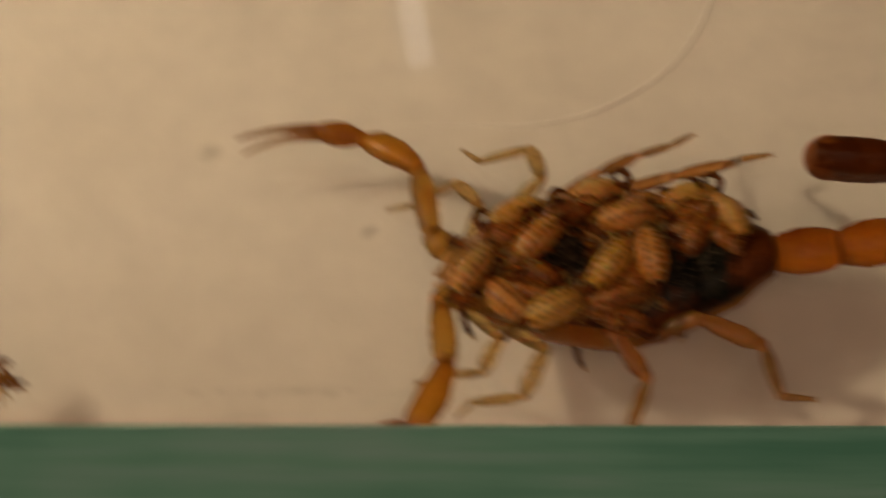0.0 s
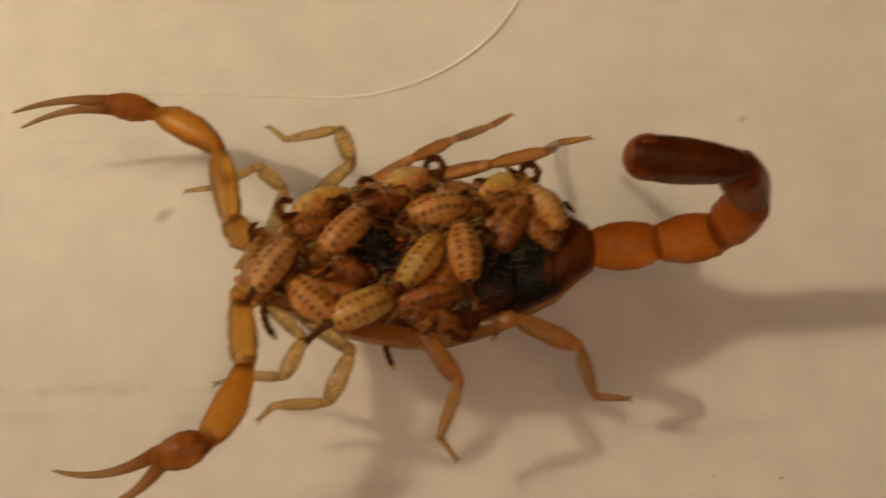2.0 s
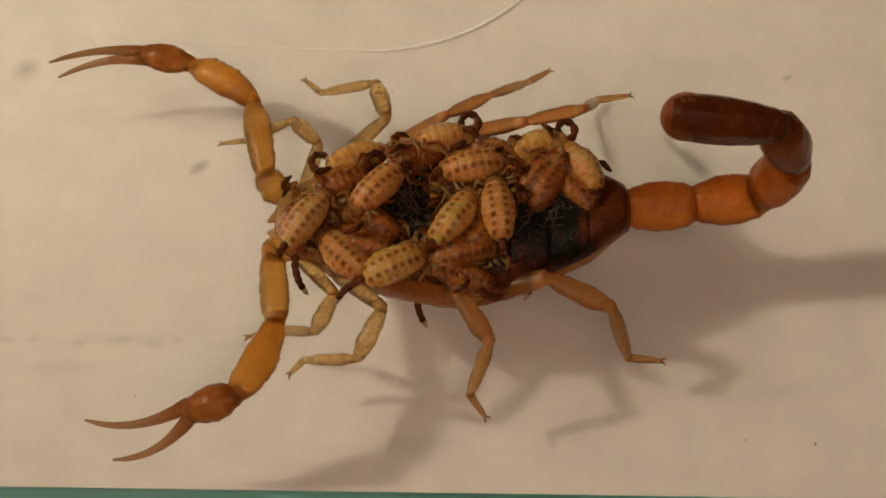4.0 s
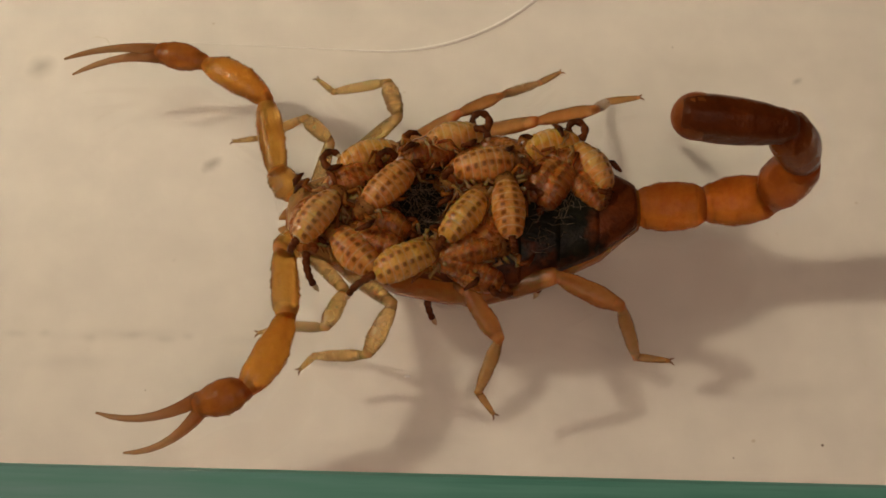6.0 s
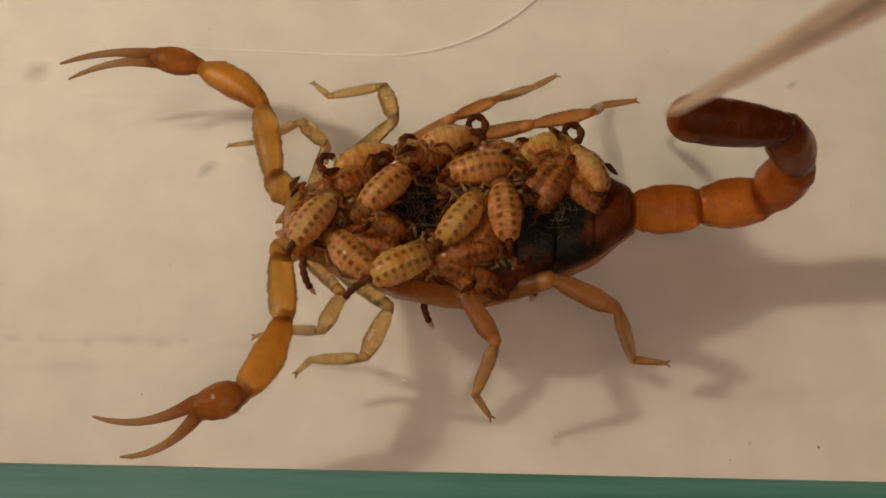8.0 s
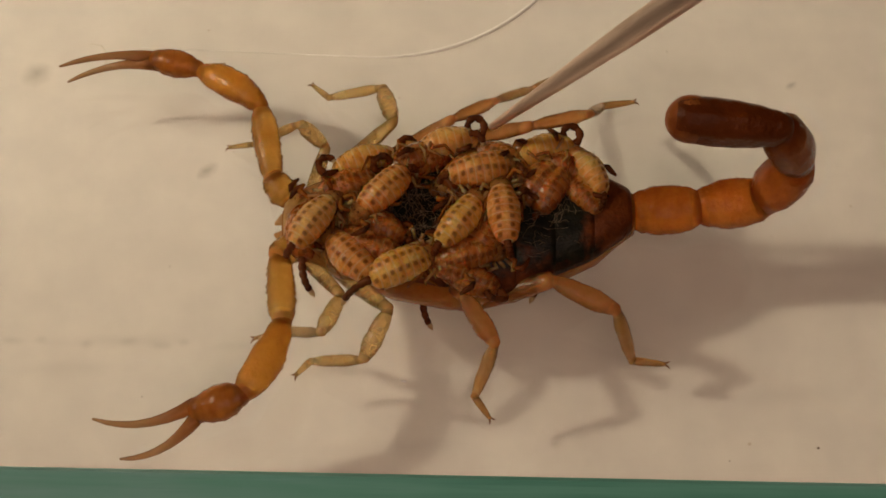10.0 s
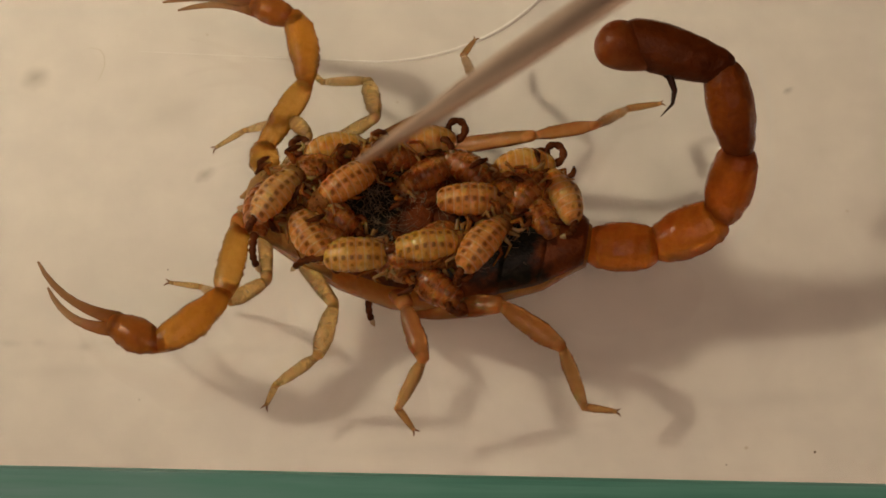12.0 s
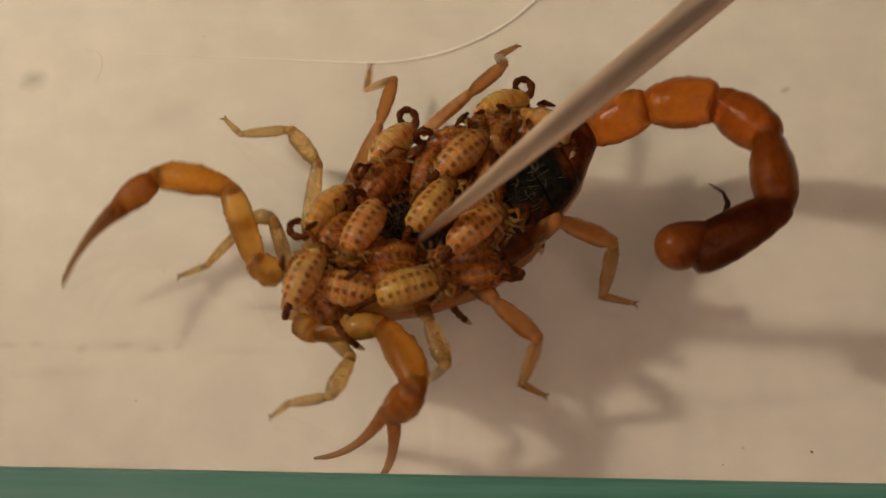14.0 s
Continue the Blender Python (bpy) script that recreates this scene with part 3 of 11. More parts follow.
    seg("r32", "ankle", limb(6.76, [0.25, 0.4, 0.38, 0.22], 0.85, 0, 12, 0.16, 116, 0), LEG_TAN, "")
    toe = seg("r33", "toe", limb(2.63, [0.26, 0.29, 0.24, 0.16], 0.9, 0, 12, 0.03, 117, 0), LEG_TAN, "")
    for q in (-1, 1):
        part("foot_claw", tube([(2.48, 0, 0), (2.78, q * 0.16, 0.05), (2.98, q * 0.3, -0.08)], [0.1, 0.07, 0.02], 6), CLAW, toe)
    seg("r40", "thigh", limb(7.56, [0.5, 0.68, 0.63, 0.46], 0.75, 0, 12, 0.06, 114, -2.4), LEG_RED, "")
    seg("r41", "shank", limb(5.46, [0.29, 0.52, 0.56, 0.33], 0.8, 0, 12, 0.16, 115, 0), LEG_RED, "")
    seg("r42", "ankle", limb(6.76, [0.28, 0.45, 0.42, 0.24], 0.85, 0, 12, 0.16, 116, 0), LEG_TAN, "")
    toe = seg("r43", "toe", limb(3.07, [0.29, 0.32, 0.26, 0.18], 0.9, 0, 12, 0.03, 117, 0), LEG_TAN, "")
    for q in (-1, 1):
        part("foot_claw", tube([(2.92, 0, 0), (3.22, q * 0.16, 0.05), (3.42, q * 0.3, -0.08)], [0.1, 0.07, 0.02], 6), CLAW, toe)
    seg("l10", "thigh", limb(7.34, [0.42, 0.57, 0.53, 0.39], 0.75, 0, 12, 0.06, 108, -2.4), LEG, "")
    seg("l11", "shank", limb(3.52, [0.31, 0.55, 0.6, 0.35], 0.8, 0, 12, 0.16, 109, 0), LEG, "")
    seg("l12", "ankle", limb(5.97, [0.25, 0.4, 0.38, 0.22], 0.85, 0, 12, 0.16, 110, 0), LEG, "")
    toe = seg("l13", "toe", limb(2.74, [0.22, 0.25, 0.2, 0.14], 0.9, 0, 12, 0.03, 111, 0), LEG, "")
    for q in (-1, 1):
        part("foot_claw", tube([(2.59, 0, 0), (2.89, q * 0.16, 0.05), (3.09, q * 0.3, -0.08)], [0.1, 0.07, 0.02], 6), CLAW, toe)
    seg("l20", "thigh", limb(7.58, [0.46, 0.62, 0.58, 0.42], 0.75, 0, 12, 0.06, 108, -2.4), LEG, "")
    seg("l21", "shank", limb(4.33, [0.34, 0.6, 0.65, 0.38], 0.8, 0, 12, 0.16, 109, 0), LEG, "")
    seg("l22", "ankle", limb(5.63, [0.27, 0.44, 0.41, 0.24], 0.85, 0, 12, 0.16, 110, 0), LEG, "")
    toe = seg("l23", "toe", limb(1.87, [0.24, 0.27, 0.22, 0.15], 0.9, 0, 12, 0.03, 111, 0), LEG, "")
    for q in (-1, 1):
        part("foot_claw", tube([(1.72, 0, 0), (2.02, q * 0.16, 0.05), (2.22, q * 0.3, -0.08)], [0.1, 0.07, 0.02], 6), CLAW, toe)
    seg("l30", "thigh", limb(6.90, [0.65, 0.87, 0.81, 0.59], 0.75, 0, 12, 0.06, 108, -2.4), LEG_RED, "")
    seg("l31", "shank", limb(4.76, [0.37, 0.65, 0.7, 0.41], 0.8, 0, 12, 0.16, 109, 0), LEG_RED, "")
    seg("l32", "ankle", limb(5.39, [0.29, 0.48, 0.44, 0.26], 0.85, 0, 12, 0.16, 110, 0), LEG_TAN, "")
    toe = seg("l33", "toe", limb(2.28, [0.26, 0.29, 0.24, 0.16], 0.9, 0, 12, 0.03, 111, 0), LEG_TAN, "")
    for q in (-1, 1):
        part("foot_claw", tube([(2.13, 0, 0), (2.43, q * 0.16, 0.05), (2.63, q * 0.3, -0.08)], [0.1, 0.07, 0.02], 6), CLAW, toe)
    seg("l40", "thigh", limb(7.94, [0.72, 0.97, 0.9, 0.66], 0.75, 0, 12, 0.06, 108, -2.4), LEG_RED, "")
    seg("l41", "shank", limb(5.70, [0.41, 0.72, 0.78, 0.46], 0.8, 0, 12, 0.16, 109, 0), LEG_RED, "")
    seg("l42", "ankle", limb(5.65, [0.32, 0.53, 0.49, 0.29], 0.85, 0, 12, 0.16, 110, 0), LEG_TAN, "")
    toe = seg("l43", "toe", limb(2.71, [0.29, 0.32, 0.26, 0.18], 0.9, 0, 12, 0.03, 111, 0), LEG_TAN, "")
    for q in (-1, 1):
        part("foot_claw", tube([(2.56, 0, 0), (2.86, q * 0.16, 0.05), (3.06, q * 0.3, -0.08)], [0.1, 0.07, 0.02], 6), CLAW, toe)
    seg("tail0", "tail_segment", limb(5.40, [1.15, 1.62, 1.84, 1.84, 1.66, 1.22], 0.92, 0, 32, 0.06, 60, 0.0, 0.04), TAIL, "ridged orange-brown tail segment")
    seg("tail1", "tail_segment", limb(5.80, [1.05, 1.56, 1.84, 1.86, 1.68, 1.22], 0.92, 0, 32, 0.06, 61, 0.0, 0.04), TAIL, "ridged orange-brown tail segment")
    seg("tail2", "tail_segment", limb(6.00, [1.02, 1.50, 1.80, 1.82, 1.64, 1.20], 0.92, 0, 32, 0.06, 62, 0.0, 0.04), TAIL_RED, "ridged orange-brown tail segment")
    seg("tail3", "tail_segment", limb(6.80, [0.95, 1.36, 1.68, 1.76, 1.62, 1.15], 0.92, 0, 32, 0.06, 63, 0.0, 0.04), TAIL_MID, "dark brown tail segment")
    seg("tail4", "tail_segment", limb(8.05, [0.95, 1.32, 1.56, 1.70, 1.74, 1.66, 1.30], 0.92, 0, 32, 0.06, 64, 0.0, 0.04), TAIL_DARK, "dark brown tail segment")
    egg = []
    for i in range(25):
        x = -1.45 + 4.35 * (1 - math.cos(math.pi * i / 24)) / 2
        w = 1.68 * math.sqrt(max(0.004, 1 - (x / 1.5) ** 2)) if x < 0 else 0.3 + 1.38 * max(0.0, 1 - (x / 2.95) ** 1.7)
        egg.append((x, w, 0.95 * w, 0, 0))
    bulb_part = seg("tail5", "sting_bulb", loft(bmesh.new(), egg, 24), BULB_SHELL, "reddish-brown sting bulb")
    part("sting", tube([(2.6, 0, 0), (3.4, 0.1, 0), (4.2, -0.15, 0), (4.9, -0.8, 0), (5.2, -1.7, 0), (4.9, -2.9, 0)], [0.42, 0.36, 0.27, 0.2, 0.12, 0.03], 10), STING, bulb_part, "thin curved black sting")
    return s, p


mother, limbs = scorpion()


# ---- the young ----
CURLED, STRETCHED, TUCKED = "curled", "stretched", "tucked under"


def young(belly_mat, curled, seed):
    """One young: plump ringed abdomen, mottled head, folded pincers, eight thin legs and a ringed tail, each in its own posture."""
    rng = random.Random(seed)
    y = tagged(new("young_scorpion"), "", "young scorpion", "young on the mother's back")
    fat, bend = rng.uniform(0.94, 1.06), rng.uniform(-0.35, 0.35)
    secs = []
    for i in range(36):
        u = i / 35
        w = 1.22 * fat * (math.sin(math.pi * (0.10 + 0.80 * u)) ** 0.6)
        groove = 1 - 0.05 * (abs(math.cos(math.pi * (2.2 - 4.6 * u) / 0.58)) ** 6)
        e = math.sqrt(max(0.0, 1 - (1 - min(1, min(u, 1 - u) / 0.1)) ** 2)) * 0.75 + 0.25
        secs.append((2.2 - 4.6 * u, w * groove * e, 0.9 * w * groove * e, bend * (2 * u - 1) ** 2, 0.28 * math.sin(math.pi * u)))
    skin = loft(bmesh.new(), secs, 20)
    for v in skin.verts:
        v.co += 0.10 * noise.noise_vector(v.co * 0.9 + Vector((seed * 3.1, 0, 0)))
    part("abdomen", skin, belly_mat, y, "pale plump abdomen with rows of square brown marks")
    o = bend
    part("head_shield", loft(bmesh.new(), [(1.6, 0.7, 0.5, o, -0.1), (2.05, 0.86, 0.6, o, -0.15), (2.5, 0.78, 0.55, o, -0.25), (2.9, 0.58, 0.42, o, -0.4), (3.15, 0.26, 0.25, o, -0.5)], 14), Y_HEAD, y, "small mottled brown head")
    for k in (-1, 1):
        bm = bmesh.new()
        bmesh.ops.create_uvsphere(bm, u_segments=8, v_segments=6, radius=0.07, matrix=Matrix.Translation((2.5, o + k * 0.17, 0.26)))
        part("eye", bm, STING, y)
    pts, radii = [], []
    turn, side = rng.uniform(4.2, 5.4), rng.uniform(-0.3, 0.3)
    for i in range(25):
        u = i / 24
        if curled == CURLED:
            a = turn * u
            pts.append((-2.2 - 0.72 * math.sin(a) - 0.35 * u, bend + side * u, 0.1 + 0.7 * (1 - math.cos(a))))
        elif curled == TUCKED:
            pts.append((-2.1 - 0.9 * math.sin(1.8 * u), bend + side * u, 0.1 - 0.75 * (1 - math.cos(1.8 * u))))
        else:
            a = 1.1 * u
            pts.append((-2.2 - 2.5 * math.sin(a), bend + 3 * side * u * u, 0.1 - 0.9 * u * u))
        radii.append((0.33 - 0.07 * u) * (1 - 0.28 * abs(math.cos(math.pi * 5 * u)) ** 4) * (1 if u < 0.97 else 0.5))
    part("tail", tube(pts, radii, 10), Y_DARK, y, "dark brown ringed tail")
    a, b = Vector(pts[-1]), Vector(pts[-3])
    d = (a - b).normalized()
    part("sting", tube([a - d * 0.1, a + d * 0.2, a + d * 0.38, a + d * 0.55], [0.18, 0.2, 0.1, 0.03], 8), Y_TIP, y, "pale sting tip")
    for k in (-1, 1):
        j = [rng.uniform(-0.25, 0.25) for _ in range(6)]
        arm = part("pincer_arm", tube([(2.7, o + k * 0.5, -0.1), (3.1 + j[0], o + k * 1.05, 0.2 + j[1]), (2.7 + j[2], o + k * 1.55, 0.25 + j[1])], [0.15, 0.2, 0.14], 8), Y_ARM, y)
        part("pincer", tube([(2.75 + j[2], o + k * 1.55, 0.25 + j[1]), (3.2 + j[2], o + k * (1.6 + j[3]), 0.2), (3.6 + j[2], o + k * (1.4 + j[3]), 0.1), (4.0 + j[2], o + k * (1.2 + j[4]), -0.1)], [0.12, 0.23, 0.20, 0.09], 8), Y_DARK, arm, "small dark pincer")
        for i in range(4):
            x, q = 2.5 - 0.4 * i, 0.45 - 0.45 * i
            j = [rng.uniform(-0.35, 0.35) for _ in range(6)]
            part("leg", tube([(x, o + k * 0.7, -0.3), (x + 0.5 * q + j[0], o + k * (1.1 + 0.7 * j[1]), 0.0 + j[2]), (x + 1.2 * q + j[3], o + k * (1.4 + 0.7 * j[4]), -0.3 + j[5]), (x + 1.8 * q + j[0], o + k * (1.5 + 0.7 * j[1]), -0.9)], [0.12, 0.17, 0.12, 0.05], 7), Y_ARM if i == 3 else Y_LEG, y)
    return y


SKIN = {"cream": Y_CREAM, "yellow": Y_YELLOW, "pink": Y_PINK, "brown": Y_BROWN}
WORD = {"cream": "cream", "yellow": "yellowish", "pink": "tan", "brown": "reddish-amber"}
SEEDS = iter(range(100, 200))


def one_young(skin, curled, where):
    return tagged(young(SKIN[skin], curled, next(SEEDS)), f"{WORD[skin]} spotted young scorpion, tail {curled}, {where}")


brood = [
    one_young("cream", TUCKED, "beside the head"),
    one_young("pink", TUCKED, "behind the head"),
    one_young("yellow", CURLED, "clinging to the back's edge"),
    one_young("cream", CURLED, "clinging to the back's edge"),
    one_young("pink", TUCKED, "on the mid back"),
    one_young("yellow", CURLED, "clinging to the back's edge"),
    one_young("cream", TUCKED, "on the rump"),
    one_young("brown", TUCKED, "on the rump"),
    one_young("yellow", TUCKED, "on the mid back"),
    one_young("pink", TUCKED, "on the mid back"),
    one_young("yellow", STRETCHED, "above the front legs"),
    one_young("pink", TUCKED, "above the front legs"),
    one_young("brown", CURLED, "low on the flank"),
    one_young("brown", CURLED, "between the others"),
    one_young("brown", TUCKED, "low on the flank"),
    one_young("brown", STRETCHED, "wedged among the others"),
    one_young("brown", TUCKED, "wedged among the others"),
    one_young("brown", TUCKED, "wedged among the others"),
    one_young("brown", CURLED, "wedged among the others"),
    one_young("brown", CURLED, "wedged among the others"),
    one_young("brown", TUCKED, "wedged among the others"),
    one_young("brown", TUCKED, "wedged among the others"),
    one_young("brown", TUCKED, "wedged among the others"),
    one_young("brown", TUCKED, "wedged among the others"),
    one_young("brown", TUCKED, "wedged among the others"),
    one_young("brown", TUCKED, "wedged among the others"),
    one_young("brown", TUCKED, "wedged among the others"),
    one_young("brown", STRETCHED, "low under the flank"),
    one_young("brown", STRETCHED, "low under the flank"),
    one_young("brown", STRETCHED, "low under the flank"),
]
stray = one_young("cream", CURLED, "alone on the glass")
stray["group"] = ""


# ---- the probe ----
def probe():
    t = tagged(new("metal_probe"), "thin worn steel probe tapering to a blunt point", "probe")
    for name, run in (("tip", ((0.0, 0.17), (0.2, 0.29), (4.0, 0.46), (10.0, 0.72), (13.0, 0.83), (13.3, 0.80))), ("shaft", ((12.4, 0.60), (12.8, 0.80), (13.0, 0.832), (15.0, 0.88), (18.0, 0.92), (150.0, 0.95), (150.6, 0.8)))):
        part(name, loft(bmesh.new(), [(x, q, q, 0, 0) for x, q in run], 24), STEEL, t)
    return t


rod = probe()


# ---- dirt ----
def dirt():
    """Smears and specks on the tray and on the glass."""
    stain(-34.56, 18.36, -4.44, 2.1, 1.8, 20)
    stain(-18.53, 6.97, 0.03, 1.5, 0.85, 35)
    for x, wide in ((-33.2, 1.6), (-30.9, 0.9), (-27.4, 0.7), (-24.2, 1.1), (-21.6, 1.3), (-19.9, 0.8)):
        stain(x, -6.0 + 0.25 * math.sin(3 * x), -4.44, wide, 0.55, 8 * math.sin(x), LIGHT)
    stain(29.47, 17.23, -4.44, 0.9, 0.5, 30)
    stain(-24.93, -5.85, -4.43, 9, 1.0, 1, FAINT)
    stain(-14.91, -6.31, -4.42, 5, 0.8, -1, FAINT)
    stain(-28.56, -8.06, -4.43, 7, 1.2, 0, FAINT)
    stain(25.38, -10.31, -4.43, 8, 1.5, 2, FAINT)
    stain(-3.51, -14.25, -4.43, 9, 1.2, 1, FAINT)
    stain(-22.90, 14.45, -4.43, 5, 3, 20, FAINT)
    stain(22.40, 18.36, -4.43, 6, 3, -10, FAINT)
    scratch([(-30.9, 21.3), (-30.2, 21.5), (-29.4, 21.3), (-28.95, 20.6), (-28.85, 19.6), (-29.1, 18.5), (-29.5, 17.8)], 0.10)
    scratch([(31.6, -7.4), (31.75, -7.9), (32.1, -8.5)], 0.07)
    tagged(part("fleck", tube([(-3.25, -9.1, -4.42), (-3.0, -9.12, -4.38), (-2.8, -9.15, -4.42)], [0.05, 0.11, 0.05], 6), FLECK), "tiny glossy white fleck on the plastic", "fleck")
    grain_of_dirt(27.73, -14.33, -4.45, 0.095)
    grain_of_dirt(21.07, -15.31, -4.45, 0.05)
    grain_of_dirt(-21.61, 0.44, -4.45, 0.05)
    grain_of_dirt(19.20, 20.65, -4.45, 0.05)
    grain_of_dirt(-22.74, -10.31, -4.45, 0.05)


def scratch(points, r):
    """A faint curved scratch in the plastic."""
    tagged(part("scratch", tube([(x, y, -4.47 - 0.9 * r) for x, y in points], [r * 0.4] + [r] * (len(points) - 2) + [r * 0.4], 6), SCUFF), "faint grey curved scratch on white plastic", "scratch", "scratches")


def stain(x, y, z, sx, sy, turn, stuff=None):
    bm = bmesh.new()
    bmesh.ops.create_circle(bm, cap_ends=True, segments=24, radius=1.0)
    ob = tagged(part("smear", bm, stuff or SMEAR), "faint grey-brown smear on the pale surface", "stain", "smears")
    ob.matrix_world = pose(x / 1000, y / 1000, z / 1000, 0, 0, turn)
    ob.scale = (sx, sy, 1)
    ob.visible_shadow = False


def grain_of_dirt(x, y, z, r):
    bm = bmesh.new()
    bmesh.ops.create_icosphere(bm, subdivisions=2, radius=r)
    for v in bm.verts:
        v.co *= 1 + 0.3 * noise.noise(v.co * 3 / r)
    ob = tagged(part("dirt_speck", bm, SPECK), "tiny dark grain of dirt on white plastic", "dirt", "dirt specks")
    ob.matrix_world = pose(x / 1000, y / 1000, z / 1000)


dirt()


# ---- movement ----
def k(t, x, y, z, rx, ry, rz):
    """A row for walk() in millimetres and degrees."""
    return t, pose(x / 1000, y / 1000, z / 1000, rx, ry, rz)


def motions():
    walk(mother, [k(0, 0.97, 0.46, 0, 0, 0, -179.2), k(10.7, 0.97, 0.46, 0, 0, 0, -179.2), k(10.8, 0.15, 0.42, 0, 0, 0, 175.8), k(10.9, -0.51, 0.39, 0, 0, 0, 171.7), k(11, -0.68, 0.38, 0, 0, 0, 170.7), k(11.08, -1.19, 0.45, 0, 0, 0, 170.5), k(11.2, -1.73, 0.51, 0, 0, 0, 170.3), k(11.4, -1.86, 0.53, 0, 0, 0, 170.3), k(11.8, -1.86, 0.53, 0, 0, 0, 170.3), k(12.5, -2.01, 0.78, 0, 0, 0, 170.2), k(12.6, -1.97, 0.94, 0, 0, 0, 170.9), k(12.6333, -1.94, 1.11, 0, 0, 0, 171.5), k(12.6667, -1.9, 1.28, 0, 0, 0, 172.2), k(12.7, -1.87, 1.45, 0, 0, 0, 172.9), k(12.7333, -1.83, 1.63, 0, 0, 0, 173.6), k(12.7667, -1.8, 1.8, 0, 0, 0, 174.2), k(12.8, -1.76, 1.97, 0, 0, 0, 174.9), k(13, -0.21, 2.31, 0, 0, 0, -179.8), k(13.1, -0.26, 2.31, 0, 0, 0, -179.1), k(13.2, -0.47, 2.33, 0, 0, 0, -175.9), k(13.3, -0.8, 2.35, 0, 0, 0, -170.7), k(13.4, -1.32, 2.37, 0, 0, 0, -162.7), k(13.5, -1.65, 2.4, 0, 0, 0, -157.7), k(13.75, -0.62, 1.76, 0, 0, 0, -152.6), k(13.8, -0.41, 1.63, 0, 0, 0, -151.6), k(13.87, -0.12, 1.45, 0, 0, 0, -150.2), k(13.93, 0.12, 1.3, 0, 0, 0, -149), k(14, 0.41, 1.12, 0, 0, 0, -147.6)])
    walk(limbs["pr0"], [k(0, 12.31, -1.9, 3.77, 0, -7.6, -54.9), k(10.7, 12.31, -1.9, 3.77, 0, -7.6, -54.9), k(10.8, 12.48, -2.02, 3.78, 0, -6.4, -73.7), k(10.9, 12.79, -2.24, 3.81, 0, -4.6, -89.6), k(11, 12.87, -2.31, 3.82, 0, -4.1, -93.1), k(11.08, 12.48, -2.3, 3.85, 0, -2.1, -85.7), k(11.2, 12.05, -2.32, 3.87, 0, 0.1, -77.5), k(11.4, 11.94, -2.33, 3.88, 0, 0.6, -75.4), k(11.8, 11.94, -2.33, 3.88, 0, 0.6, -75.4), k(12.5, 12.09, -2.38, 3.93, 0, 2.3, -74.9), k(12.6, 12.17, -2.51, 3.92, 0, 2.7, -75.7), k(12.6333, 12.25, -2.65, 3.91, 0, 3, -76.5), k(12.6667, 12.33, -2.8, 3.9, 0, 3.4, -77.3), k(12.7, 12.41, -2.95, 3.89, 0, 3.7, -78.1), k(12.7333, 12.48, -3.1, 3.88, 0, 4.1, -79), k(12.7667, 12.56, -3.25, 3.87, 0, 4.4, -79.8), k(12.8, 12.63, -3.41, 3.86, 0, 4.8, -80.6), k(13, 12.78, -3.09, 3.74, 0, 1.3, -72.8), k(13.1, 12.83, -2.82, 3.74, 0, 0.9, -71.9), k(13.2, 12.81, -2.28, 3.74, 0, -0.4, -66.6), k(13.3, 12.77, -1.89, 3.74, 0, -1.9, -80.7), k(13.4, 12.48, -2.48, 3.74, 0, -3, -84.4), k(13.5, 12.34, -2.71, 3.74, 0, -3.8, -74.2), k(13.6, 12.33, -2.58, 3.77, 0, -4.5, -64.9), k(13.7, 12.32, -2.45, 3.8, 0, -5.2, -95.3), k(13.75, 12.31, -2.38, 3.81, 0, -5.5, -70.5), k(13.8, 12.32, -2.32, 3.83, 0, -5.8, -69.7), k(13.87, 12.35, -2.25, 3.84, 0, -6.3, -68.5), k(13.93, 12.38, -2.18, 3.86, 0, -6.7, -67.4), k(14, 12.43, -2.12, 3.88, 0, -7.2, -66.2)])
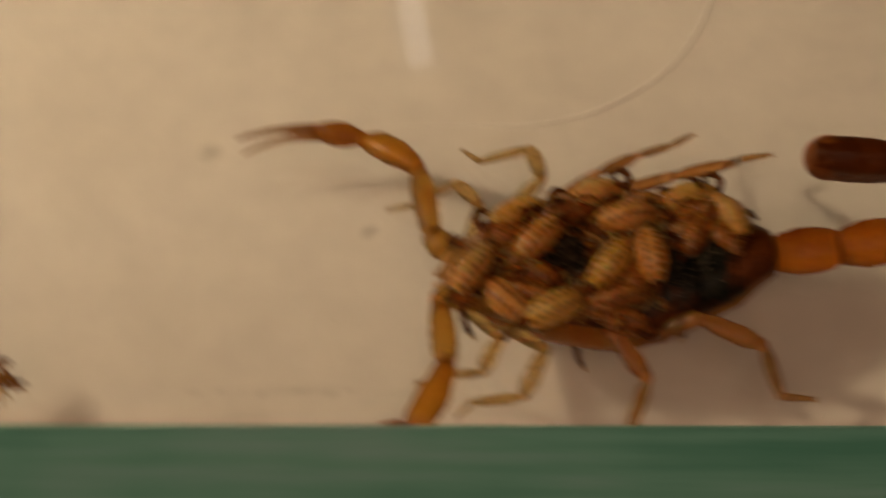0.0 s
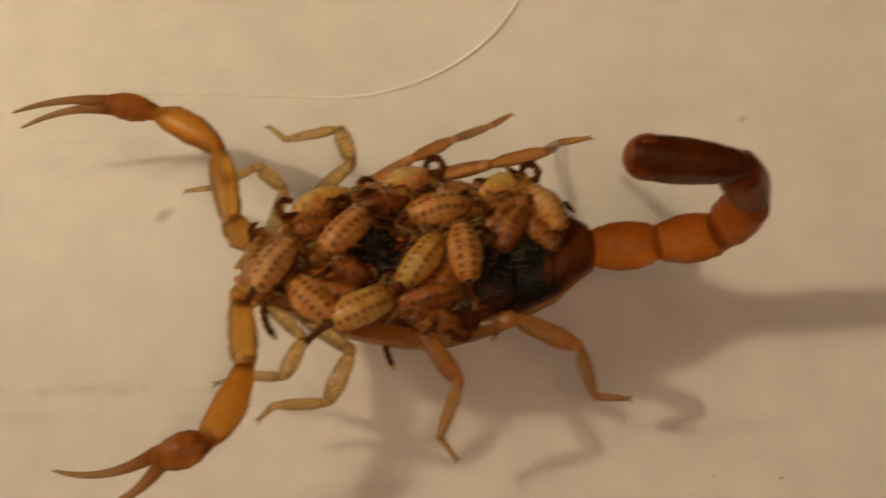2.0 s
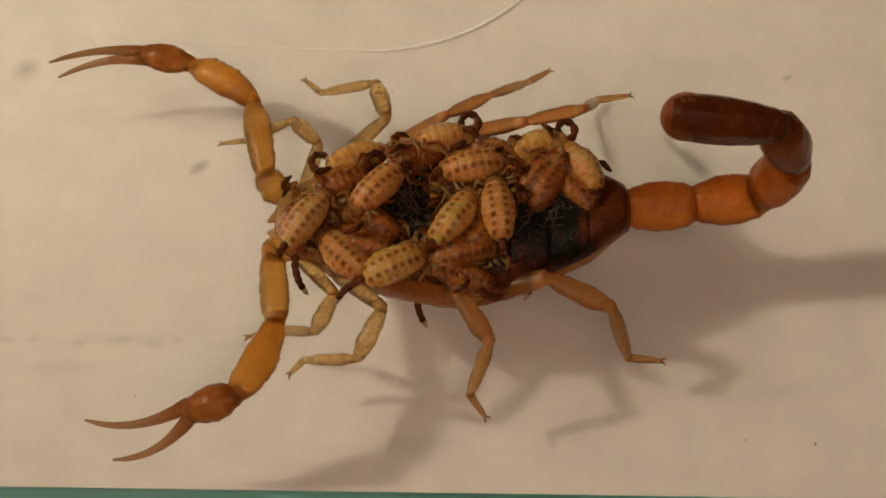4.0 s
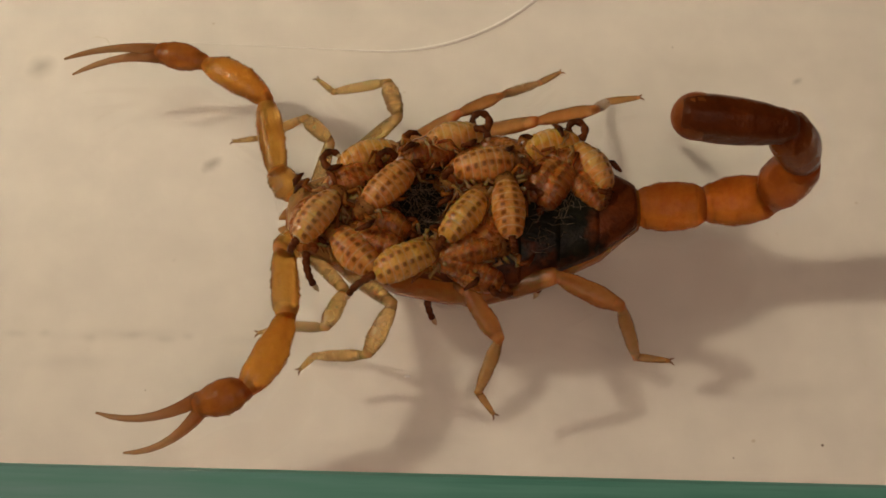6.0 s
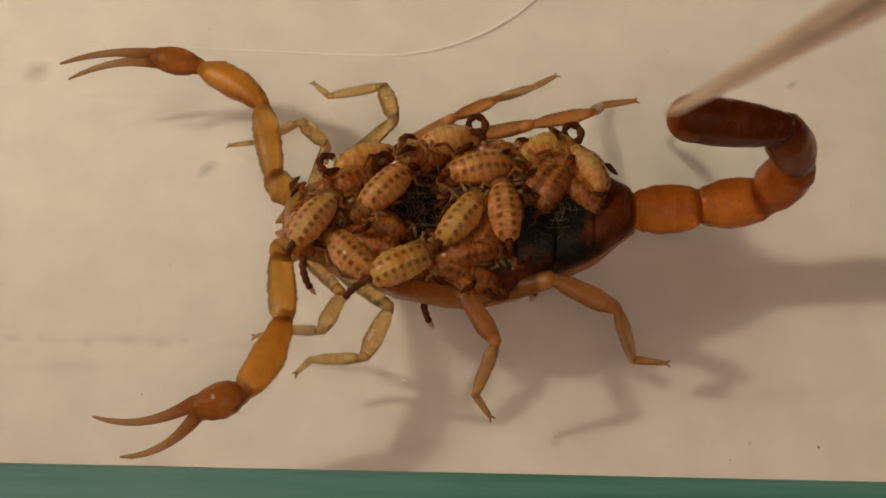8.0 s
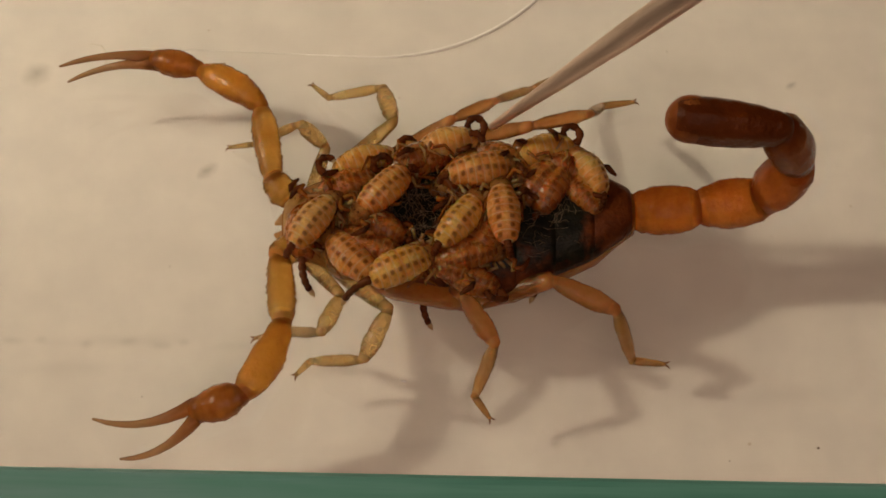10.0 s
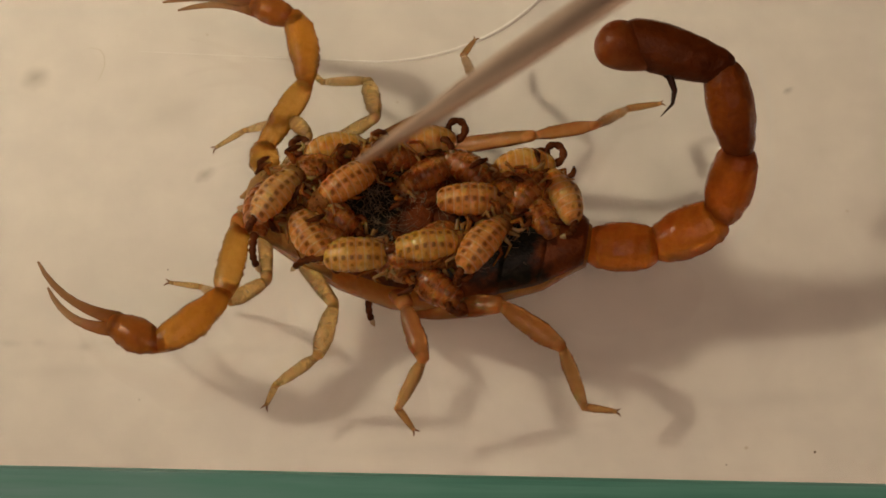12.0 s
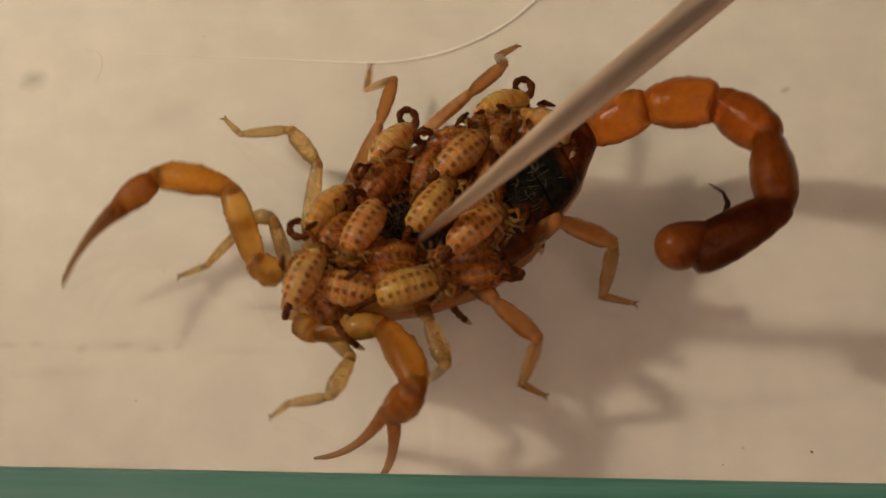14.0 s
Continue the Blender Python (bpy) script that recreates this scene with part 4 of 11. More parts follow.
    walk(limbs["pr1"], [k(0, 13.58, -3.46, 4.03, 0.2, -2.1, -79.8), k(10.7, 13.58, -3.46, 4.03, 0.2, -2.1, -79.5), k(10.8, 13.3, -3.53, 3.94, 0, -7.9, -107.3), k(10.9, 12.97, -4.3, 3.96, 0, -6.3, -128), k(11, 12.81, -4.53, 3.97, 0, -5.8, -131.9), k(11.08, 12.77, -4.38, 3.9, 0, -7.5, -122.9), k(11.2, 12.64, -4.3, 3.84, 0, -9, -112.7), k(11.4, 12.61, -4.28, 3.82, 0, -9.4, -110.1), k(11.8, 12.61, -4.28, 3.82, 0, -9.4, -110.1), k(12.5, 12.78, -4.3, 3.8, 0, -7.6, -112.7), k(12.6, 12.83, -4.44, 3.78, 0, -7.6, -112.5), k(12.6333, 12.88, -4.6, 3.75, 0, -7.7, -112.4), k(12.6667, 12.93, -4.76, 3.73, 0, -7.8, -112.2), k(12.7, 12.97, -4.92, 3.71, 0, -7.9, -112), k(12.7333, 13.01, -5.09, 3.68, 0, -8, -111.8), k(12.7667, 13.05, -5.26, 3.66, 0, -8.1, -111.6), k(12.8, 13.09, -5.43, 3.64, 0, -8.2, -111.4), k(13, 13.46, -5.16, 3.64, 0, -15.9, -86.7), k(13.1, 13.55, -4.88, 3.66, 0, -15.9, -87.5), k(13.2, 13.72, -4.26, 3.71, 0, -16, -87.5), k(13.3, 13.19, -4.06, 3.78, 0, -16, -108.2), k(13.4, 12.76, -4.68, 3.82, 0, -16.1, -116.7), k(13.5, 13.02, -4.84, 3.86, 0, -16.1, -110), k(13.6, 13.35, -4.49, 3.9, 0, -15.3, -100.6), k(13.7, 12.27, -4.54, 3.94, 0, -14.6, -131), k(13.75, 13.16, -4.26, 3.96, 0, -14.2, -106.1), k(13.8, 13.2, -4.17, 3.98, 0, -13.7, -105.2), k(13.87, 13.27, -4.04, 4.02, 0, -13.1, -104), k(13.93, 13.33, -3.93, 4.05, 0, -12.5, -102.9), k(14, 13.42, -3.83, 4.09, 0, -11.8, -101.6)])
    walk(limbs["pr2"], [k(0, 14.47, -9.74, 4.3, -0.3, 8.9, -39.4), k(10.7, 14.49, -9.71, 4.3, -0.2, 8.9, -38.8), k(10.8, 11.21, -8.26, 4.73, 0, -1.9, -67.7), k(10.9, 9.16, -8.74, 4.63, 0, -3.1, -94.8), k(11, 8.57, -9.05, 4.62, 0, -3.3, -99.6), k(11.08, 9.34, -9.26, 4.71, 0, -2.7, -87), k(11.2, 10.16, -9.68, 4.81, 0, -1.9, -73.1), k(11.4, 10.36, -9.79, 4.84, 0, -1.7, -69.6), k(11.8, 10.36, -9.79, 4.84, 0, -1.7, -69.6), k(12.5, 10.26, -9.73, 4.6, 0, -3.8, -69), k(12.6, 10.34, -9.88, 4.59, 0, -4, -70.8), k(12.6333, 10.42, -10.05, 4.58, 0, -4.2, -72.8), k(12.6667, 10.5, -10.22, 4.56, 0, -4.4, -74.8), k(12.7, 10.57, -10.4, 4.55, 0, -4.6, -76.7), k(12.7333, 10.64, -10.59, 4.54, 0, -4.8, -78.7), k(12.7667, 10.71, -10.78, 4.53, 0, -5, -80.7), k(12.8, 10.78, -10.97, 4.52, 0, -5.2, -82.6), k(13, 13.66, -11.04, 5.39, 0, -1.7, -59), k(13.1, 13.65, -10.74, 5.41, 0, -1.1, -25.4), k(13.2, 13.8, -10.11, 5.48, 0, 0.8, -16.6), k(13.3, 11.17, -9.54, 5.56, 0, 3.1, -27.2), k(13.4, 9.93, -9.82, 5.63, 0, 4.9, -45.6), k(13.5, 10.79, -10.3, 5.67, 0, 6.1, -68.6), k(13.6, 11.99, -10.17, 5.62, 0, 6.3, -56.2), k(13.7, 8.23, -8.67, 5.57, 0, 6.5, -39.1), k(13.75, 11.21, -9.67, 5.55, 0, 6.6, -57.9), k(13.8, 11.33, -9.6, 5.52, 0, 6.7, -55.6), k(13.87, 11.51, -9.52, 5.48, 0, 6.7, -52.4), k(13.93, 11.69, -9.47, 5.44, 0, 6.7, -49.8), k(14, 11.92, -9.45, 5.39, 0, 6.6, -46.8)])
    walk(limbs["pr3"], [k(0, 19.89, -14.23, 3.2, 0.1, 1, -14.9), k(10.7, 19.95, -14.13, 3.2, 0.1, 1, -15.1), k(10.8, 13.12, -13.37, 4.92, 0, 0.5, -42.7), k(10.9, 8.56, -14.81, 4.97, 0, -2, -64.5), k(11, 7.46, -15.35, 4.98, 0, -2.5, -68.9), k(11.08, 9.46, -15.35, 5.02, 0, 2.4, -47.4), k(11.2, 11.87, -15.67, 5.04, -0.3, 7.3, -23.3), k(11.4, 12.47, -15.75, 5.04, 0, 8.5, -17.2), k(11.8, 12.47, -15.75, 5.04, 0, 8.5, -17.2), k(12.5, 12.45, -15.68, 5.04, 0, 7.2, -12.3), k(12.6, 12.23, -15.85, 5.06, 0, 6.3, -19.7), k(12.6333, 12.03, -16.01, 5.08, 0, 5.1, -28.7), k(12.6667, 11.88, -16.18, 5.08, 0, 3.6, -38.4), k(12.7, 11.79, -16.37, 5.09, 0, 2, -48.2), k(12.7333, 11.73, -16.62, 5.09, 0, 0.4, -57.7), k(12.7667, 11.66, -16.92, 5.09, 0, -1, -66.7), k(12.8, 11.58, -17.28, 5.1, 0, -2.4, -74.7), k(13, 16.87, -16.53, 5.61, 0, 13.9, -16.9), k(13.1, 19.35, -13.53, 5.56, 0, 13.4, 16.2), k(13.2, 19.83, -11.99, 5.41, -0.1, 11.8, 23.4), k(13.3, 16.74, -12.48, 5.23, 0, 9.8, 10.8), k(13.4, 14.28, -14.35, 5.1, -0.1, 8.3, -9.2), k(13.5, 13.02, -16.17, 5, 0, 7.2, -33.3), k(13.6, 15.3, -15.35, 4.96, -0.2, 9.8, -18.8), k(13.7, 12.81, -12.61, 4.92, -0.2, 12.4, 0.5), k(13.75, 14.24, -14.85, 4.9, 0, 13.7, -17.1), k(13.8, 14.55, -14.65, 4.87, 0, 14.9, -13.4), k(13.87, 15.04, -14.41, 4.83, 0, 16.3, -8.3), k(13.93, 15.49, -14.23, 4.78, 0, 17.4, -3.9), k(14, 16.07, -14.04, 4.72, 0, 18.4, 0.9)])
    walk(limbs["pl0"], [k(0, 11.65, 1.54, 3.92, 0, -28.1, 49.5), k(10.7, 11.65, 1.54, 3.92, 0, -28.1, 49.5), k(10.8, 11.25, 1.55, 3.67, 0, -32.1, 44.4), k(10.9, 11.12, 1.56, 3.58, 0, -33.6, 41.3), k(11, 10.95, 1.57, 3.43, 0, -35.7, 36.4), k(11.08, 11.11, 1.46, 3.65, 0, -32.9, 42.3), k(11.2, 11.28, 1.36, 3.87, 0, -30.3, 47.4), k(11.4, 11.32, 1.34, 3.93, 0, -29.6, 48.6), k(11.8, 11.32, 1.34, 3.93, 0, -29.6, 48.6), k(12.5, 11.38, 1.42, 3.89, 0, -34, 57.7), k(12.6, 11.6, 1.33, 3.79, 0, -34.4, 73.5), k(12.6333, 11.92, 1.28, 3.73, 0, -31.6, 93), k(12.6667, 12.21, 1.31, 3.74, 0, -26.3, 109.2), k(12.7, 12.34, 1.35, 3.75, 0, -23.2, 112.4), k(12.8, 12.38, 1.37, 3.75, 0, -22.2, 119), k(12.9, 12.43, 1.29, 3.7, -0.2, -23.1, 117.6), k(13, 12.7, 0.84, 3.44, 0, -28.6, 90.8), k(13.1, 12.64, 1.08, 3.45, 0, -28.5, 73.6), k(13.2, 12.39, 1.54, 3.47, 0, -28.3, 86.9), k(13.3, 12.16, 1.89, 3.49, 0, -27.7, 71.2), k(13.4, 11.97, 1.39, 3.52, 0, -27, 86.2), k(13.5, 11.86, 1.22, 3.54, 0, -26.5, 92.3), k(13.6, 12, 1.2, 3.56, 0, -25.8, 85.9), k(13.7, 12.15, 1.17, 3.57, 0, -25.1, 94.2), k(13.75, 12.22, 1.16, 3.58, 0, -24.7, 94.2), k(13.8, 12.3, 1.14, 3.59, 0, -24.2, 94.5), k(13.87, 12.41, 1.12, 3.61, 0, -23.7, 95), k(13.93, 12.52, 1.09, 3.62, 0, -23.1, 95.3), k(14, 12.65, 1.05, 3.64, 0, -22.5, 95.7)])
    walk(limbs["pl1"], [k(0, 12.85, 2.49, 4.83, 0, -6.1, 95.6), k(10.7, 12.85, 2.49, 4.83, 0, -6.1, 95.6), k(10.8, 12.52, 2.2, 4.53, 0, -18.7, 100.3), k(10.9, 12.37, 2.27, 4.63, 0.1, -24, 102.1), k(11, 12.3, 2.04, 4.25, 0, -31.9, 104.9), k(11.08, 12.4, 2.03, 4.52, 0, -19, 98.9), k(11.2, 12.48, 2.23, 4.83, 0.1, -5.8, 93.8), k(11.4, 12.5, 2.28, 4.91, 0, -2.5, 92.6), k(11.8, 12.5, 2.28, 4.91, 0, -2.5, 92.6), k(12.5, 12.26, 2.46, 5.02, 0, -0.1, 89.5), k(12.6, 12.3, 1.99, 4.8, 0, -5, 106.4), k(12.6333, 12.55, 2.11, 4.51, 0, -11.2, 132.3), k(12.6667, 12.37, 2.59, 4.38, 0, -14.5, 155.3), k(12.7, 12.19, 2.81, 4.36, 0, -15.2, 160.8), k(12.8, 11.98, 2.85, 4.36, 0, -15.4, 168.1), k(12.9, 12.07, 2.74, 4.33, -0.3, -16.6, 166.5), k(13, 13.07, 2.17, 4.13, 0, -23.4, 138.5), k(13.1, 13.41, 2.22, 4.13, -0.1, -22.5, 122.4), k(13.2, 12.97, 2.81, 4.14, -0.1, -19.9, 138.9), k(13.3, 13.1, 2.95, 4.18, -0.1, -16.2, 127.2), k(13.4, 12.61, 2.73, 4.24, -0.1, -13, 144.9), k(13.5, 12.35, 2.66, 4.28, 0, -10.6, 153), k(13.6, 12.63, 2.57, 4.26, 0, -12, 144.5), k(13.7, 12.55, 2.61, 4.25, 0, -13.3, 150.8), k(13.75, 12.61, 2.6, 4.24, 0, -14, 149.8), k(13.8, 12.67, 2.59, 4.23, 0, -14.7, 149.2), k(13.87, 12.76, 2.56, 4.22, 0, -15.6, 148.3), k(13.93, 12.84, 2.54, 4.21, 0, -16.4, 147.5), k(14, 12.94, 2.52, 4.2, 0, -17.4, 146.6)])
    walk(limbs["pl2"], [k(0, 12.11, 7.67, 5.44, 0, 0.6, 64.6), k(10.7, 12.11, 7.67, 5.44, 0, 0.6, 64.6), k(10.8, 11.13, 6.83, 6.42, 0, 10.1, 48.1), k(10.9, 11.14, 6.9, 6.82, 0.2, 13.4, 40.9), k(11, 10.71, 6.35, 7.31, 0, 18.1, 30.2), k(11.08, 11.19, 6.81, 6.41, 0, 11.1, 39.5), k(11.2, 11.81, 7.42, 5.43, 0.2, 3.3, 49), k(11.4, 11.97, 7.57, 5.18, 0, 1.4, 51.4), k(11.8, 11.97, 7.57, 5.18, 0, 1.4, 51.4), k(12.5, 12.03, 7.75, 5.04, 0, 1, 54.2), k(12.6, 10.57, 6.27, 5.23, 0, -1.4, 65.9), k(12.6333, 9.13, 4.95, 5.42, 0, -4.1, 79.7), k(12.6667, 7.81, 4.03, 5.62, 0, -6.3, 92), k(12.7, 7.26, 3.98, 5.72, 0, -7.1, 102.9), k(12.8, 6.84, 3.45, 5.76, 0, -7.4, 95.9), k(12.9, 7.1, 3.42, 5.83, 0, -7.5, 83.1), k(13, 9.32, 4.94, 6.22, 0, -8.1, 92.5), k(13.1, 10.56, 5.93, 6.13, -0.1, -9.3, 119.1), k(13.2, 9.11, 5.55, 5.84, -0.1, -13, 115.6), k(13.3, 9.76, 6.51, 5.49, -0.1, -17.5, 67.3), k(13.4, 8.19, 5.21, 5.24, -0.1, -20.7, 62.1), k(13.5, 7.5, 4.55, 5.05, 0, -23.1, 78.7), k(13.6, 8.15, 5.11, 5.18, -0.1, -20.7, 86.9), k(13.7, 7.86, 4.61, 5.31, 0, -18.4, 89.4), k(13.75, 7.97, 4.67, 5.37, 0, -17.2, 82.7), k(13.8, 8.08, 4.7, 5.44, 0, -16, 83.4), k(13.87, 8.24, 4.74, 5.54, 0, -14.2, 84.4), k(13.93, 8.37, 4.79, 5.62, 0, -12.7, 85.2), k(14, 8.54, 4.84, 5.72, 0, -10.9, 86.1)])
    walk(limbs["pl3"], [k(0, 14.62, 13.41, 5.44, 0, 16, 13.9), k(10.7, 14.62, 13.41, 5.44, 0, 16, 13.9), k(10.8, 14.86, 11.32, 5.42, 0, 14, 2.9), k(10.9, 15.63, 11.04, 5.43, 0, 12.8, -1.4), k(11, 15.74, 9.43, 5.37, 0, 10.9, -7.5), k(11.08, 15.75, 10.8, 5.22, 0, 7.6, -11.3), k(11.2, 15.77, 12.26, 5.07, 0, 4, -15.3), k(11.4, 15.77, 12.63, 5.03, 0, 3.1, -16.3), k(11.8, 15.77, 12.63, 5.03, 0, 3.1, -16.3), k(12.5, 15.59, 12.96, 4.93, 0, -0.2, -16.3), k(12.6, 12.77, 11.96, 5.45, 0, 11.3, -16.5), k(12.6333, 9.88, 11.01, 6.02, 0, 24.7, -16.5), k(12.6667, 7.34, 10.25, 6.49, 0, 36.8, -16.2), k(12.7, 5.66, 10.1, 6.69, 0, 42.4, -10.6), k(12.8, 6.01, 9.76, 6.76, 0, 44.3, -19.3), k(12.9, 7.68, 9.72, 6.84, -0.6, 45.5, -24.5), k(13, 8.92, 11.06, 7.32, 0, 52.8, 30.6), k(13.1, 7.48, 11.19, 7.36, 0, 53.5, 59.1), k(13.2, 6.41, 10.88, 7.47, -0.1, 55.6, 61.8), k(13.3, 11.91, 11.94, 7.6, 0, 57.6, 21.7), k(13.4, 10.79, 10.3, 7.68, 0, 58.3, 23.3), k(13.5, 8.54, 10.11, 7.74, 0, 58.8, 44.8), k(13.6, 8.36, 10.85, 7.63, -0.3, 57.5, 41.1), k(13.7, 7.79, 10.45, 7.52, -0.3, 56.2, 32.1), k(13.75, 8.57, 10.52, 7.47, 0, 55.5, 19.8), k(13.8, 8.6, 10.61, 7.4, 0, 54.5, 15.3), k(13.87, 8.65, 10.75, 7.31, 0, 52.8, 9.2), k(13.93, 8.7, 10.86, 7.23, 0, 51.3, 4.3), k(14, 8.79, 11, 7.12, 0, 49.5, -1.1)])
    walk(limbs["r10"], [k(0, 10.65, -3.72, 3.1, 0, -29.5, -110.9), k(10.7, 10.65, -3.72, 3.1, 0, -29.5, -110.9), k(10.8, 10.26, -3.88, 3, 0, -44.6, -123.7), k(10.9, 9.99, -4.19, 3.01, 0, -53.9, -141.7), k(11, 9.92, -4.27, 3.03, 0, -55.4, -147), k(11.08, 10.15, -4.25, 2.98, 0, -54.3, -143.8), k(11.2, 10.4, -4.21, 2.92, 0, -53, -140.5), k(11.4, 10.46, -4.2, 2.91, 0, -52.7, -139.7), k(11.8, 10.46, -4.2, 2.91, 0, -52.7, -139.7), k(12.5, 10.57, -4.17, 2.98, 0, -48.8, -137.2), k(12.6, 10.61, -4.3, 2.99, 0, -49.4, -139.4), k(12.6333, 10.66, -4.45, 2.99, 0, -50, -141.9), k(12.6667, 10.7, -4.6, 3, 0, -50.6, -144.5), k(12.7, 10.74, -4.75, 3.01, 0, -51.2, -147.2), k(12.7333, 10.78, -4.9, 3.02, 0, -51.7, -149.8), k(12.7667, 10.81, -5.06, 3.03, 0, -52.2, -152.5), k(12.8, 10.84, -5.21, 3.04, 0, -52.7, -155.3), k(13, 10.55, -4.68, 2.97, 0, -66.7, -114.1), k(13.1, 10.52, -4.69, 2.97, 0, -67.1, -114.1), k(13.2, 10.39, -4.75, 2.99, 0, -68.7, -114.3), k(13.3, 10.2, -4.85, 3.01, 0.1, -71.3, -114.2), k(13.4, 10.02, -5.02, 3.04, 0.2, -74.9, -111.2), k(13.5, 9.95, -5.14, 3.07, 0, -77, -107.7), k(13.75, 10.43, -4.75, 3.05, 0, -70.3, -101.1), k(13.8, 10.54, -4.68, 3.04, 0, -68.9, -100.6), k(13.87, 10.71, -4.61, 3.04, 0, -66.9, -100.3), k(13.93, 10.86, -4.55, 3.05, 0, -65.2, -100.2), k(14, 11.05, -4.5, 3.05, 0, -63.2, -100.3)])
    walk(limbs["r11"], [k(0, 9.58, -6.05, 4.53, 0, -17, -40.6), k(10.7, 9.58, -6.05, 4.53, 0, -17, -40.6), k(10.8, 8.89, -5.41, 5.04, 0, 1.4, -41.1), k(10.9, 8.43, -5.09, 5.48, 0, 17.1, -42), k(11, 8.32, -5.03, 5.58, 0, 20.9, -42.2), k(11.08, 8.59, -5.11, 5.47, 0, 19.2, -43.6), k(11.2, 8.87, -5.18, 5.35, 0, 17.5, -45), k(11.4, 8.94, -5.2, 5.32, 0, 17.1, -45.3), k(11.8, 8.94, -5.2, 5.32, 0, 17.1, -45.3), k(12.5, 8.97, -5.35, 5.29, 0, 19, -41.7), k(12.6, 8.98, -5.4, 5.32, 0, 19.2, -41.8), k(12.6333, 8.98, -5.47, 5.35, 0, 19.5, -41.9), k(12.6667, 8.99, -5.54, 5.38, 0, 19.8, -42), k(12.7, 9, -5.6, 5.41, 0, 20.1, -42.1), k(12.7333, 9.01, -5.67, 5.44, 0, 20.4, -42.1), k(12.7667, 9.02, -5.74, 5.47, 0, 20.7, -42.2), k(12.8, 9.02, -5.81, 5.5, 0, 21, -42.3), k(13, 9.88, -5.61, 5.78, 0, 18.8, -37.1), k(13.1, 9.86, -5.61, 5.79, 0, 19.4, -37.3), k(13.2, 9.76, -5.58, 5.85, 0.1, 22.3, -38.2), k(13.3, 9.62, -5.56, 5.94, 0.1, 26.8, -39.7), k(13.4, 9.55, -5.58, 6.08, 0, 33.8, -41.4), k(13.5, 9.58, -5.63, 6.16, 0, 38.1, -42.2), k(13.75, 10.11, -5.55, 6.03, 0, 37.9, -54.7), k(13.8, 10.23, -5.55, 6, 0, 37.8, -57.2), k(13.87, 10.4, -5.57, 5.96, 0, 37.7, -60.7), k(13.93, 10.55, -5.59, 5.92, 0, 37.5, -63.6), k(14, 10.73, -5.63, 5.88, 0, 37.3, -67.1)])
    walk(limbs["r12"], [k(0, 11.43, -7.76, 5.51, 0, 42.6, -6.3), k(10.7, 11.43, -7.76, 5.51, 0, 42.6, -6.3), k(10.8, 10.73, -7.14, 5.18, 0, 47.6, -9.1), k(10.9, 10.18, -6.77, 4.89, 0, 51.2, -12.6), k(11, 10.04, -6.7, 4.82, 0, 52, -13.6), k(11.08, 10.27, -6.85, 4.76, 0, 46.7, -9.6), k(11.2, 10.54, -7.01, 4.68, 0.1, 40.9, -6.2), k(11.4, 10.61, -7.05, 4.66, 0, 39.5, -5.4), k(11.8, 10.61, -7.05, 4.66, 0, 39.5, -5.4), k(12.5, 10.71, -7.06, 4.55, 0, 38.7, -2.7), k(12.6, 10.7, -7.12, 4.59, 0, 40.5, -1.1), k(12.6333, 10.69, -7.19, 4.63, 0, 42.4, 0.9), k(12.6667, 10.69, -7.26, 4.66, 0, 44.3, 3.1), k(12.7, 10.7, -7.33, 4.68, 0, 46.2, 5.5), k(12.7333, 10.71, -7.41, 4.71, 0, 47.9, 8.1), k(12.7667, 10.72, -7.48, 4.72, 0, 49.6, 11), k(12.8, 10.74, -7.55, 4.73, 0, 51.1, 14), k(13, 11.78, -7.17, 5.12, 0, 54, 2), k(13.1, 11.74, -7.16, 5.11, 0, 54, 0.6), k(13.2, 11.56, -7.1, 5.05, -0.1, 53.7, -5.9), k(13.3, 11.3, -7.03, 4.96, -0.1, 53.3, -16.4), k(13.4, 11.08, -6.97, 4.82, -0.1, 52.1, -32.5), k(13.5, 11.02, -6.94, 4.72, 0, 51.3, -42.3), k(13.75, 10.99, -7.2, 4.72, 0, 44.5, -14.2), k(13.8, 11.02, -7.28, 4.68, 0, 42, -9.4), k(13.87, 11.09, -7.4, 4.59, 0, 38.1, -3.7), k(13.93, 11.18, -7.51, 4.5, 0, 34.6, 0.4), k(14, 11.32, -7.63, 4.39, 0, 30.6, 4.3)])
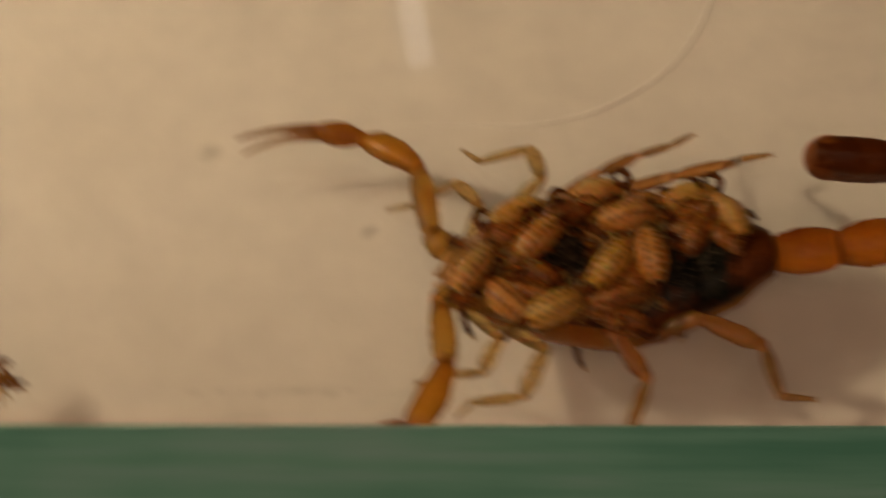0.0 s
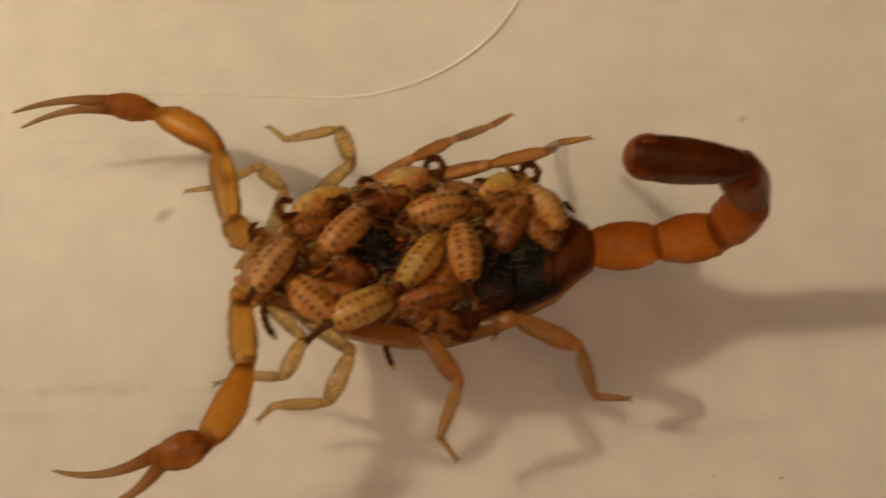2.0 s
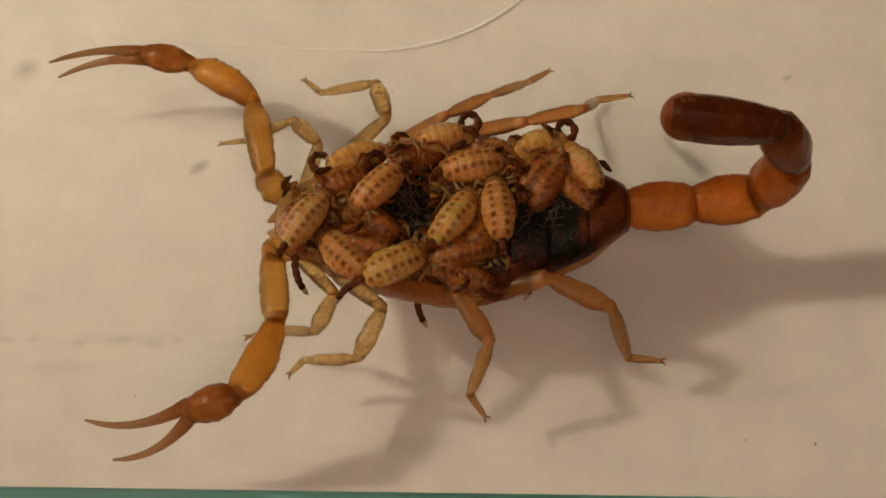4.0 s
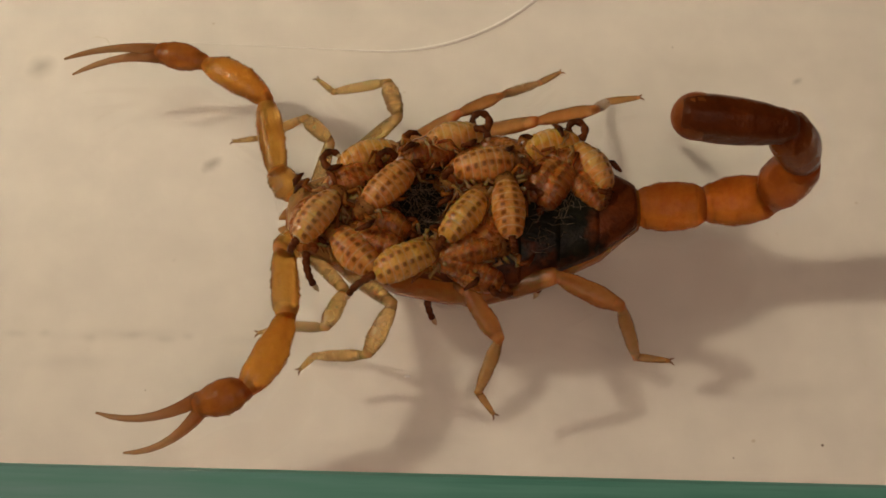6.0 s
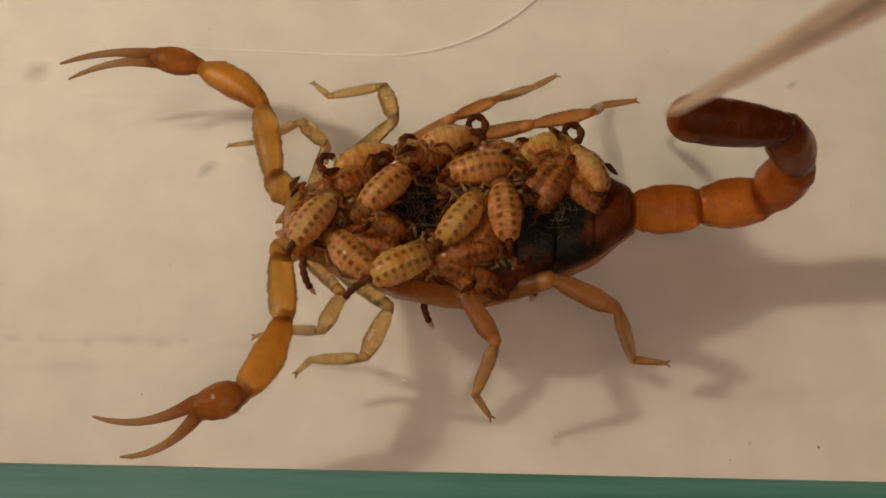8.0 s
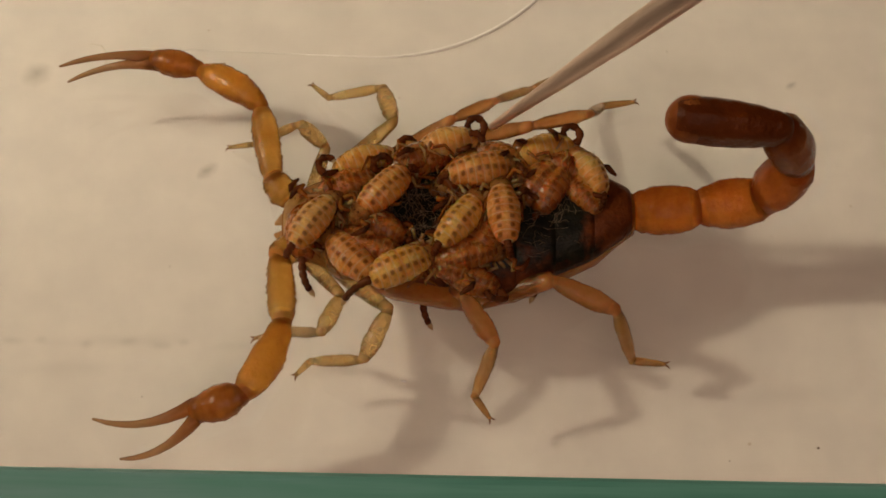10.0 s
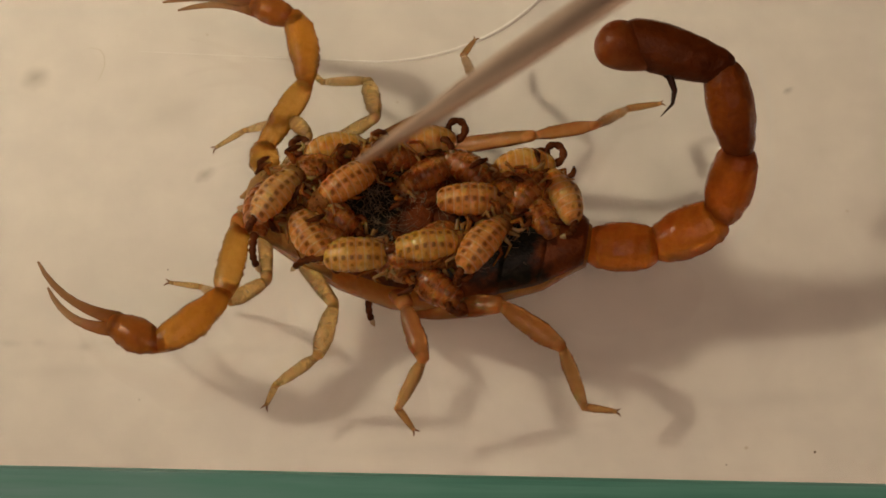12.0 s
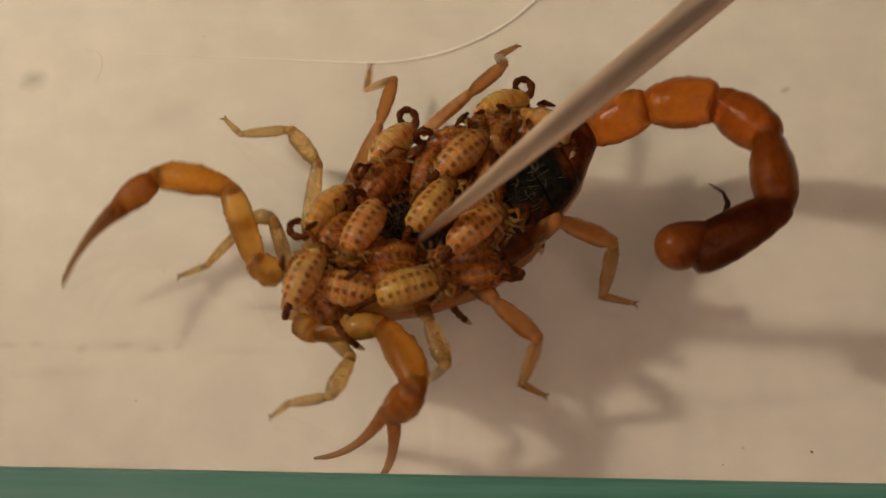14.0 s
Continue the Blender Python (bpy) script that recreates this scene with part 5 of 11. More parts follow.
    walk(limbs["r13"], [k(0, 15.49, -8.17, 1.71, 0, 33.7, -16), k(10.7, 15.49, -8.17, 1.71, 0, 33.7, -16), k(10.8, 14.21, -7.88, 1.02, 0, 18.2, 18.2), k(10.9, 13.51, -7.77, 0.37, 0, 2.8, 42), k(11, 13.36, -7.72, 0.22, 0, -0.6, 46.9), k(11.08, 14.04, -7.66, 0.56, 0, 6.4, 42.2), k(11.2, 14.81, -7.58, 0.9, 0.1, 13.3, 37.3), k(11.4, 15, -7.56, 0.98, 0, 15, 36.1), k(11.8, 15, -7.56, 0.98, 0, 15, 36.1), k(12.5, 15.14, -7.38, 0.94, 0, 14.5, 39), k(12.6, 14.98, -7.31, 0.85, 0, 12.7, 37.7), k(12.6333, 14.81, -7.24, 0.75, 0, 10.5, 36.1), k(12.6667, 14.65, -7.16, 0.64, 0, 8.3, 34.6), k(12.7, 14.49, -7.08, 0.53, 0, 6, 33), k(12.7333, 14.33, -6.99, 0.42, 0, 3.6, 31.4), k(12.7667, 14.19, -6.9, 0.31, 0, 1.2, 29.8), k(12.8, 14.05, -6.8, 0.19, 0, -1.3, 28.2), k(13, 15.01, -7.18, 0.42, 0, 3.6, 35.7), k(13.1, 14.96, -7.26, 0.41, 0, 3.4, 35.5), k(13.2, 14.72, -7.59, 0.38, 0, 2.7, 34.4), k(13.3, 14.34, -8.13, 0.32, 0, 1.5, 32.7), k(13.4, 13.79, -8.98, 0.24, 0, -0.4, 30.1), k(13.5, 13.47, -9.51, 0.18, 0, -1.6, 28.5), k(13.75, 14.46, -8.19, 0.92, 0, 15.7, 3), k(13.8, 14.74, -7.94, 1.07, 0, 19.3, -2.8), k(13.87, 15.17, -7.63, 1.26, 0, 24, -11.2), k(13.93, 15.58, -7.38, 1.42, 0, 27.6, -18.4), k(14, 16.08, -7.15, 1.58, 0, 31.1, -26.7)])
    walk(limbs["r20"], [k(0, 7.21, -6.65, 3.06, 0, -39.4, -156.4), k(10.7, 7.21, -6.65, 3.06, 0, -39.4, -156.4), k(10.8, 7.54, -6.25, 3.08, 0, -35.7, -149.5), k(10.9, 7.8, -5.93, 3.1, 0, -32.7, -144.1), k(11, 7.86, -5.85, 3.11, 0, -31.9, -142.7), k(11.08, 7.53, -6.27, 3.07, 0, -35.1, -149.6), k(11.2, 7.15, -6.73, 3.05, -0.1, -37.8, -157.6), k(11.4, 7.06, -6.84, 3.04, 0, -38.5, -159.7), k(11.8, 7.06, -6.84, 3.04, 0, -38.5, -159.7), k(12.5, 7.07, -6.86, 3.03, 0, -40.6, -159.7), k(12.6, 7.08, -6.93, 3.05, 0, -41.8, -161), k(12.6333, 7.09, -7.01, 3.08, 0, -43.1, -162.4), k(12.6667, 7.1, -7.09, 3.11, 0, -44.4, -163.9), k(12.7, 7.1, -7.17, 3.13, 0, -45.7, -165.3), k(12.7333, 7.11, -7.26, 3.16, 0, -46.9, -166.9), k(12.7667, 7.11, -7.34, 3.19, 0, -48.2, -168.4), k(12.8, 7.11, -7.42, 3.22, 0, -49.4, -170), k(13, 7.15, -7.38, 3.27, 0, -47.7, -177.7), k(13.1, 7.14, -7.39, 3.26, 0, -48.1, -177.3), k(13.2, 7.11, -7.42, 3.21, 0.1, -49.9, -175.7), k(13.3, 7.08, -7.51, 3.15, 0.1, -52.7, -172.6), k(13.4, 7.06, -7.73, 3.06, 0.1, -55.9, -165.8), k(13.5, 7.06, -7.91, 3.01, 0, -57.4, -160.7), k(13.75, 7.37, -6.96, 2.95, 0, -41.3, -140.4), k(13.8, 7.43, -6.78, 2.97, 0, -37.2, -137.7), k(13.87, 7.52, -6.56, 3.02, 0, -31.3, -134.6), k(13.93, 7.6, -6.4, 3.07, 0, -26.3, -132.4), k(14, 7.69, -6.24, 3.13, 0, -20.7, -130.3)])
    walk(limbs["r21"], [k(0, 4.56, -7.54, 5.43, 0, 12.9, -76.6), k(10.7, 4.56, -7.54, 5.43, 0, 12.9, -76.6), k(10.8, 4.91, -7.52, 5.26, 0, 11.8, -71.2), k(10.9, 5.21, -7.51, 5.13, 0, 10.8, -66.9), k(11, 5.29, -7.51, 5.09, 0, 10.6, -65.8), k(11.08, 4.86, -7.55, 5.2, 0, 10.2, -67), k(11.2, 4.41, -7.59, 5.32, 0, 9.7, -68.2), k(11.4, 4.3, -7.6, 5.35, 0, 9.6, -68.5), k(11.8, 4.3, -7.6, 5.35, 0, 9.6, -68.5), k(12.5, 4.39, -7.6, 5.46, 0, 12.4, -70.8), k(12.6, 4.43, -7.58, 5.54, 0, 12.8, -72.6), k(12.6333, 4.48, -7.57, 5.64, 0, 13.2, -74.6), k(12.6667, 4.52, -7.56, 5.73, 0, 13.7, -76.6), k(12.7, 4.57, -7.55, 5.83, 0, 14.1, -78.6), k(12.7333, 4.62, -7.55, 5.92, 0, 14.6, -80.6), k(12.7667, 4.67, -7.55, 6.01, 0, 15, -82.7), k(12.8, 4.72, -7.55, 6.11, 0, 15.5, -84.8), k(13, 4.58, -7.19, 6.1, 0, 15.9, -75.9), k(13.1, 4.6, -7.21, 6.1, 0, 16.1, -75.7), k(13.2, 4.67, -7.3, 6.12, 0, 16.8, -74.6), k(13.3, 4.8, -7.48, 6.15, 0, 17.9, -72.8), k(13.4, 4.98, -7.95, 6.17, 0, 19.1, -70), k(13.5, 5.11, -8.32, 6.17, 0, 19.6, -68.3), k(13.75, 5.3, -8.34, 5.29, 0, 11.2, -78.1), k(13.8, 5.35, -8.36, 5.11, 0, 9.5, -80), k(13.87, 5.41, -8.4, 4.86, 0, 7.1, -82.6), k(13.93, 5.47, -8.45, 4.64, 0, 5.1, -84.9), k(14, 5.53, -8.52, 4.39, 0, 2.7, -87.5)])
    walk(limbs["r22"], [k(0, 5.3, -11.32, 4.68, 0, 37.9, -18.3), k(10.7, 5.3, -11.32, 4.68, 0, 37.9, -18.3), k(10.8, 5.99, -11.21, 4.6, 0, 37.9, -20.5), k(10.9, 6.58, -11.11, 4.52, 0, 37.6, -22.3), k(11, 6.74, -11.07, 4.5, 0, 37.5, -22.8), k(11.08, 6.25, -11.15, 4.64, 0, 38.4, -22.3), k(11.2, 5.72, -11.24, 4.79, 0, 39.4, -21.7), k(11.4, 5.59, -11.26, 4.83, 0, 39.6, -21.6), k(11.8, 5.59, -11.26, 4.83, 0, 39.6, -21.6), k(12.5, 5.52, -11.28, 4.75, 0, 40.6, -20.7), k(12.6, 5.43, -11.28, 4.82, 0, 41.7, -21.6), k(12.6333, 5.34, -11.29, 4.9, 0, 43, -22.7), k(12.6667, 5.25, -11.29, 4.97, 0, 44.2, -23.8), k(12.7, 5.16, -11.29, 5.05, 0, 45.5, -24.9), k(12.7333, 5.07, -11.3, 5.12, 0, 46.7, -26.1), k(12.7667, 4.98, -11.3, 5.2, 0, 47.9, -27.2), k(12.8, 4.9, -11.3, 5.27, 0, 49.2, -28.4), k(13, 5.32, -10.86, 5.25, 0, 50.7, -17.2), k(13.1, 5.35, -10.87, 5.24, 0, 50.7, -18.2), k(13.2, 5.5, -10.9, 5.21, 0, 50.7, -22.8), k(13.3, 5.75, -11.01, 5.16, 0, 50.8, -30.3), k(13.4, 6.15, -11.4, 5.08, 0, 50.8, -41.9), k(13.5, 6.41, -11.74, 5.02, 0, 50.8, -49.1), k(13.75, 5.99, -12.05, 4.7, 0, 43.5, -50.9), k(13.8, 5.91, -12.12, 4.63, 0, 42, -51.4), k(13.87, 5.8, -12.21, 4.53, 0, 40, -52.1), k(13.93, 5.7, -12.3, 4.45, 0, 38.2, -52.7), k(14, 5.59, -12.41, 4.34, 0, 36.2, -53.5)])
    walk(limbs["r23"], [k(0, 9.82, -12.68, 0.91, 0, 17.1, -49.9), k(10.7, 9.82, -12.68, 0.91, 0, 17.1, -49.9), k(10.8, 10.44, -12.76, 0.83, 0, 14.8, -48.1), k(10.9, 11, -12.81, 0.76, 0, 13, -46.6), k(11, 11.15, -12.82, 0.74, 0, 12.5, -46.3), k(11.08, 10.61, -12.84, 0.82, 0, 14.6, -43.9), k(11.2, 10.03, -12.87, 0.9, 0, 16.7, -41.4), k(11.4, 9.89, -12.88, 0.92, 0, 17.2, -40.8), k(11.8, 9.89, -12.88, 0.92, 0, 17.2, -40.8), k(12.5, 9.78, -12.79, 0.73, 0, 12.2, -40.9), k(12.6, 9.57, -12.83, 0.72, 0, 12.2, -39.5), k(12.6333, 9.33, -12.88, 0.71, 0, 12.1, -37.9), k(12.6667, 9.1, -12.92, 0.69, 0, 12, -36.2), k(12.7, 8.87, -12.96, 0.68, 0, 11.9, -34.5), k(12.7333, 8.63, -13, 0.67, 0, 11.8, -32.7), k(12.7667, 8.4, -13.04, 0.66, 0, 11.6, -30.9), k(12.8, 8.18, -13.08, 0.64, 0, 11.4, -29), k(13, 8.91, -11.73, 0.51, 0, 7.9, -62), k(13.1, 8.89, -11.81, 0.5, 0.1, 7.7, -59.4), k(13.2, 8.78, -12.14, 0.46, 0.3, 6.7, -47.6), k(13.3, 8.64, -12.74, 0.39, 0.5, 4.9, -28.8), k(13.4, 8.64, -13.94, 0.26, 0.5, 0.9, -1.3), k(13.5, 8.73, -14.79, 0.18, 0, -1.9, 15.1), k(13.75, 8.4, -15.25, 0.48, 0, 6.7, -33.8), k(13.8, 8.44, -15.36, 0.54, 0, 8.3, -45.6), k(13.87, 8.51, -15.59, 0.61, 0, 10, -60.7), k(13.93, 8.56, -15.86, 0.66, 0, 10.8, -71.7), k(14, 8.56, -16.24, 0.7, 0, 11.3, -82.2)])
    walk(limbs["r30"], [k(0, 3.85, -6.95, 2.94, 0, -42.6, -172.9), k(10.7, 3.85, -6.95, 2.94, 0, -42.6, -172.9), k(10.8, 4.27, -6.68, 3.05, 0, -32.4, -162.9), k(10.9, 4.53, -6.48, 3.16, 0, -24.4, -155.7), k(11, 4.59, -6.44, 3.19, 0, -22.4, -154), k(11.08, 4.53, -6.59, 3.19, 0, -21.1, -151.9), k(11.2, 4.47, -6.75, 3.19, 0, -19.7, -149.7), k(11.4, 4.45, -6.79, 3.19, 0, -19.4, -149.2), k(11.8, 4.45, -6.79, 3.19, 0, -19.4, -149.2), k(12.5, 4.29, -6.97, 3.2, 0, -24.6, -153.6), k(12.6, 4.3, -7.11, 3.18, 0, -25.7, -155.2), k(12.6333, 4.31, -7.27, 3.16, 0, -27, -156.9), k(12.6667, 4.31, -7.44, 3.14, 0, -28.2, -158.6), k(12.7, 4.3, -7.6, 3.13, 0, -29.4, -160.4), k(12.7333, 4.29, -7.77, 3.11, 0, -30.7, -162.2), k(12.7667, 4.28, -7.94, 3.09, 0, -31.9, -164), k(12.8, 4.26, -8.11, 3.08, 0, -33.1, -165.9), k(13, 3.92, -7.39, 3.19, 0, -55.9, -177.8), k(13.1, 3.91, -7.39, 3.17, -0.1, -55.3, -177), k(13.2, 3.85, -7.37, 3.08, -0.3, -52.6, -173.4), k(13.3, 3.75, -7.36, 2.96, -0.4, -47.9, -168.3), k(13.4, 3.6, -7.42, 2.84, -0.2, -39.2, -163.1), k(13.5, 3.5, -7.48, 2.79, 0, -33, -160.8), k(13.75, 3.68, -6.98, 2.9, 0, -34.3, -157.2), k(13.8, 3.73, -6.89, 2.92, 0, -34.4, -156.5), k(13.87, 3.8, -6.78, 2.96, 0, -34.6, -155.5), k(13.93, 3.87, -6.69, 2.99, 0, -34.8, -154.8), k(14, 3.95, -6.6, 3.03, 0, -34.9, -153.9)])
    walk(limbs["r31"], [k(0, 0.41, -7.26, 6.39, 0, 21.2, -142.1), k(10.7, 0.41, -7.26, 6.39, 0, 21.2, -142.1), k(10.8, 0.44, -7.7, 5.78, 0, 15.3, -129.1), k(10.9, 0.5, -8.13, 5.28, 0, 10.4, -119), k(11, 0.53, -8.25, 5.15, 0, 9.2, -116.6), k(11.08, 0.52, -8.57, 5.03, 0, 5.6, -120.4), k(11.2, 0.51, -8.93, 4.9, 0, 1.8, -124.3), k(11.4, 0.51, -9.02, 4.87, 0, 0.9, -125.3), k(11.8, 0.51, -9.02, 4.87, 0, 0.9, -125.3), k(12.5, 0.33, -8.77, 5.34, 0, 8.8, -122.5), k(12.6, 0.35, -8.79, 5.4, 0, 9, -124.5), k(12.6333, 0.36, -8.81, 5.48, 0, 9.1, -126.6), k(12.6667, 0.37, -8.83, 5.55, 0, 9.3, -128.7), k(12.7, 0.38, -8.86, 5.63, 0, 9.5, -130.9), k(12.7333, 0.39, -8.89, 5.7, 0, 9.6, -133), k(12.7667, 0.4, -8.92, 5.77, 0, 9.8, -135.1), k(12.8, 0.41, -8.95, 5.85, 0, 9.9, -137.3), k(13, 1.29, -7.29, 7.51, 0, 29.8, -132.2), k(13.1, 1.25, -7.33, 7.45, 0, 29.1, -132.8), k(13.2, 1.09, -7.53, 7.15, -0.2, 26, -135.5), k(13.3, 0.81, -7.86, 6.66, -0.3, 21, -139.8), k(13.4, 0.24, -8.38, 5.92, -0.2, 13.4, -146.5), k(13.5, -0.16, -8.72, 5.45, 0, 8.8, -150.7), k(13.75, 0.19, -8.38, 5.68, 0, 7.1, -143.5), k(13.8, 0.25, -8.33, 5.72, 0, 6.6, -142), k(13.87, 0.34, -8.28, 5.78, 0, 6, -139.9), k(13.93, 0.4, -8.24, 5.84, 0, 5.5, -138.1), k(14, 0.48, -8.22, 5.89, 0, 4.9, -136.1)])
    walk(limbs["r32"], [k(0, -2.96, -9.85, 4.82, 0, 37.6, -133.9), k(10.7, -2.96, -9.85, 4.82, 0, 37.6, -133.9), k(10.8, -2.36, -10.87, 4.83, 0, 38.9, -100.7), k(10.9, -1.83, -11.94, 4.61, 0, 35, -74.6), k(11, -1.65, -12.24, 4.54, 0, 33.6, -68.9), k(11.08, -1.93, -12.44, 4.72, 0, 36, -70.2), k(11.2, -2.23, -12.66, 4.91, 0, 38.6, -71.7), k(11.4, -2.31, -12.72, 4.96, 0, 39.2, -72.1), k(11.8, -2.31, -12.72, 4.96, 0, 39.2, -72.1), k(12.5, -2.25, -12.52, 4.76, 0, 36, -73.6), k(12.6, -2.36, -12.44, 4.83, 0, 37.4, -74.5), k(12.6333, -2.48, -12.36, 4.9, 0, 38.9, -75.4), k(12.6667, -2.6, -12.27, 4.97, 0, 40.4, -76.4), k(12.7, -2.72, -12.19, 5.03, 0, 41.9, -77.3), k(12.7333, -2.83, -12.11, 5.1, 0, 43.4, -78.3), k(12.7667, -2.95, -12.03, 5.16, 0, 44.9, -79.3), k(12.8, -3.06, -11.95, 5.22, 0, 46.4, -80.3), k(13, -1.36, -10.11, 5.4, 0, 46, -111.5), k(13.1, -1.44, -10.14, 5.38, -0.1, 45.7, -112.9), k(13.2, -1.8, -10.28, 5.31, -0.3, 44.2, -118.9), k(13.3, -2.41, -10.5, 5.18, -0.4, 41.8, -128.3), k(13.4, -3.46, -10.8, 4.97, -0.2, 37.9, -142.2), k(13.5, -4.16, -10.97, 4.83, 0, 35.5, -150.5), k(13.75, -3.38, -10.86, 5.6, 0, 53.7, -124), k(13.8, -3.31, -10.91, 5.69, 0, 56.1, -114.9), k(13.87, -3.21, -11.02, 5.75, 0, 57.9, -100.9), k(13.93, -3.11, -11.16, 5.75, 0, 57.9, -89.1), k(14, -2.96, -11.36, 5.71, 0, 56.5, -77.3)])
    walk(limbs["r33"], [k(0, -6.35, -13.42, 0.91, 0, 16, -141.6), k(10.7, -6.35, -13.42, 0.91, 0, 16, -141.6), k(10.8, -3.12, -15.45, 0.97, 0, 18, -122.3), k(10.9, -0.36, -16.77, 1.01, 0, 18.9, -106.4), k(11, 0.36, -17.06, 1.02, 0, 19, -102.6), k(11.08, -0.09, -17.15, 0.97, 0, 17.9, -104), k(11.2, -0.57, -17.25, 0.92, 0, 16.5, -105.5), k(11.4, -0.69, -17.28, 0.91, 0, 16.2, -105.9), k(11.8, -0.69, -17.28, 0.91, 0, 16.2, -105.9), k(12.5, -0.67, -17.33, 1.03, 0, 19.7, -111.2), k(12.6, -0.87, -17.18, 0.97, 0, 18.1, -113.3), k(12.6333, -1.09, -17.01, 0.9, 0, 16.3, -115.7), k(12.6667, -1.31, -16.84, 0.83, 0, 14.6, -118), k(12.7, -1.52, -16.67, 0.76, 0, 12.8, -120.3), k(12.7333, -1.73, -16.5, 0.69, 0, 11, -122.5), k(12.7667, -1.94, -16.33, 0.62, 0, 9.2, -124.8), k(12.8, -2.15, -16.15, 0.55, 0, 7.4, -127), k(13, -2.86, -14, 0.86, 0, 16.7, -118.6), k(13.1, -3.04, -14, 0.87, 0, 16.8, -120), k(13.2, -3.85, -14.02, 0.9, 0.1, 17.4, -126), k(13.3, -5.17, -14.01, 0.96, 0.1, 18.2, -135.8), k(13.4, -7.29, -13.76, 1.05, 0.1, 19.3, -150.8), k(13.5, -8.63, -13.52, 1.1, 0, 19.9, -159.9), k(13.75, -5.16, -13.69, 0.72, 0, 11.6, -143.8), k(13.8, -4.51, -13.81, 0.64, 0, 9.6, -140.4), k(13.87, -3.61, -14.04, 0.52, 0, 6.6, -135.7), k(13.93, -2.86, -14.29, 0.41, 0, 4.1, -131.9), k(14, -2.01, -14.65, 0.29, 0, 1.2, -127.8)])
    walk(limbs["r40"], [k(0, -2.03, -7.86, 2.99, 0, -40.9, 163.3), k(10.7, -2.03, -7.86, 2.99, 0, -40.9, 163.3), k(10.8, -2.43, -7.57, 3.11, 0, -30.5, 177.1), k(10.9, -2.88, -7.44, 3.24, 0, -22.2, -173.3), k(11, -3.01, -7.43, 3.27, 0, -20.1, -171.1), k(11.08, -2.99, -7.74, 3.18, 0, -20.8, -172.8), k(11.2, -2.97, -8.07, 3.08, 0, -21.5, -174.8), k(11.4, -2.96, -8.15, 3.06, 0, -21.7, -175.3), k(11.8, -2.96, -8.15, 3.06, 0, -21.7, -175.3), k(12.5, -3.09, -7.8, 3.11, 0, -21.2, -171.9), k(12.6, -3.11, -7.94, 3.11, 0, -21.9, -173.7), k(12.6333, -3.13, -8.09, 3.1, 0, -22.6, -175.6), k(12.6667, -3.16, -8.25, 3.1, 0, -23.3, -177.5), k(12.7, -3.2, -8.4, 3.09, 0, -24, -179.5), k(12.7333, -3.24, -8.56, 3.09, 0, -24.7, 178.6), k(12.7667, -3.28, -8.71, 3.09, 0, -25.4, 176.6), k(12.8, -3.33, -8.87, 3.09, 0, -26.1, 174.6), k(13, -4.24, -8.29, 2.99, 0, -40.6, 162.4), k(13.1, -4.26, -8.23, 2.99, 0, -41, 162.8), k(13.2, -4.35, -7.96, 2.99, 0.1, -42.7, 164.8), k(13.3, -4.48, -7.52, 3, 0.1, -45.2, 168.3), k(13.4, -4.67, -6.91, 3.05, 0.1, -48, 174.8), k(13.5, -4.78, -6.56, 3.11, 0, -49.2, 179.3), k(13.75, -4.53, -7.15, 3.08, 0, -55.8, 161.2), k(13.8, -4.5, -7.28, 3.08, 0, -57, 157), k(13.87, -4.47, -7.46, 3.08, 0, -58.5, 150.9), k(13.93, -4.46, -7.62, 3.09, 0, -59.5, 145.3), k(14, -4.46, -7.81, 3.11, 0, -60.6, 138.6)])
    walk(limbs["r41"], [k(0, -5.33, -6.72, 6.24, 0, 8.7, -162.4), k(10.7, -5.33, -6.72, 6.24, 0, 8.7, -162.4), k(10.8, -6.4, -7.25, 5.64, 0, 8.5, -156.9), k(10.9, -7.21, -7.85, 5.16, 0, 8.4, -152.5), k(11, -7.4, -8.03, 5.04, 0, 8.4, -151.4), k(11.08, -7.35, -8.2, 4.97, 0, 6.6, -153.7), k(11.2, -7.32, -8.38, 4.91, 0, 4.8, -156), k(11.4, -7.31, -8.43, 4.89, 0, 4.4, -156.6), k(11.8, -7.31, -8.43, 4.89, 0, 4.4, -156.6), k(12.5, -7.42, -8.35, 4.92, 0, 7.9, -154.9), k(12.6, -7.43, -8.35, 4.97, 0, 8.2, -156.2), k(12.6333, -7.43, -8.35, 5.02, 0, 8.6, -157.7), k(12.6667, -7.44, -8.36, 5.08, 0, 8.9, -159.3), k(12.7, -7.45, -8.37, 5.13, 0, 9.3, -160.8), k(12.7333, -7.46, -8.38, 5.19, 0, 9.7, -162.3), k(12.7667, -7.48, -8.38, 5.24, 0, 10, -163.8), k(12.8, -7.49, -8.39, 5.29, 0, 10.4, -165.3), k(13, -7.54, -7.13, 6.23, 0, 10.8, -172.3), k(13.1, -7.53, -7.1, 6.26, 0, 11.3, -171.6), k(13.2, -7.49, -6.95, 6.38, -0.2, 13.7, -168.6), k(13.3, -7.46, -6.72, 6.58, -0.2, 17.4, -163.6), k(13.4, -7.62, -6.49, 6.83, -0.1, 22.2, -154.9), k(13.5, -7.79, -6.39, 6.97, 0, 24.7, -149), k(13.75, -6.88, -6.14, 7.24, 0, 21.3, -154.2), k(13.8, -6.7, -6.12, 7.3, 0, 20.6, -155.2), k(13.87, -6.45, -6.1, 7.37, 0, 19.6, -156.7), k(13.93, -6.24, -6.09, 7.44, 0, 18.8, -157.9), k(14, -6, -6.1, 7.51, 0, 17.8, -159.4)])
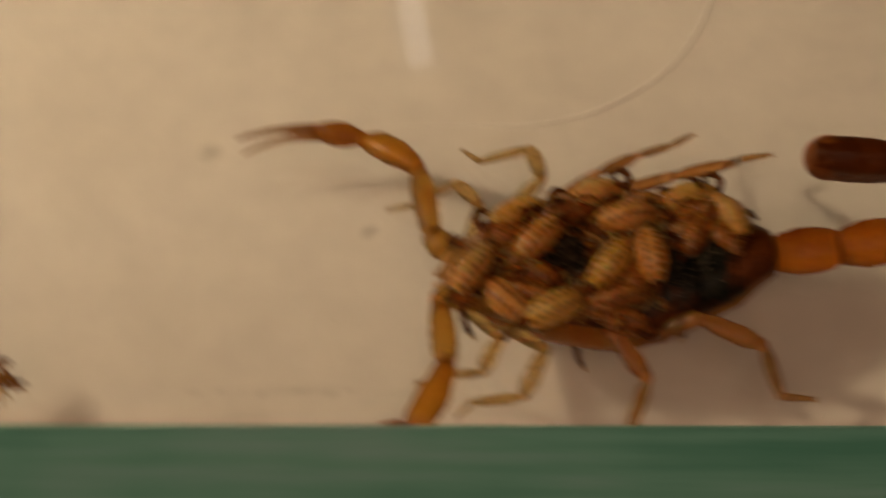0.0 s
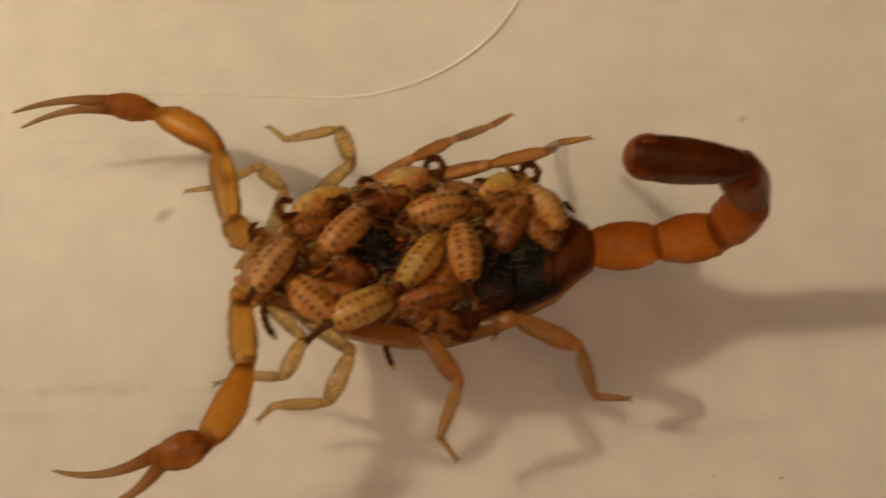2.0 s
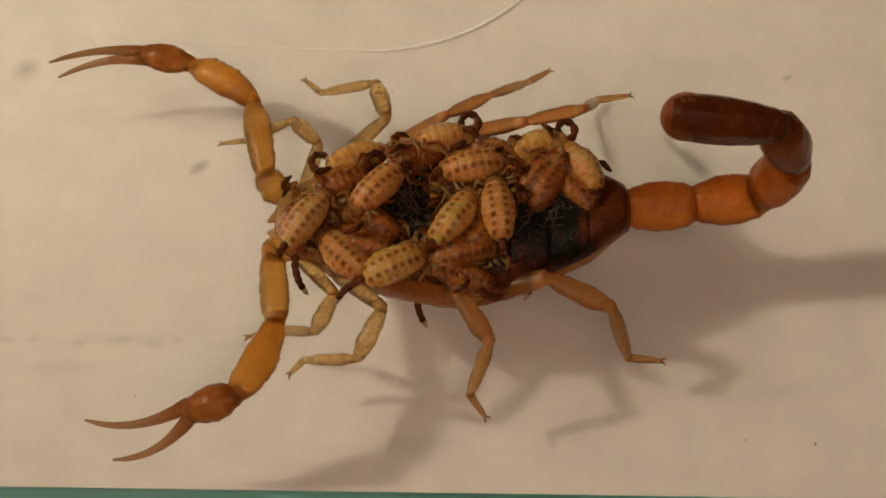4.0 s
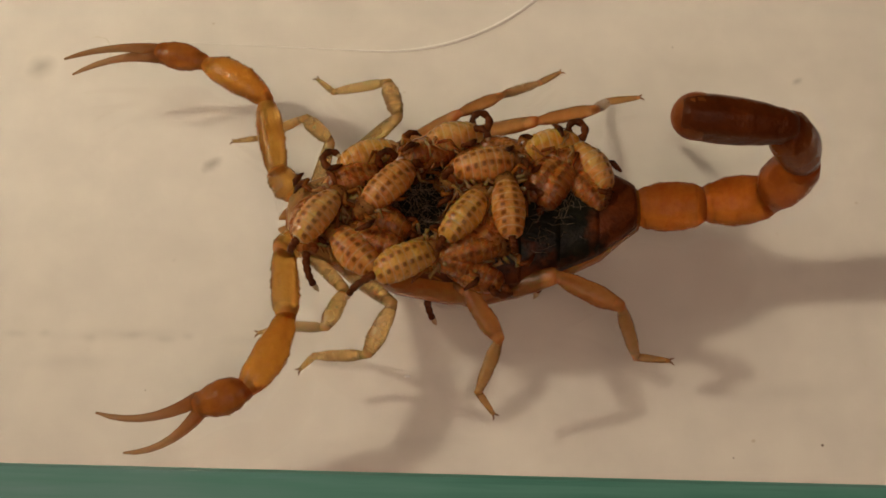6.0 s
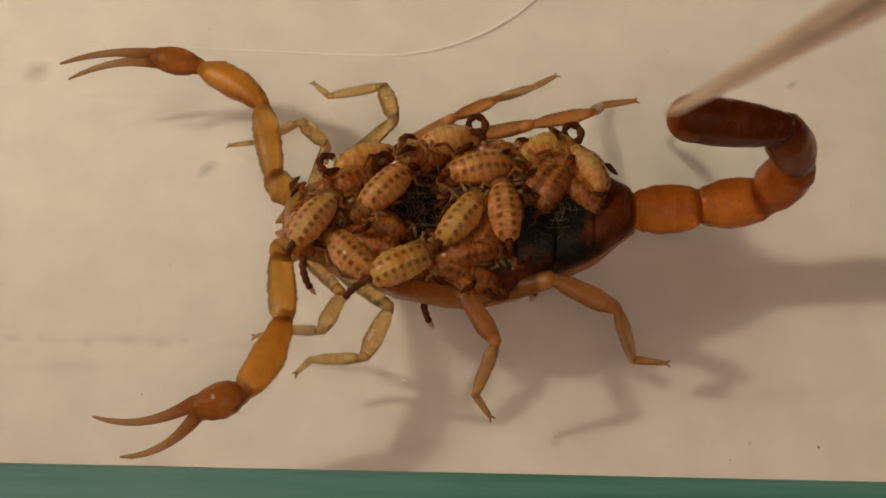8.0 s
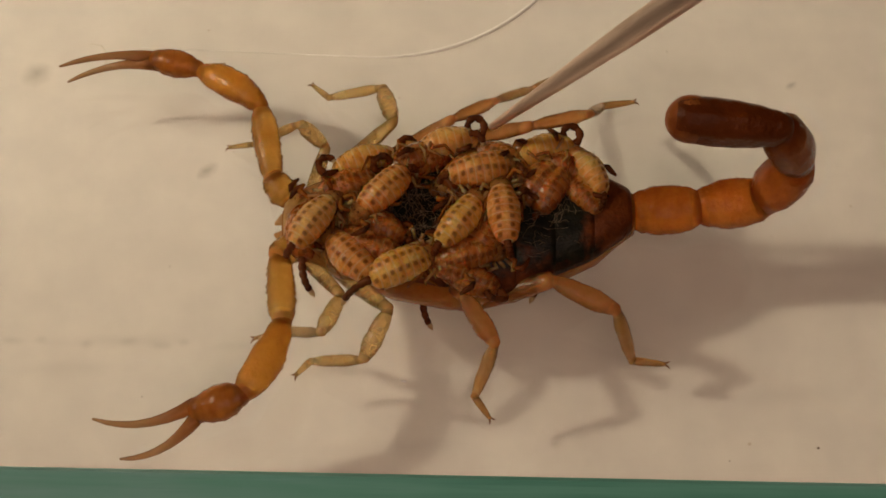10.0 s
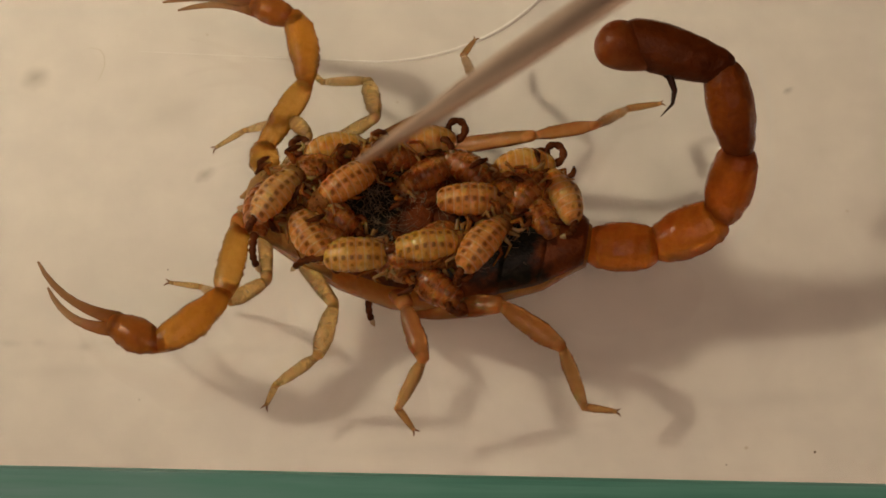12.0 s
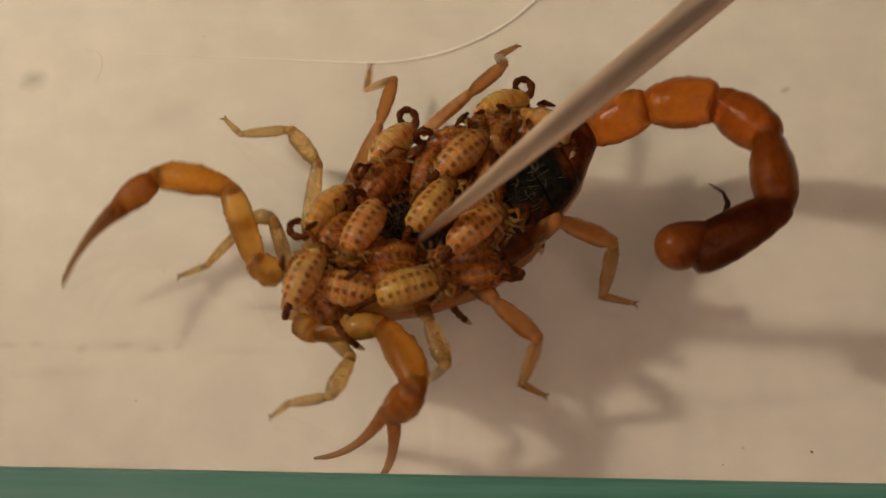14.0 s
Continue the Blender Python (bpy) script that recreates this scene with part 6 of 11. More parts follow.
    walk(limbs["r42"], [k(0, -10.16, -8.12, 5.66, 0, 50.4, -114.9), k(10.7, -10.16, -8.12, 5.66, 0, 50.4, -114.9), k(10.8, -11.04, -9.08, 5.07, 0, 44.3, -113.4), k(10.9, -11.67, -10.02, 4.57, 0, 39.4, -111.6), k(11, -11.82, -10.28, 4.45, 0, 38.1, -111.1), k(11.08, -11.9, -10.31, 4.53, 0, 38, -114.9), k(11.2, -12, -10.35, 4.61, 0, 37.8, -119), k(11.4, -12.03, -10.36, 4.63, 0, 37.7, -120), k(11.8, -12.03, -10.36, 4.63, 0, 37.7, -120), k(12.5, -12.02, -10.38, 4.34, 0, 34.8, -120.7), k(12.6, -12.05, -10.27, 4.36, 0, 34.9, -123), k(12.6333, -12.1, -10.15, 4.39, 0, 35, -125.5), k(12.6667, -12.14, -10.02, 4.41, 0, 35.1, -128.1), k(12.7, -12.18, -9.91, 4.43, 0, 35.1, -130.7), k(12.7333, -12.22, -9.79, 4.46, 0, 35.2, -133.3), k(12.7667, -12.27, -9.67, 4.48, 0, 35.2, -135.9), k(12.8, -12.31, -9.56, 4.49, 0, 35.1, -138.5), k(13, -12.47, -7.7, 5.46, 0, 48.1, -141.6), k(13.1, -12.42, -7.71, 5.45, 0, 47.8, -141.2), k(13.2, -12.2, -7.77, 5.39, 0.1, 46.5, -139.2), k(13.3, -11.89, -7.91, 5.3, 0.1, 44.2, -136.3), k(13.4, -11.68, -8.3, 5.12, 0.1, 39.6, -133), k(13.5, -11.66, -8.64, 4.98, 0, 36.5, -131.4), k(13.75, -11.05, -8.03, 5.61, 0, 43.5, -126.8), k(13.8, -10.93, -7.94, 5.73, 0, 44.8, -125.5), k(13.87, -10.78, -7.82, 5.89, 0, 46.5, -123.7), k(13.93, -10.64, -7.73, 6.03, 0, 47.9, -121.9), k(14, -10.49, -7.65, 6.18, 0, 49.5, -119.7)])
    walk(limbs["r43"], [k(0, -11.64, -11.82, 0.7, 0, 9.5, -166.3), k(10.7, -11.64, -11.82, 0.7, 0, 9.5, -166.3), k(10.8, -12.61, -13.26, 0.58, 0, 7, -163.8), k(10.9, -13.25, -14.6, 0.48, 0, 4.9, -161.8), k(11, -13.39, -14.96, 0.46, 0, 4.4, -161.3), k(11.08, -13.83, -14.86, 0.55, 0, 6, -158.4), k(11.2, -14.31, -14.77, 0.65, 0, 7.6, -155.5), k(11.4, -14.43, -14.75, 0.67, 0, 8, -154.8), k(11.8, -14.43, -14.75, 0.67, 0, 8, -154.8), k(12.5, -14.55, -14.91, 0.64, 0, 7.7, -158), k(12.6, -14.76, -14.68, 0.66, 0, 8.1, -159.7), k(12.6333, -14.99, -14.42, 0.68, 0, 8.5, -161.7), k(12.6667, -15.21, -14.15, 0.71, 0, 9, -163.7), k(12.7, -15.43, -13.88, 0.73, 0, 9.5, -165.6), k(12.7333, -15.65, -13.61, 0.75, 0, 9.9, -167.6), k(12.7667, -15.87, -13.34, 0.77, 0, 10.4, -169.6), k(12.8, -16.08, -13.06, 0.79, 0, 10.8, -171.6), k(13, -15.6, -10.36, 0.66, 0, 8.7, -172), k(13.1, -15.54, -10.4, 0.68, 0, 9.2, -171.1), k(13.2, -15.26, -10.6, 0.77, -0.2, 11.5, -167.2), k(13.3, -14.89, -10.97, 0.92, -0.2, 15, -160.7), k(13.4, -14.77, -11.77, 1.12, -0.2, 19.3, -149.8), k(13.5, -14.89, -12.37, 1.23, 0, 21.5, -142.6), k(13.75, -13.57, -11.62, 1.33, 0, 24.2, -153.1), k(13.8, -13.31, -11.51, 1.35, 0, 24.7, -155.3), k(13.87, -12.94, -11.38, 1.38, 0, 25.5, -158.4), k(13.93, -12.63, -11.29, 1.4, 0, 26.1, -161), k(14, -12.28, -11.21, 1.43, 0, 26.8, -164.1)])
    walk(limbs["l10"], [k(0, 10.87, 2.67, 3.24, 0, -23.3, 126.3), k(10.7, 10.87, 2.67, 3.24, 0, -23.3, 126.3), k(10.8, 10.66, 2.52, 2.99, 0, -31.3, 108.2), k(10.9, 10.45, 2.6, 2.93, 0, -34.4, 90.5), k(11, 10.41, 2.65, 2.93, 0, -34.6, 86.4), k(11.08, 10.64, 2.51, 3, 0, -29.3, 96.7), k(11.2, 10.87, 2.45, 3.12, -0.1, -22.9, 106.4), k(11.4, 10.93, 2.44, 3.15, 0, -21.3, 108.8), k(11.8, 10.93, 2.44, 3.15, 0, -21.3, 108.8), k(12.5, 10.69, 2.89, 3.05, 0, -26.8, 104.3), k(12.6, 10.74, 2.94, 3.05, 0, -27.3, 104.8), k(12.6333, 10.8, 2.99, 3.06, 0, -27.8, 105.3), k(12.6667, 10.87, 3.04, 3.06, 0, -28.4, 105.9), k(12.7, 10.93, 3.09, 3.06, 0, -28.9, 106.5), k(12.7333, 11, 3.14, 3.06, 0, -29.4, 107.1), k(12.7667, 11.07, 3.19, 3.06, 0, -29.9, 107.7), k(12.8, 11.14, 3.23, 3.07, 0, -30.4, 108.3), k(13, 11.76, 3.81, 2.99, 0, -43.5, 83.5), k(13.1, 11.67, 3.86, 3, 0, -43.4, 82.3), k(13.2, 11.28, 4.07, 3.06, 0.1, -43.1, 76.6), k(13.3, 10.69, 4.46, 3.14, 0.1, -42.6, 67.5), k(13.4, 10.09, 5.28, 3.28, 0.1, -41.5, 53.6), k(13.5, 9.84, 5.87, 3.38, 0, -40.8, 45.1), k(13.75, 10.66, 4.6, 3.08, 0, -46.5, 65.2), k(13.8, 10.83, 4.34, 3.04, 0, -47, 70), k(13.87, 11.06, 4, 3, 0, -47.1, 76.8), k(13.93, 11.25, 3.71, 2.98, 0, -46.8, 82.5), k(14, 11.46, 3.38, 2.97, 0, -45.9, 88.6)])
    walk(limbs["l11"], [k(0, 8.21, 6, 5.11, 0, 0.1, 64.3), k(10.7, 8.21, 6, 5.11, 0, 0.1, 64.3), k(10.8, 9.12, 5.9, 5.5, 0, 19.3, 40.9), k(10.9, 10.16, 6.33, 5.7, 0, 31.8, 16), k(11, 10.48, 6.45, 5.7, 0, 33.5, 10.4), k(11.08, 9.94, 6.44, 5.39, 0, 25.9, 21.5), k(11.2, 9.44, 6.45, 5.01, 0.2, 16.7, 32), k(11.4, 9.32, 6.45, 4.92, 0, 14.4, 34.6), k(11.8, 9.32, 6.45, 4.92, 0, 14.4, 34.6), k(12.5, 9.5, 6.82, 5.24, 0, 19.8, 38.6), k(12.6, 9.52, 6.82, 5.27, 0, 18.5, 39.6), k(12.6333, 9.54, 6.83, 5.31, 0, 17.1, 40.8), k(12.6667, 9.56, 6.84, 5.35, 0, 15.6, 42), k(12.7, 9.58, 6.84, 5.38, 0, 14.1, 43.2), k(12.7333, 9.61, 6.85, 5.42, 0, 12.6, 44.3), k(12.7667, 9.65, 6.86, 5.45, 0, 11, 45.5), k(12.8, 9.69, 6.88, 5.49, 0, 9.4, 46.7), k(13, 11.92, 7.1, 6.31, 0, 22.5, 21.3), k(13.1, 11.9, 7.14, 6.33, 0.2, 23.4, 19.7), k(13.2, 11.81, 7.31, 6.4, 0.8, 27.4, 12.7), k(13.3, 11.73, 7.61, 6.52, 1.1, 33.7, 0.5), k(13.4, 11.93, 8.17, 6.67, 1.1, 42.9, -21.2), k(13.5, 12.2, 8.56, 6.74, 0, 48.3, -36.6), k(13.75, 11.47, 7.4, 6.73, 0, 30.9, 7.5), k(13.8, 11.39, 7.16, 6.64, 0, 24.9, 14.2), k(13.87, 11.33, 6.88, 6.52, 0, 16.7, 21.6), k(13.93, 11.32, 6.69, 6.43, 0, 10.5, 26.3), k(14, 11.34, 6.52, 6.35, 0, 4.4, 30.4)])
    walk(limbs["l12"], [k(0, 9.5, 9.09, 5.31, 0, 47.9, -29.5), k(10.7, 9.5, 9.09, 5.31, 0, 47.9, -29.5), k(10.8, 11.12, 7.86, 4.67, 0, 44, -21.9), k(10.9, 12.63, 7.13, 4.15, 0, 40.8, -16.1), k(11, 13.03, 6.99, 4.02, 0, 40.1, -14.6), k(11.08, 12.48, 7.58, 4.14, 0, 41.3, -22.1), k(11.2, 11.91, 8.19, 4.24, 0, 42, -30.5), k(11.4, 11.77, 8.34, 4.27, 0, 42.2, -32.6), k(11.8, 11.77, 8.34, 4.27, 0, 42.2, -32.6), k(12.5, 11.81, 8.87, 4.27, 0, 43.4, -37.9), k(12.6, 11.78, 8.92, 4.39, 0, 43, -37.1), k(12.6333, 11.76, 8.99, 4.51, 0, 42.4, -36.2), k(12.6667, 11.75, 9.05, 4.63, 0, 41.9, -35.4), k(12.7, 11.73, 9.11, 4.76, 0, 41.3, -34.5), k(12.7333, 11.72, 9.18, 4.88, 0, 40.7, -33.7), k(12.7667, 11.72, 9.25, 5, 0, 40.1, -33), k(12.8, 11.72, 9.31, 5.12, 0, 39.5, -32.2), k(13, 14.59, 8.31, 5.25, 0, 44.5, -39.1), k(13.1, 14.55, 8.27, 5.23, 0, 44.7, -39.9), k(13.2, 14.39, 8.09, 5.14, 0.1, 45.8, -43.3), k(13.3, 14.14, 7.82, 4.99, 0.1, 47.6, -49), k(13.4, 13.9, 7.56, 4.76, 0.1, 50.5, -58), k(13.5, 13.81, 7.47, 4.62, 0, 52.2, -63.8), k(13.75, 13.83, 7.89, 5.49, 0, 52.2, -55.8), k(13.8, 13.86, 7.97, 5.66, 0, 52, -54.2), k(13.87, 13.91, 8.09, 5.89, 0, 51.7, -52.1), k(13.93, 13.97, 8.19, 6.09, 0, 51.3, -50.3), k(14, 14.05, 8.31, 6.32, 0, 50.8, -48.4)])
    walk(limbs["l13"], [k(0, 12.54, 7.18, 1.21, 0, 24, 5.1), k(10.7, 12.54, 7.18, 1.21, 0, 24, 5.1), k(10.8, 14.7, 6.31, 0.74, 0, 11.3, 3), k(10.9, 16.67, 5.92, 0.39, 0, 2.6, 2.5), k(11, 17.19, 5.87, 0.31, 0, 0.6, 2.5), k(11.08, 16.31, 5.95, 0.36, 0, 2, 1.3), k(11.2, 15.37, 6.04, 0.42, 0, 3.7, -0.1), k(11.4, 15.13, 6.06, 0.44, 0, 4.1, -0.4), k(11.8, 15.13, 6.06, 0.44, 0, 4.1, -0.4), k(12.5, 14.92, 6.3, 0.33, 0, 1.4, 0), k(12.6, 14.93, 6.4, 0.5, 0, 5.2, -1.2), k(12.6333, 14.94, 6.5, 0.69, 0, 9.8, -2.5), k(12.6667, 14.97, 6.6, 0.88, 0, 14.5, -3.9), k(12.7, 15.01, 6.7, 1.07, 0, 19.5, -5.3), k(12.7333, 15.07, 6.8, 1.26, 0, 24.5, -6.8), k(12.7667, 15.15, 6.9, 1.45, 0, 29.5, -8.4), k(12.8, 15.24, 7, 1.63, 0, 34.5, -10), k(13, 17.51, 5.77, 1.37, 0, 27.4, -6.9), k(13.1, 17.42, 5.71, 1.33, 0, 26.5, -7.3), k(13.2, 17, 5.43, 1.16, -0.2, 22.3, -9.3), k(13.3, 16.35, 5.02, 0.88, -0.3, 15.4, -12.6), k(13.4, 15.51, 4.62, 0.42, -0.2, 4.5, -17.7), k(13.5, 15.05, 4.48, 0.14, 0, -2.4, -21), k(13.75, 15.41, 5.16, 1.21, 0, 25.1, -21.2), k(13.8, 15.55, 5.28, 1.42, 0, 30.9, -20.9), k(13.87, 15.78, 5.43, 1.7, 0, 38.9, -20.3), k(13.93, 16, 5.55, 1.91, 0, 45.3, -19.6), k(14, 16.27, 5.68, 2.14, 0, 52, -18.4)])
    walk(limbs["l20"], [k(0, 7.63, 4.34, 3.03, 0, -32.1, 131), k(10.7, 7.63, 4.34, 3.03, 0, -32.1, 131), k(10.8, 7.71, 4.49, 3.09, 0, -26.9, 129.7), k(10.9, 7.77, 4.68, 3.16, 0, -22.6, 129.1), k(11, 7.78, 4.73, 3.17, 0, -21.5, 129), k(11.08, 7.63, 4.5, 3.16, 0, -22.3, 129.8), k(11.2, 7.46, 4.25, 3.14, 0, -23.1, 130.7), k(11.4, 7.42, 4.19, 3.14, 0, -23.3, 130.9), k(11.8, 7.42, 4.19, 3.14, 0, -23.3, 130.9), k(12.5, 7.35, 4.51, 3.14, 0, -23, 131.6), k(12.6, 7.32, 4.68, 3.12, 0, -24.8, 130.9), k(12.6333, 7.3, 4.87, 3.09, 0, -26.8, 130.1), k(12.6667, 7.28, 5.07, 3.07, 0, -28.8, 129.3), k(12.7, 7.27, 5.26, 3.06, 0, -30.8, 128.5), k(12.7333, 7.25, 5.46, 3.04, 0, -32.8, 127.6), k(12.7667, 7.25, 5.67, 3.02, 0, -34.8, 126.8), k(12.8, 7.24, 5.88, 3.01, 0, -36.8, 126), k(13, 7.16, 4.56, 3.06, 0, -29.2, 131.9), k(13.1, 7.09, 4.52, 3.05, -0.1, -29.6, 130.9), k(13.2, 6.79, 4.36, 3.02, -0.3, -31.5, 126.1), k(13.3, 6.31, 4.14, 2.98, -0.4, -34.5, 118.1), k(13.4, 5.6, 4, 2.92, -0.3, -39.1, 105.2), k(13.5, 5.18, 4, 2.89, 0, -41.8, 96.9), k(13.75, 4.98, 3.8, 2.78, 0, -43.3, 87.1), k(13.8, 4.94, 3.77, 2.76, 0, -43.6, 85.1), k(13.87, 4.88, 3.73, 2.73, 0, -44, 82.3), k(13.93, 4.83, 3.7, 2.7, 0, -44.3, 79.8), k(14, 4.78, 3.68, 2.68, 0, -44.6, 77)])
    walk(limbs["l21"], [k(0, 4.81, 7.34, 5.71, 0, 21.4, 60), k(10.7, 4.81, 7.34, 5.71, 0, 21.4, 60), k(10.8, 4.83, 7.66, 5.37, 0, 13.5, 68.8), k(10.9, 4.84, 8, 5.08, 0, 7, 75.7), k(11, 4.84, 8.09, 5.01, 0, 5.4, 77.4), k(11.08, 4.66, 7.79, 5.06, 0, 6.9, 80.5), k(11.2, 4.48, 7.47, 5.12, 0, 8.6, 83.9), k(11.4, 4.43, 7.39, 5.13, 0, 9, 84.7), k(11.8, 4.43, 7.39, 5.13, 0, 9, 84.7), k(12.5, 4.3, 7.68, 5.1, 0, 6.8, 81.8), k(12.6, 4.35, 7.82, 5.22, 0, 8.6, 80.6), k(12.6333, 4.42, 7.99, 5.36, 0, 10.5, 79.2), k(12.6667, 4.5, 8.15, 5.5, 0, 12.6, 77.7), k(12.7, 4.58, 8.32, 5.64, 0, 14.6, 76.3), k(12.7333, 4.66, 8.49, 5.78, 0, 16.6, 74.8), k(12.7667, 4.75, 8.66, 5.92, 0, 18.6, 73.3), k(12.8, 4.85, 8.84, 6.05, 0, 20.6, 71.8), k(13, 4.38, 7.53, 5.49, 0, 3.8, 111.9), k(13.1, 4.39, 7.51, 5.51, 0, 4.1, 111.1), k(13.2, 4.42, 7.45, 5.62, 0.1, 5.4, 107.3), k(13.3, 4.48, 7.36, 5.8, 0.1, 7.5, 101.1), k(13.4, 4.61, 7.3, 6.07, 0.1, 11, 91.4), k(13.5, 4.71, 7.3, 6.24, 0, 13.1, 85.4), k(13.75, 5.1, 6.98, 6.15, 0, 4, 80.9), k(13.8, 5.17, 6.92, 6.14, 0, 2.1, 80), k(13.87, 5.28, 6.84, 6.11, 0, -0.5, 78.7), k(13.93, 5.37, 6.77, 6.09, 0, -2.7, 77.6), k(14, 5.48, 6.7, 6.06, 0, -5.3, 76.3)])
    walk(limbs["l22"], [k(0, 6.57, 10.74, 4.33, 0, 37.1, -15.4), k(10.7, 6.57, 10.74, 4.33, 0, 37.1, -15.4), k(10.8, 6.07, 11.39, 4.6, 0, 41.9, 1.1), k(10.9, 5.66, 11.89, 4.77, 0, 44.9, 15.5), k(11, 5.56, 12.02, 4.81, 0, 45.5, 19.2), k(11.08, 5.17, 11.74, 4.75, 0, 46.4, 20.7), k(11.2, 4.75, 11.43, 4.69, 0, 47.4, 22.4), k(11.4, 4.65, 11.35, 4.68, 0, 47.7, 22.8), k(11.8, 4.65, 11.35, 4.68, 0, 47.7, 22.8), k(12.5, 4.72, 11.63, 4.8, 0, 49.3, 23.4), k(12.6, 4.86, 11.74, 4.81, 0, 49, 23.3), k(12.6333, 5.02, 11.85, 4.8, 0, 48.6, 23.1), k(12.6667, 5.19, 11.97, 4.8, 0, 48.2, 22.9), k(12.7, 5.36, 12.08, 4.8, 0, 47.8, 22.6), k(12.7333, 5.53, 12.18, 4.8, 0, 47.4, 22.4), k(12.7667, 5.7, 12.29, 4.8, 0, 47, 22.2), k(12.8, 5.88, 12.39, 4.8, 0, 46.6, 21.9), k(13, 2.83, 11.21, 5.45, 0, 66.5, 70.1), k(13.1, 2.89, 11.21, 5.45, 0, 66.5, 68.2), k(13.2, 3.17, 11.19, 5.47, -0.1, 66.3, 59.5), k(13.3, 3.64, 11.17, 5.5, -0.2, 65.8, 45.6), k(13.4, 4.41, 11.15, 5.54, -0.4, 64.2, 25), k(13.5, 4.92, 11.15, 5.55, 0, 62.9, 12.9), k(13.75, 5.64, 10.9, 6.16, 0, 72.3, -15.5), k(13.8, 5.79, 10.84, 6.27, 0, 73.6, -24), k(13.87, 6, 10.76, 6.41, 0, 74.9, -37.7), k(13.93, 6.18, 10.68, 6.52, 0, 75.5, -50.5), k(14, 6.39, 10.59, 6.64, 0, 75.4, -65.7)])
    walk(limbs["l23"], [k(0, 10.57, 9.5, 1.21, 0, 35.7, 31.7), k(10.7, 10.57, 9.5, 1.21, 0, 35.7, 31.7), k(10.8, 9.9, 11.31, 1.17, 0, 35, 46.5), k(10.9, 9.21, 12.72, 1.14, 0, 33.9, 58.6), k(11, 9.01, 13.06, 1.12, 0, 33.5, 61.6), k(11.08, 8.54, 12.83, 0.98, 0, 27.1, 67.2), k(11.2, 8.05, 12.6, 0.81, 0.1, 20.5, 72.3), k(11.4, 7.93, 12.54, 0.77, 0, 18.8, 73.6), k(11.8, 7.93, 12.54, 0.77, 0, 18.8, 73.6), k(12.5, 7.87, 12.8, 0.81, 0, 20.5, 73.3), k(12.6, 8.04, 12.9, 0.84, 0, 21.6, 73.1), k(12.6333, 8.23, 13.02, 0.87, 0, 22.7, 72.8), k(12.6667, 8.42, 13.13, 0.9, 0, 23.9, 72.5), k(12.7, 8.62, 13.24, 0.93, 0, 25, 72.3), k(12.7333, 8.82, 13.35, 0.96, 0, 26.2, 72.1), k(12.7667, 9.03, 13.46, 0.99, 0, 27.3, 71.8), k(12.8, 9.24, 13.56, 1.02, 0, 28.5, 71.6), k(13, 3.68, 13.04, 0.57, 0, 11.1, 123), k(13.1, 3.8, 13, 0.58, 0, 11.4, 122.8), k(13.2, 4.35, 12.81, 0.61, 0, 12.8, 121.7), k(13.3, 5.24, 12.49, 0.67, 0, 15.1, 120), k(13.4, 6.58, 11.91, 0.77, 0, 18.5, 117.5), k(13.5, 7.4, 11.51, 0.83, 0, 20.6, 115.9), k(13.75, 7.16, 10.26, 1.52, 0, 65.1, 77.7), k(13.8, 7.07, 10.13, 1.6, 0, 72.6, 44.9), k(13.87, 6.96, 9.93, 1.63, 0, 70.2, -9.8), k(13.93, 6.9, 9.72, 1.62, 0, 62.7, -31.5), k(14, 6.85, 9.43, 1.6, 0, 54.7, -43.1)])
    walk(limbs["l30"], [k(0, 1.23, 3.02, 3.05, 0, -30.9, 115.2), k(10.7, 1.23, 3.02, 3.05, 0, -30.9, 115.2), k(10.8, 1.73, 4.01, 3.11, 0, -30, 124.5), k(10.9, 2.27, 5.5, 3.19, 0.2, -28.7, 137.3), k(11, 1.44, 4.12, 3.04, -0.1, -31.7, 123.1), k(11.08, 1.17, 3.89, 2.96, 0, -33.3, 119.3), k(11.2, 1.17, 3.89, 2.96, 0, -33.3, 119.3), k(11.4, 1.17, 3.89, 2.96, 0, -33.3, 119.3), k(11.8, 1.17, 3.89, 2.96, 0, -33.3, 119.3), k(12.5, 1.11, 4.01, 2.99, 0, -33.7, 118), k(12.6, 1.02, 4.14, 2.99, 0, -34.7, 117.3), k(12.6333, 0.93, 4.28, 2.99, 0, -35.7, 116.4), k(12.6667, 0.84, 4.43, 2.99, 0, -36.7, 115.6), k(12.7, 0.75, 4.58, 2.99, 0, -37.8, 114.8), k(12.7333, 0.66, 4.73, 3, 0, -38.8, 113.9), k(12.7667, 0.58, 4.89, 3, 0, -39.9, 113.1), k(12.8, 0.5, 5.05, 3, 0, -40.9, 112.2), k(13, 1.49, 5.28, 3.09, 0, -33, 108), k(13.1, 1.47, 5.27, 3.09, 0, -33.3, 107.6), k(13.2, 1.36, 5.21, 3.07, -0.1, -34.5, 105.8), k(13.3, 1.18, 5.13, 3.05, -0.1, -36.5, 103), k(13.4, 0.91, 5.15, 3.02, -0.1, -39.5, 98.8), k(13.5, 0.74, 5.21, 3.01, 0, -41.3, 96.2), k(13.75, 0.69, 4.97, 3.01, 0, -40.8, 90.6), k(13.8, 0.67, 4.93, 3.01, 0, -40.7, 89.4), k(13.87, 0.65, 4.88, 3.01, 0, -40.6, 87.8), k(13.93, 0.63, 4.83, 3.01, 0, -40.5, 86.5), k(14, 0.6, 4.79, 3.01, 0, -40.4, 84.9)])
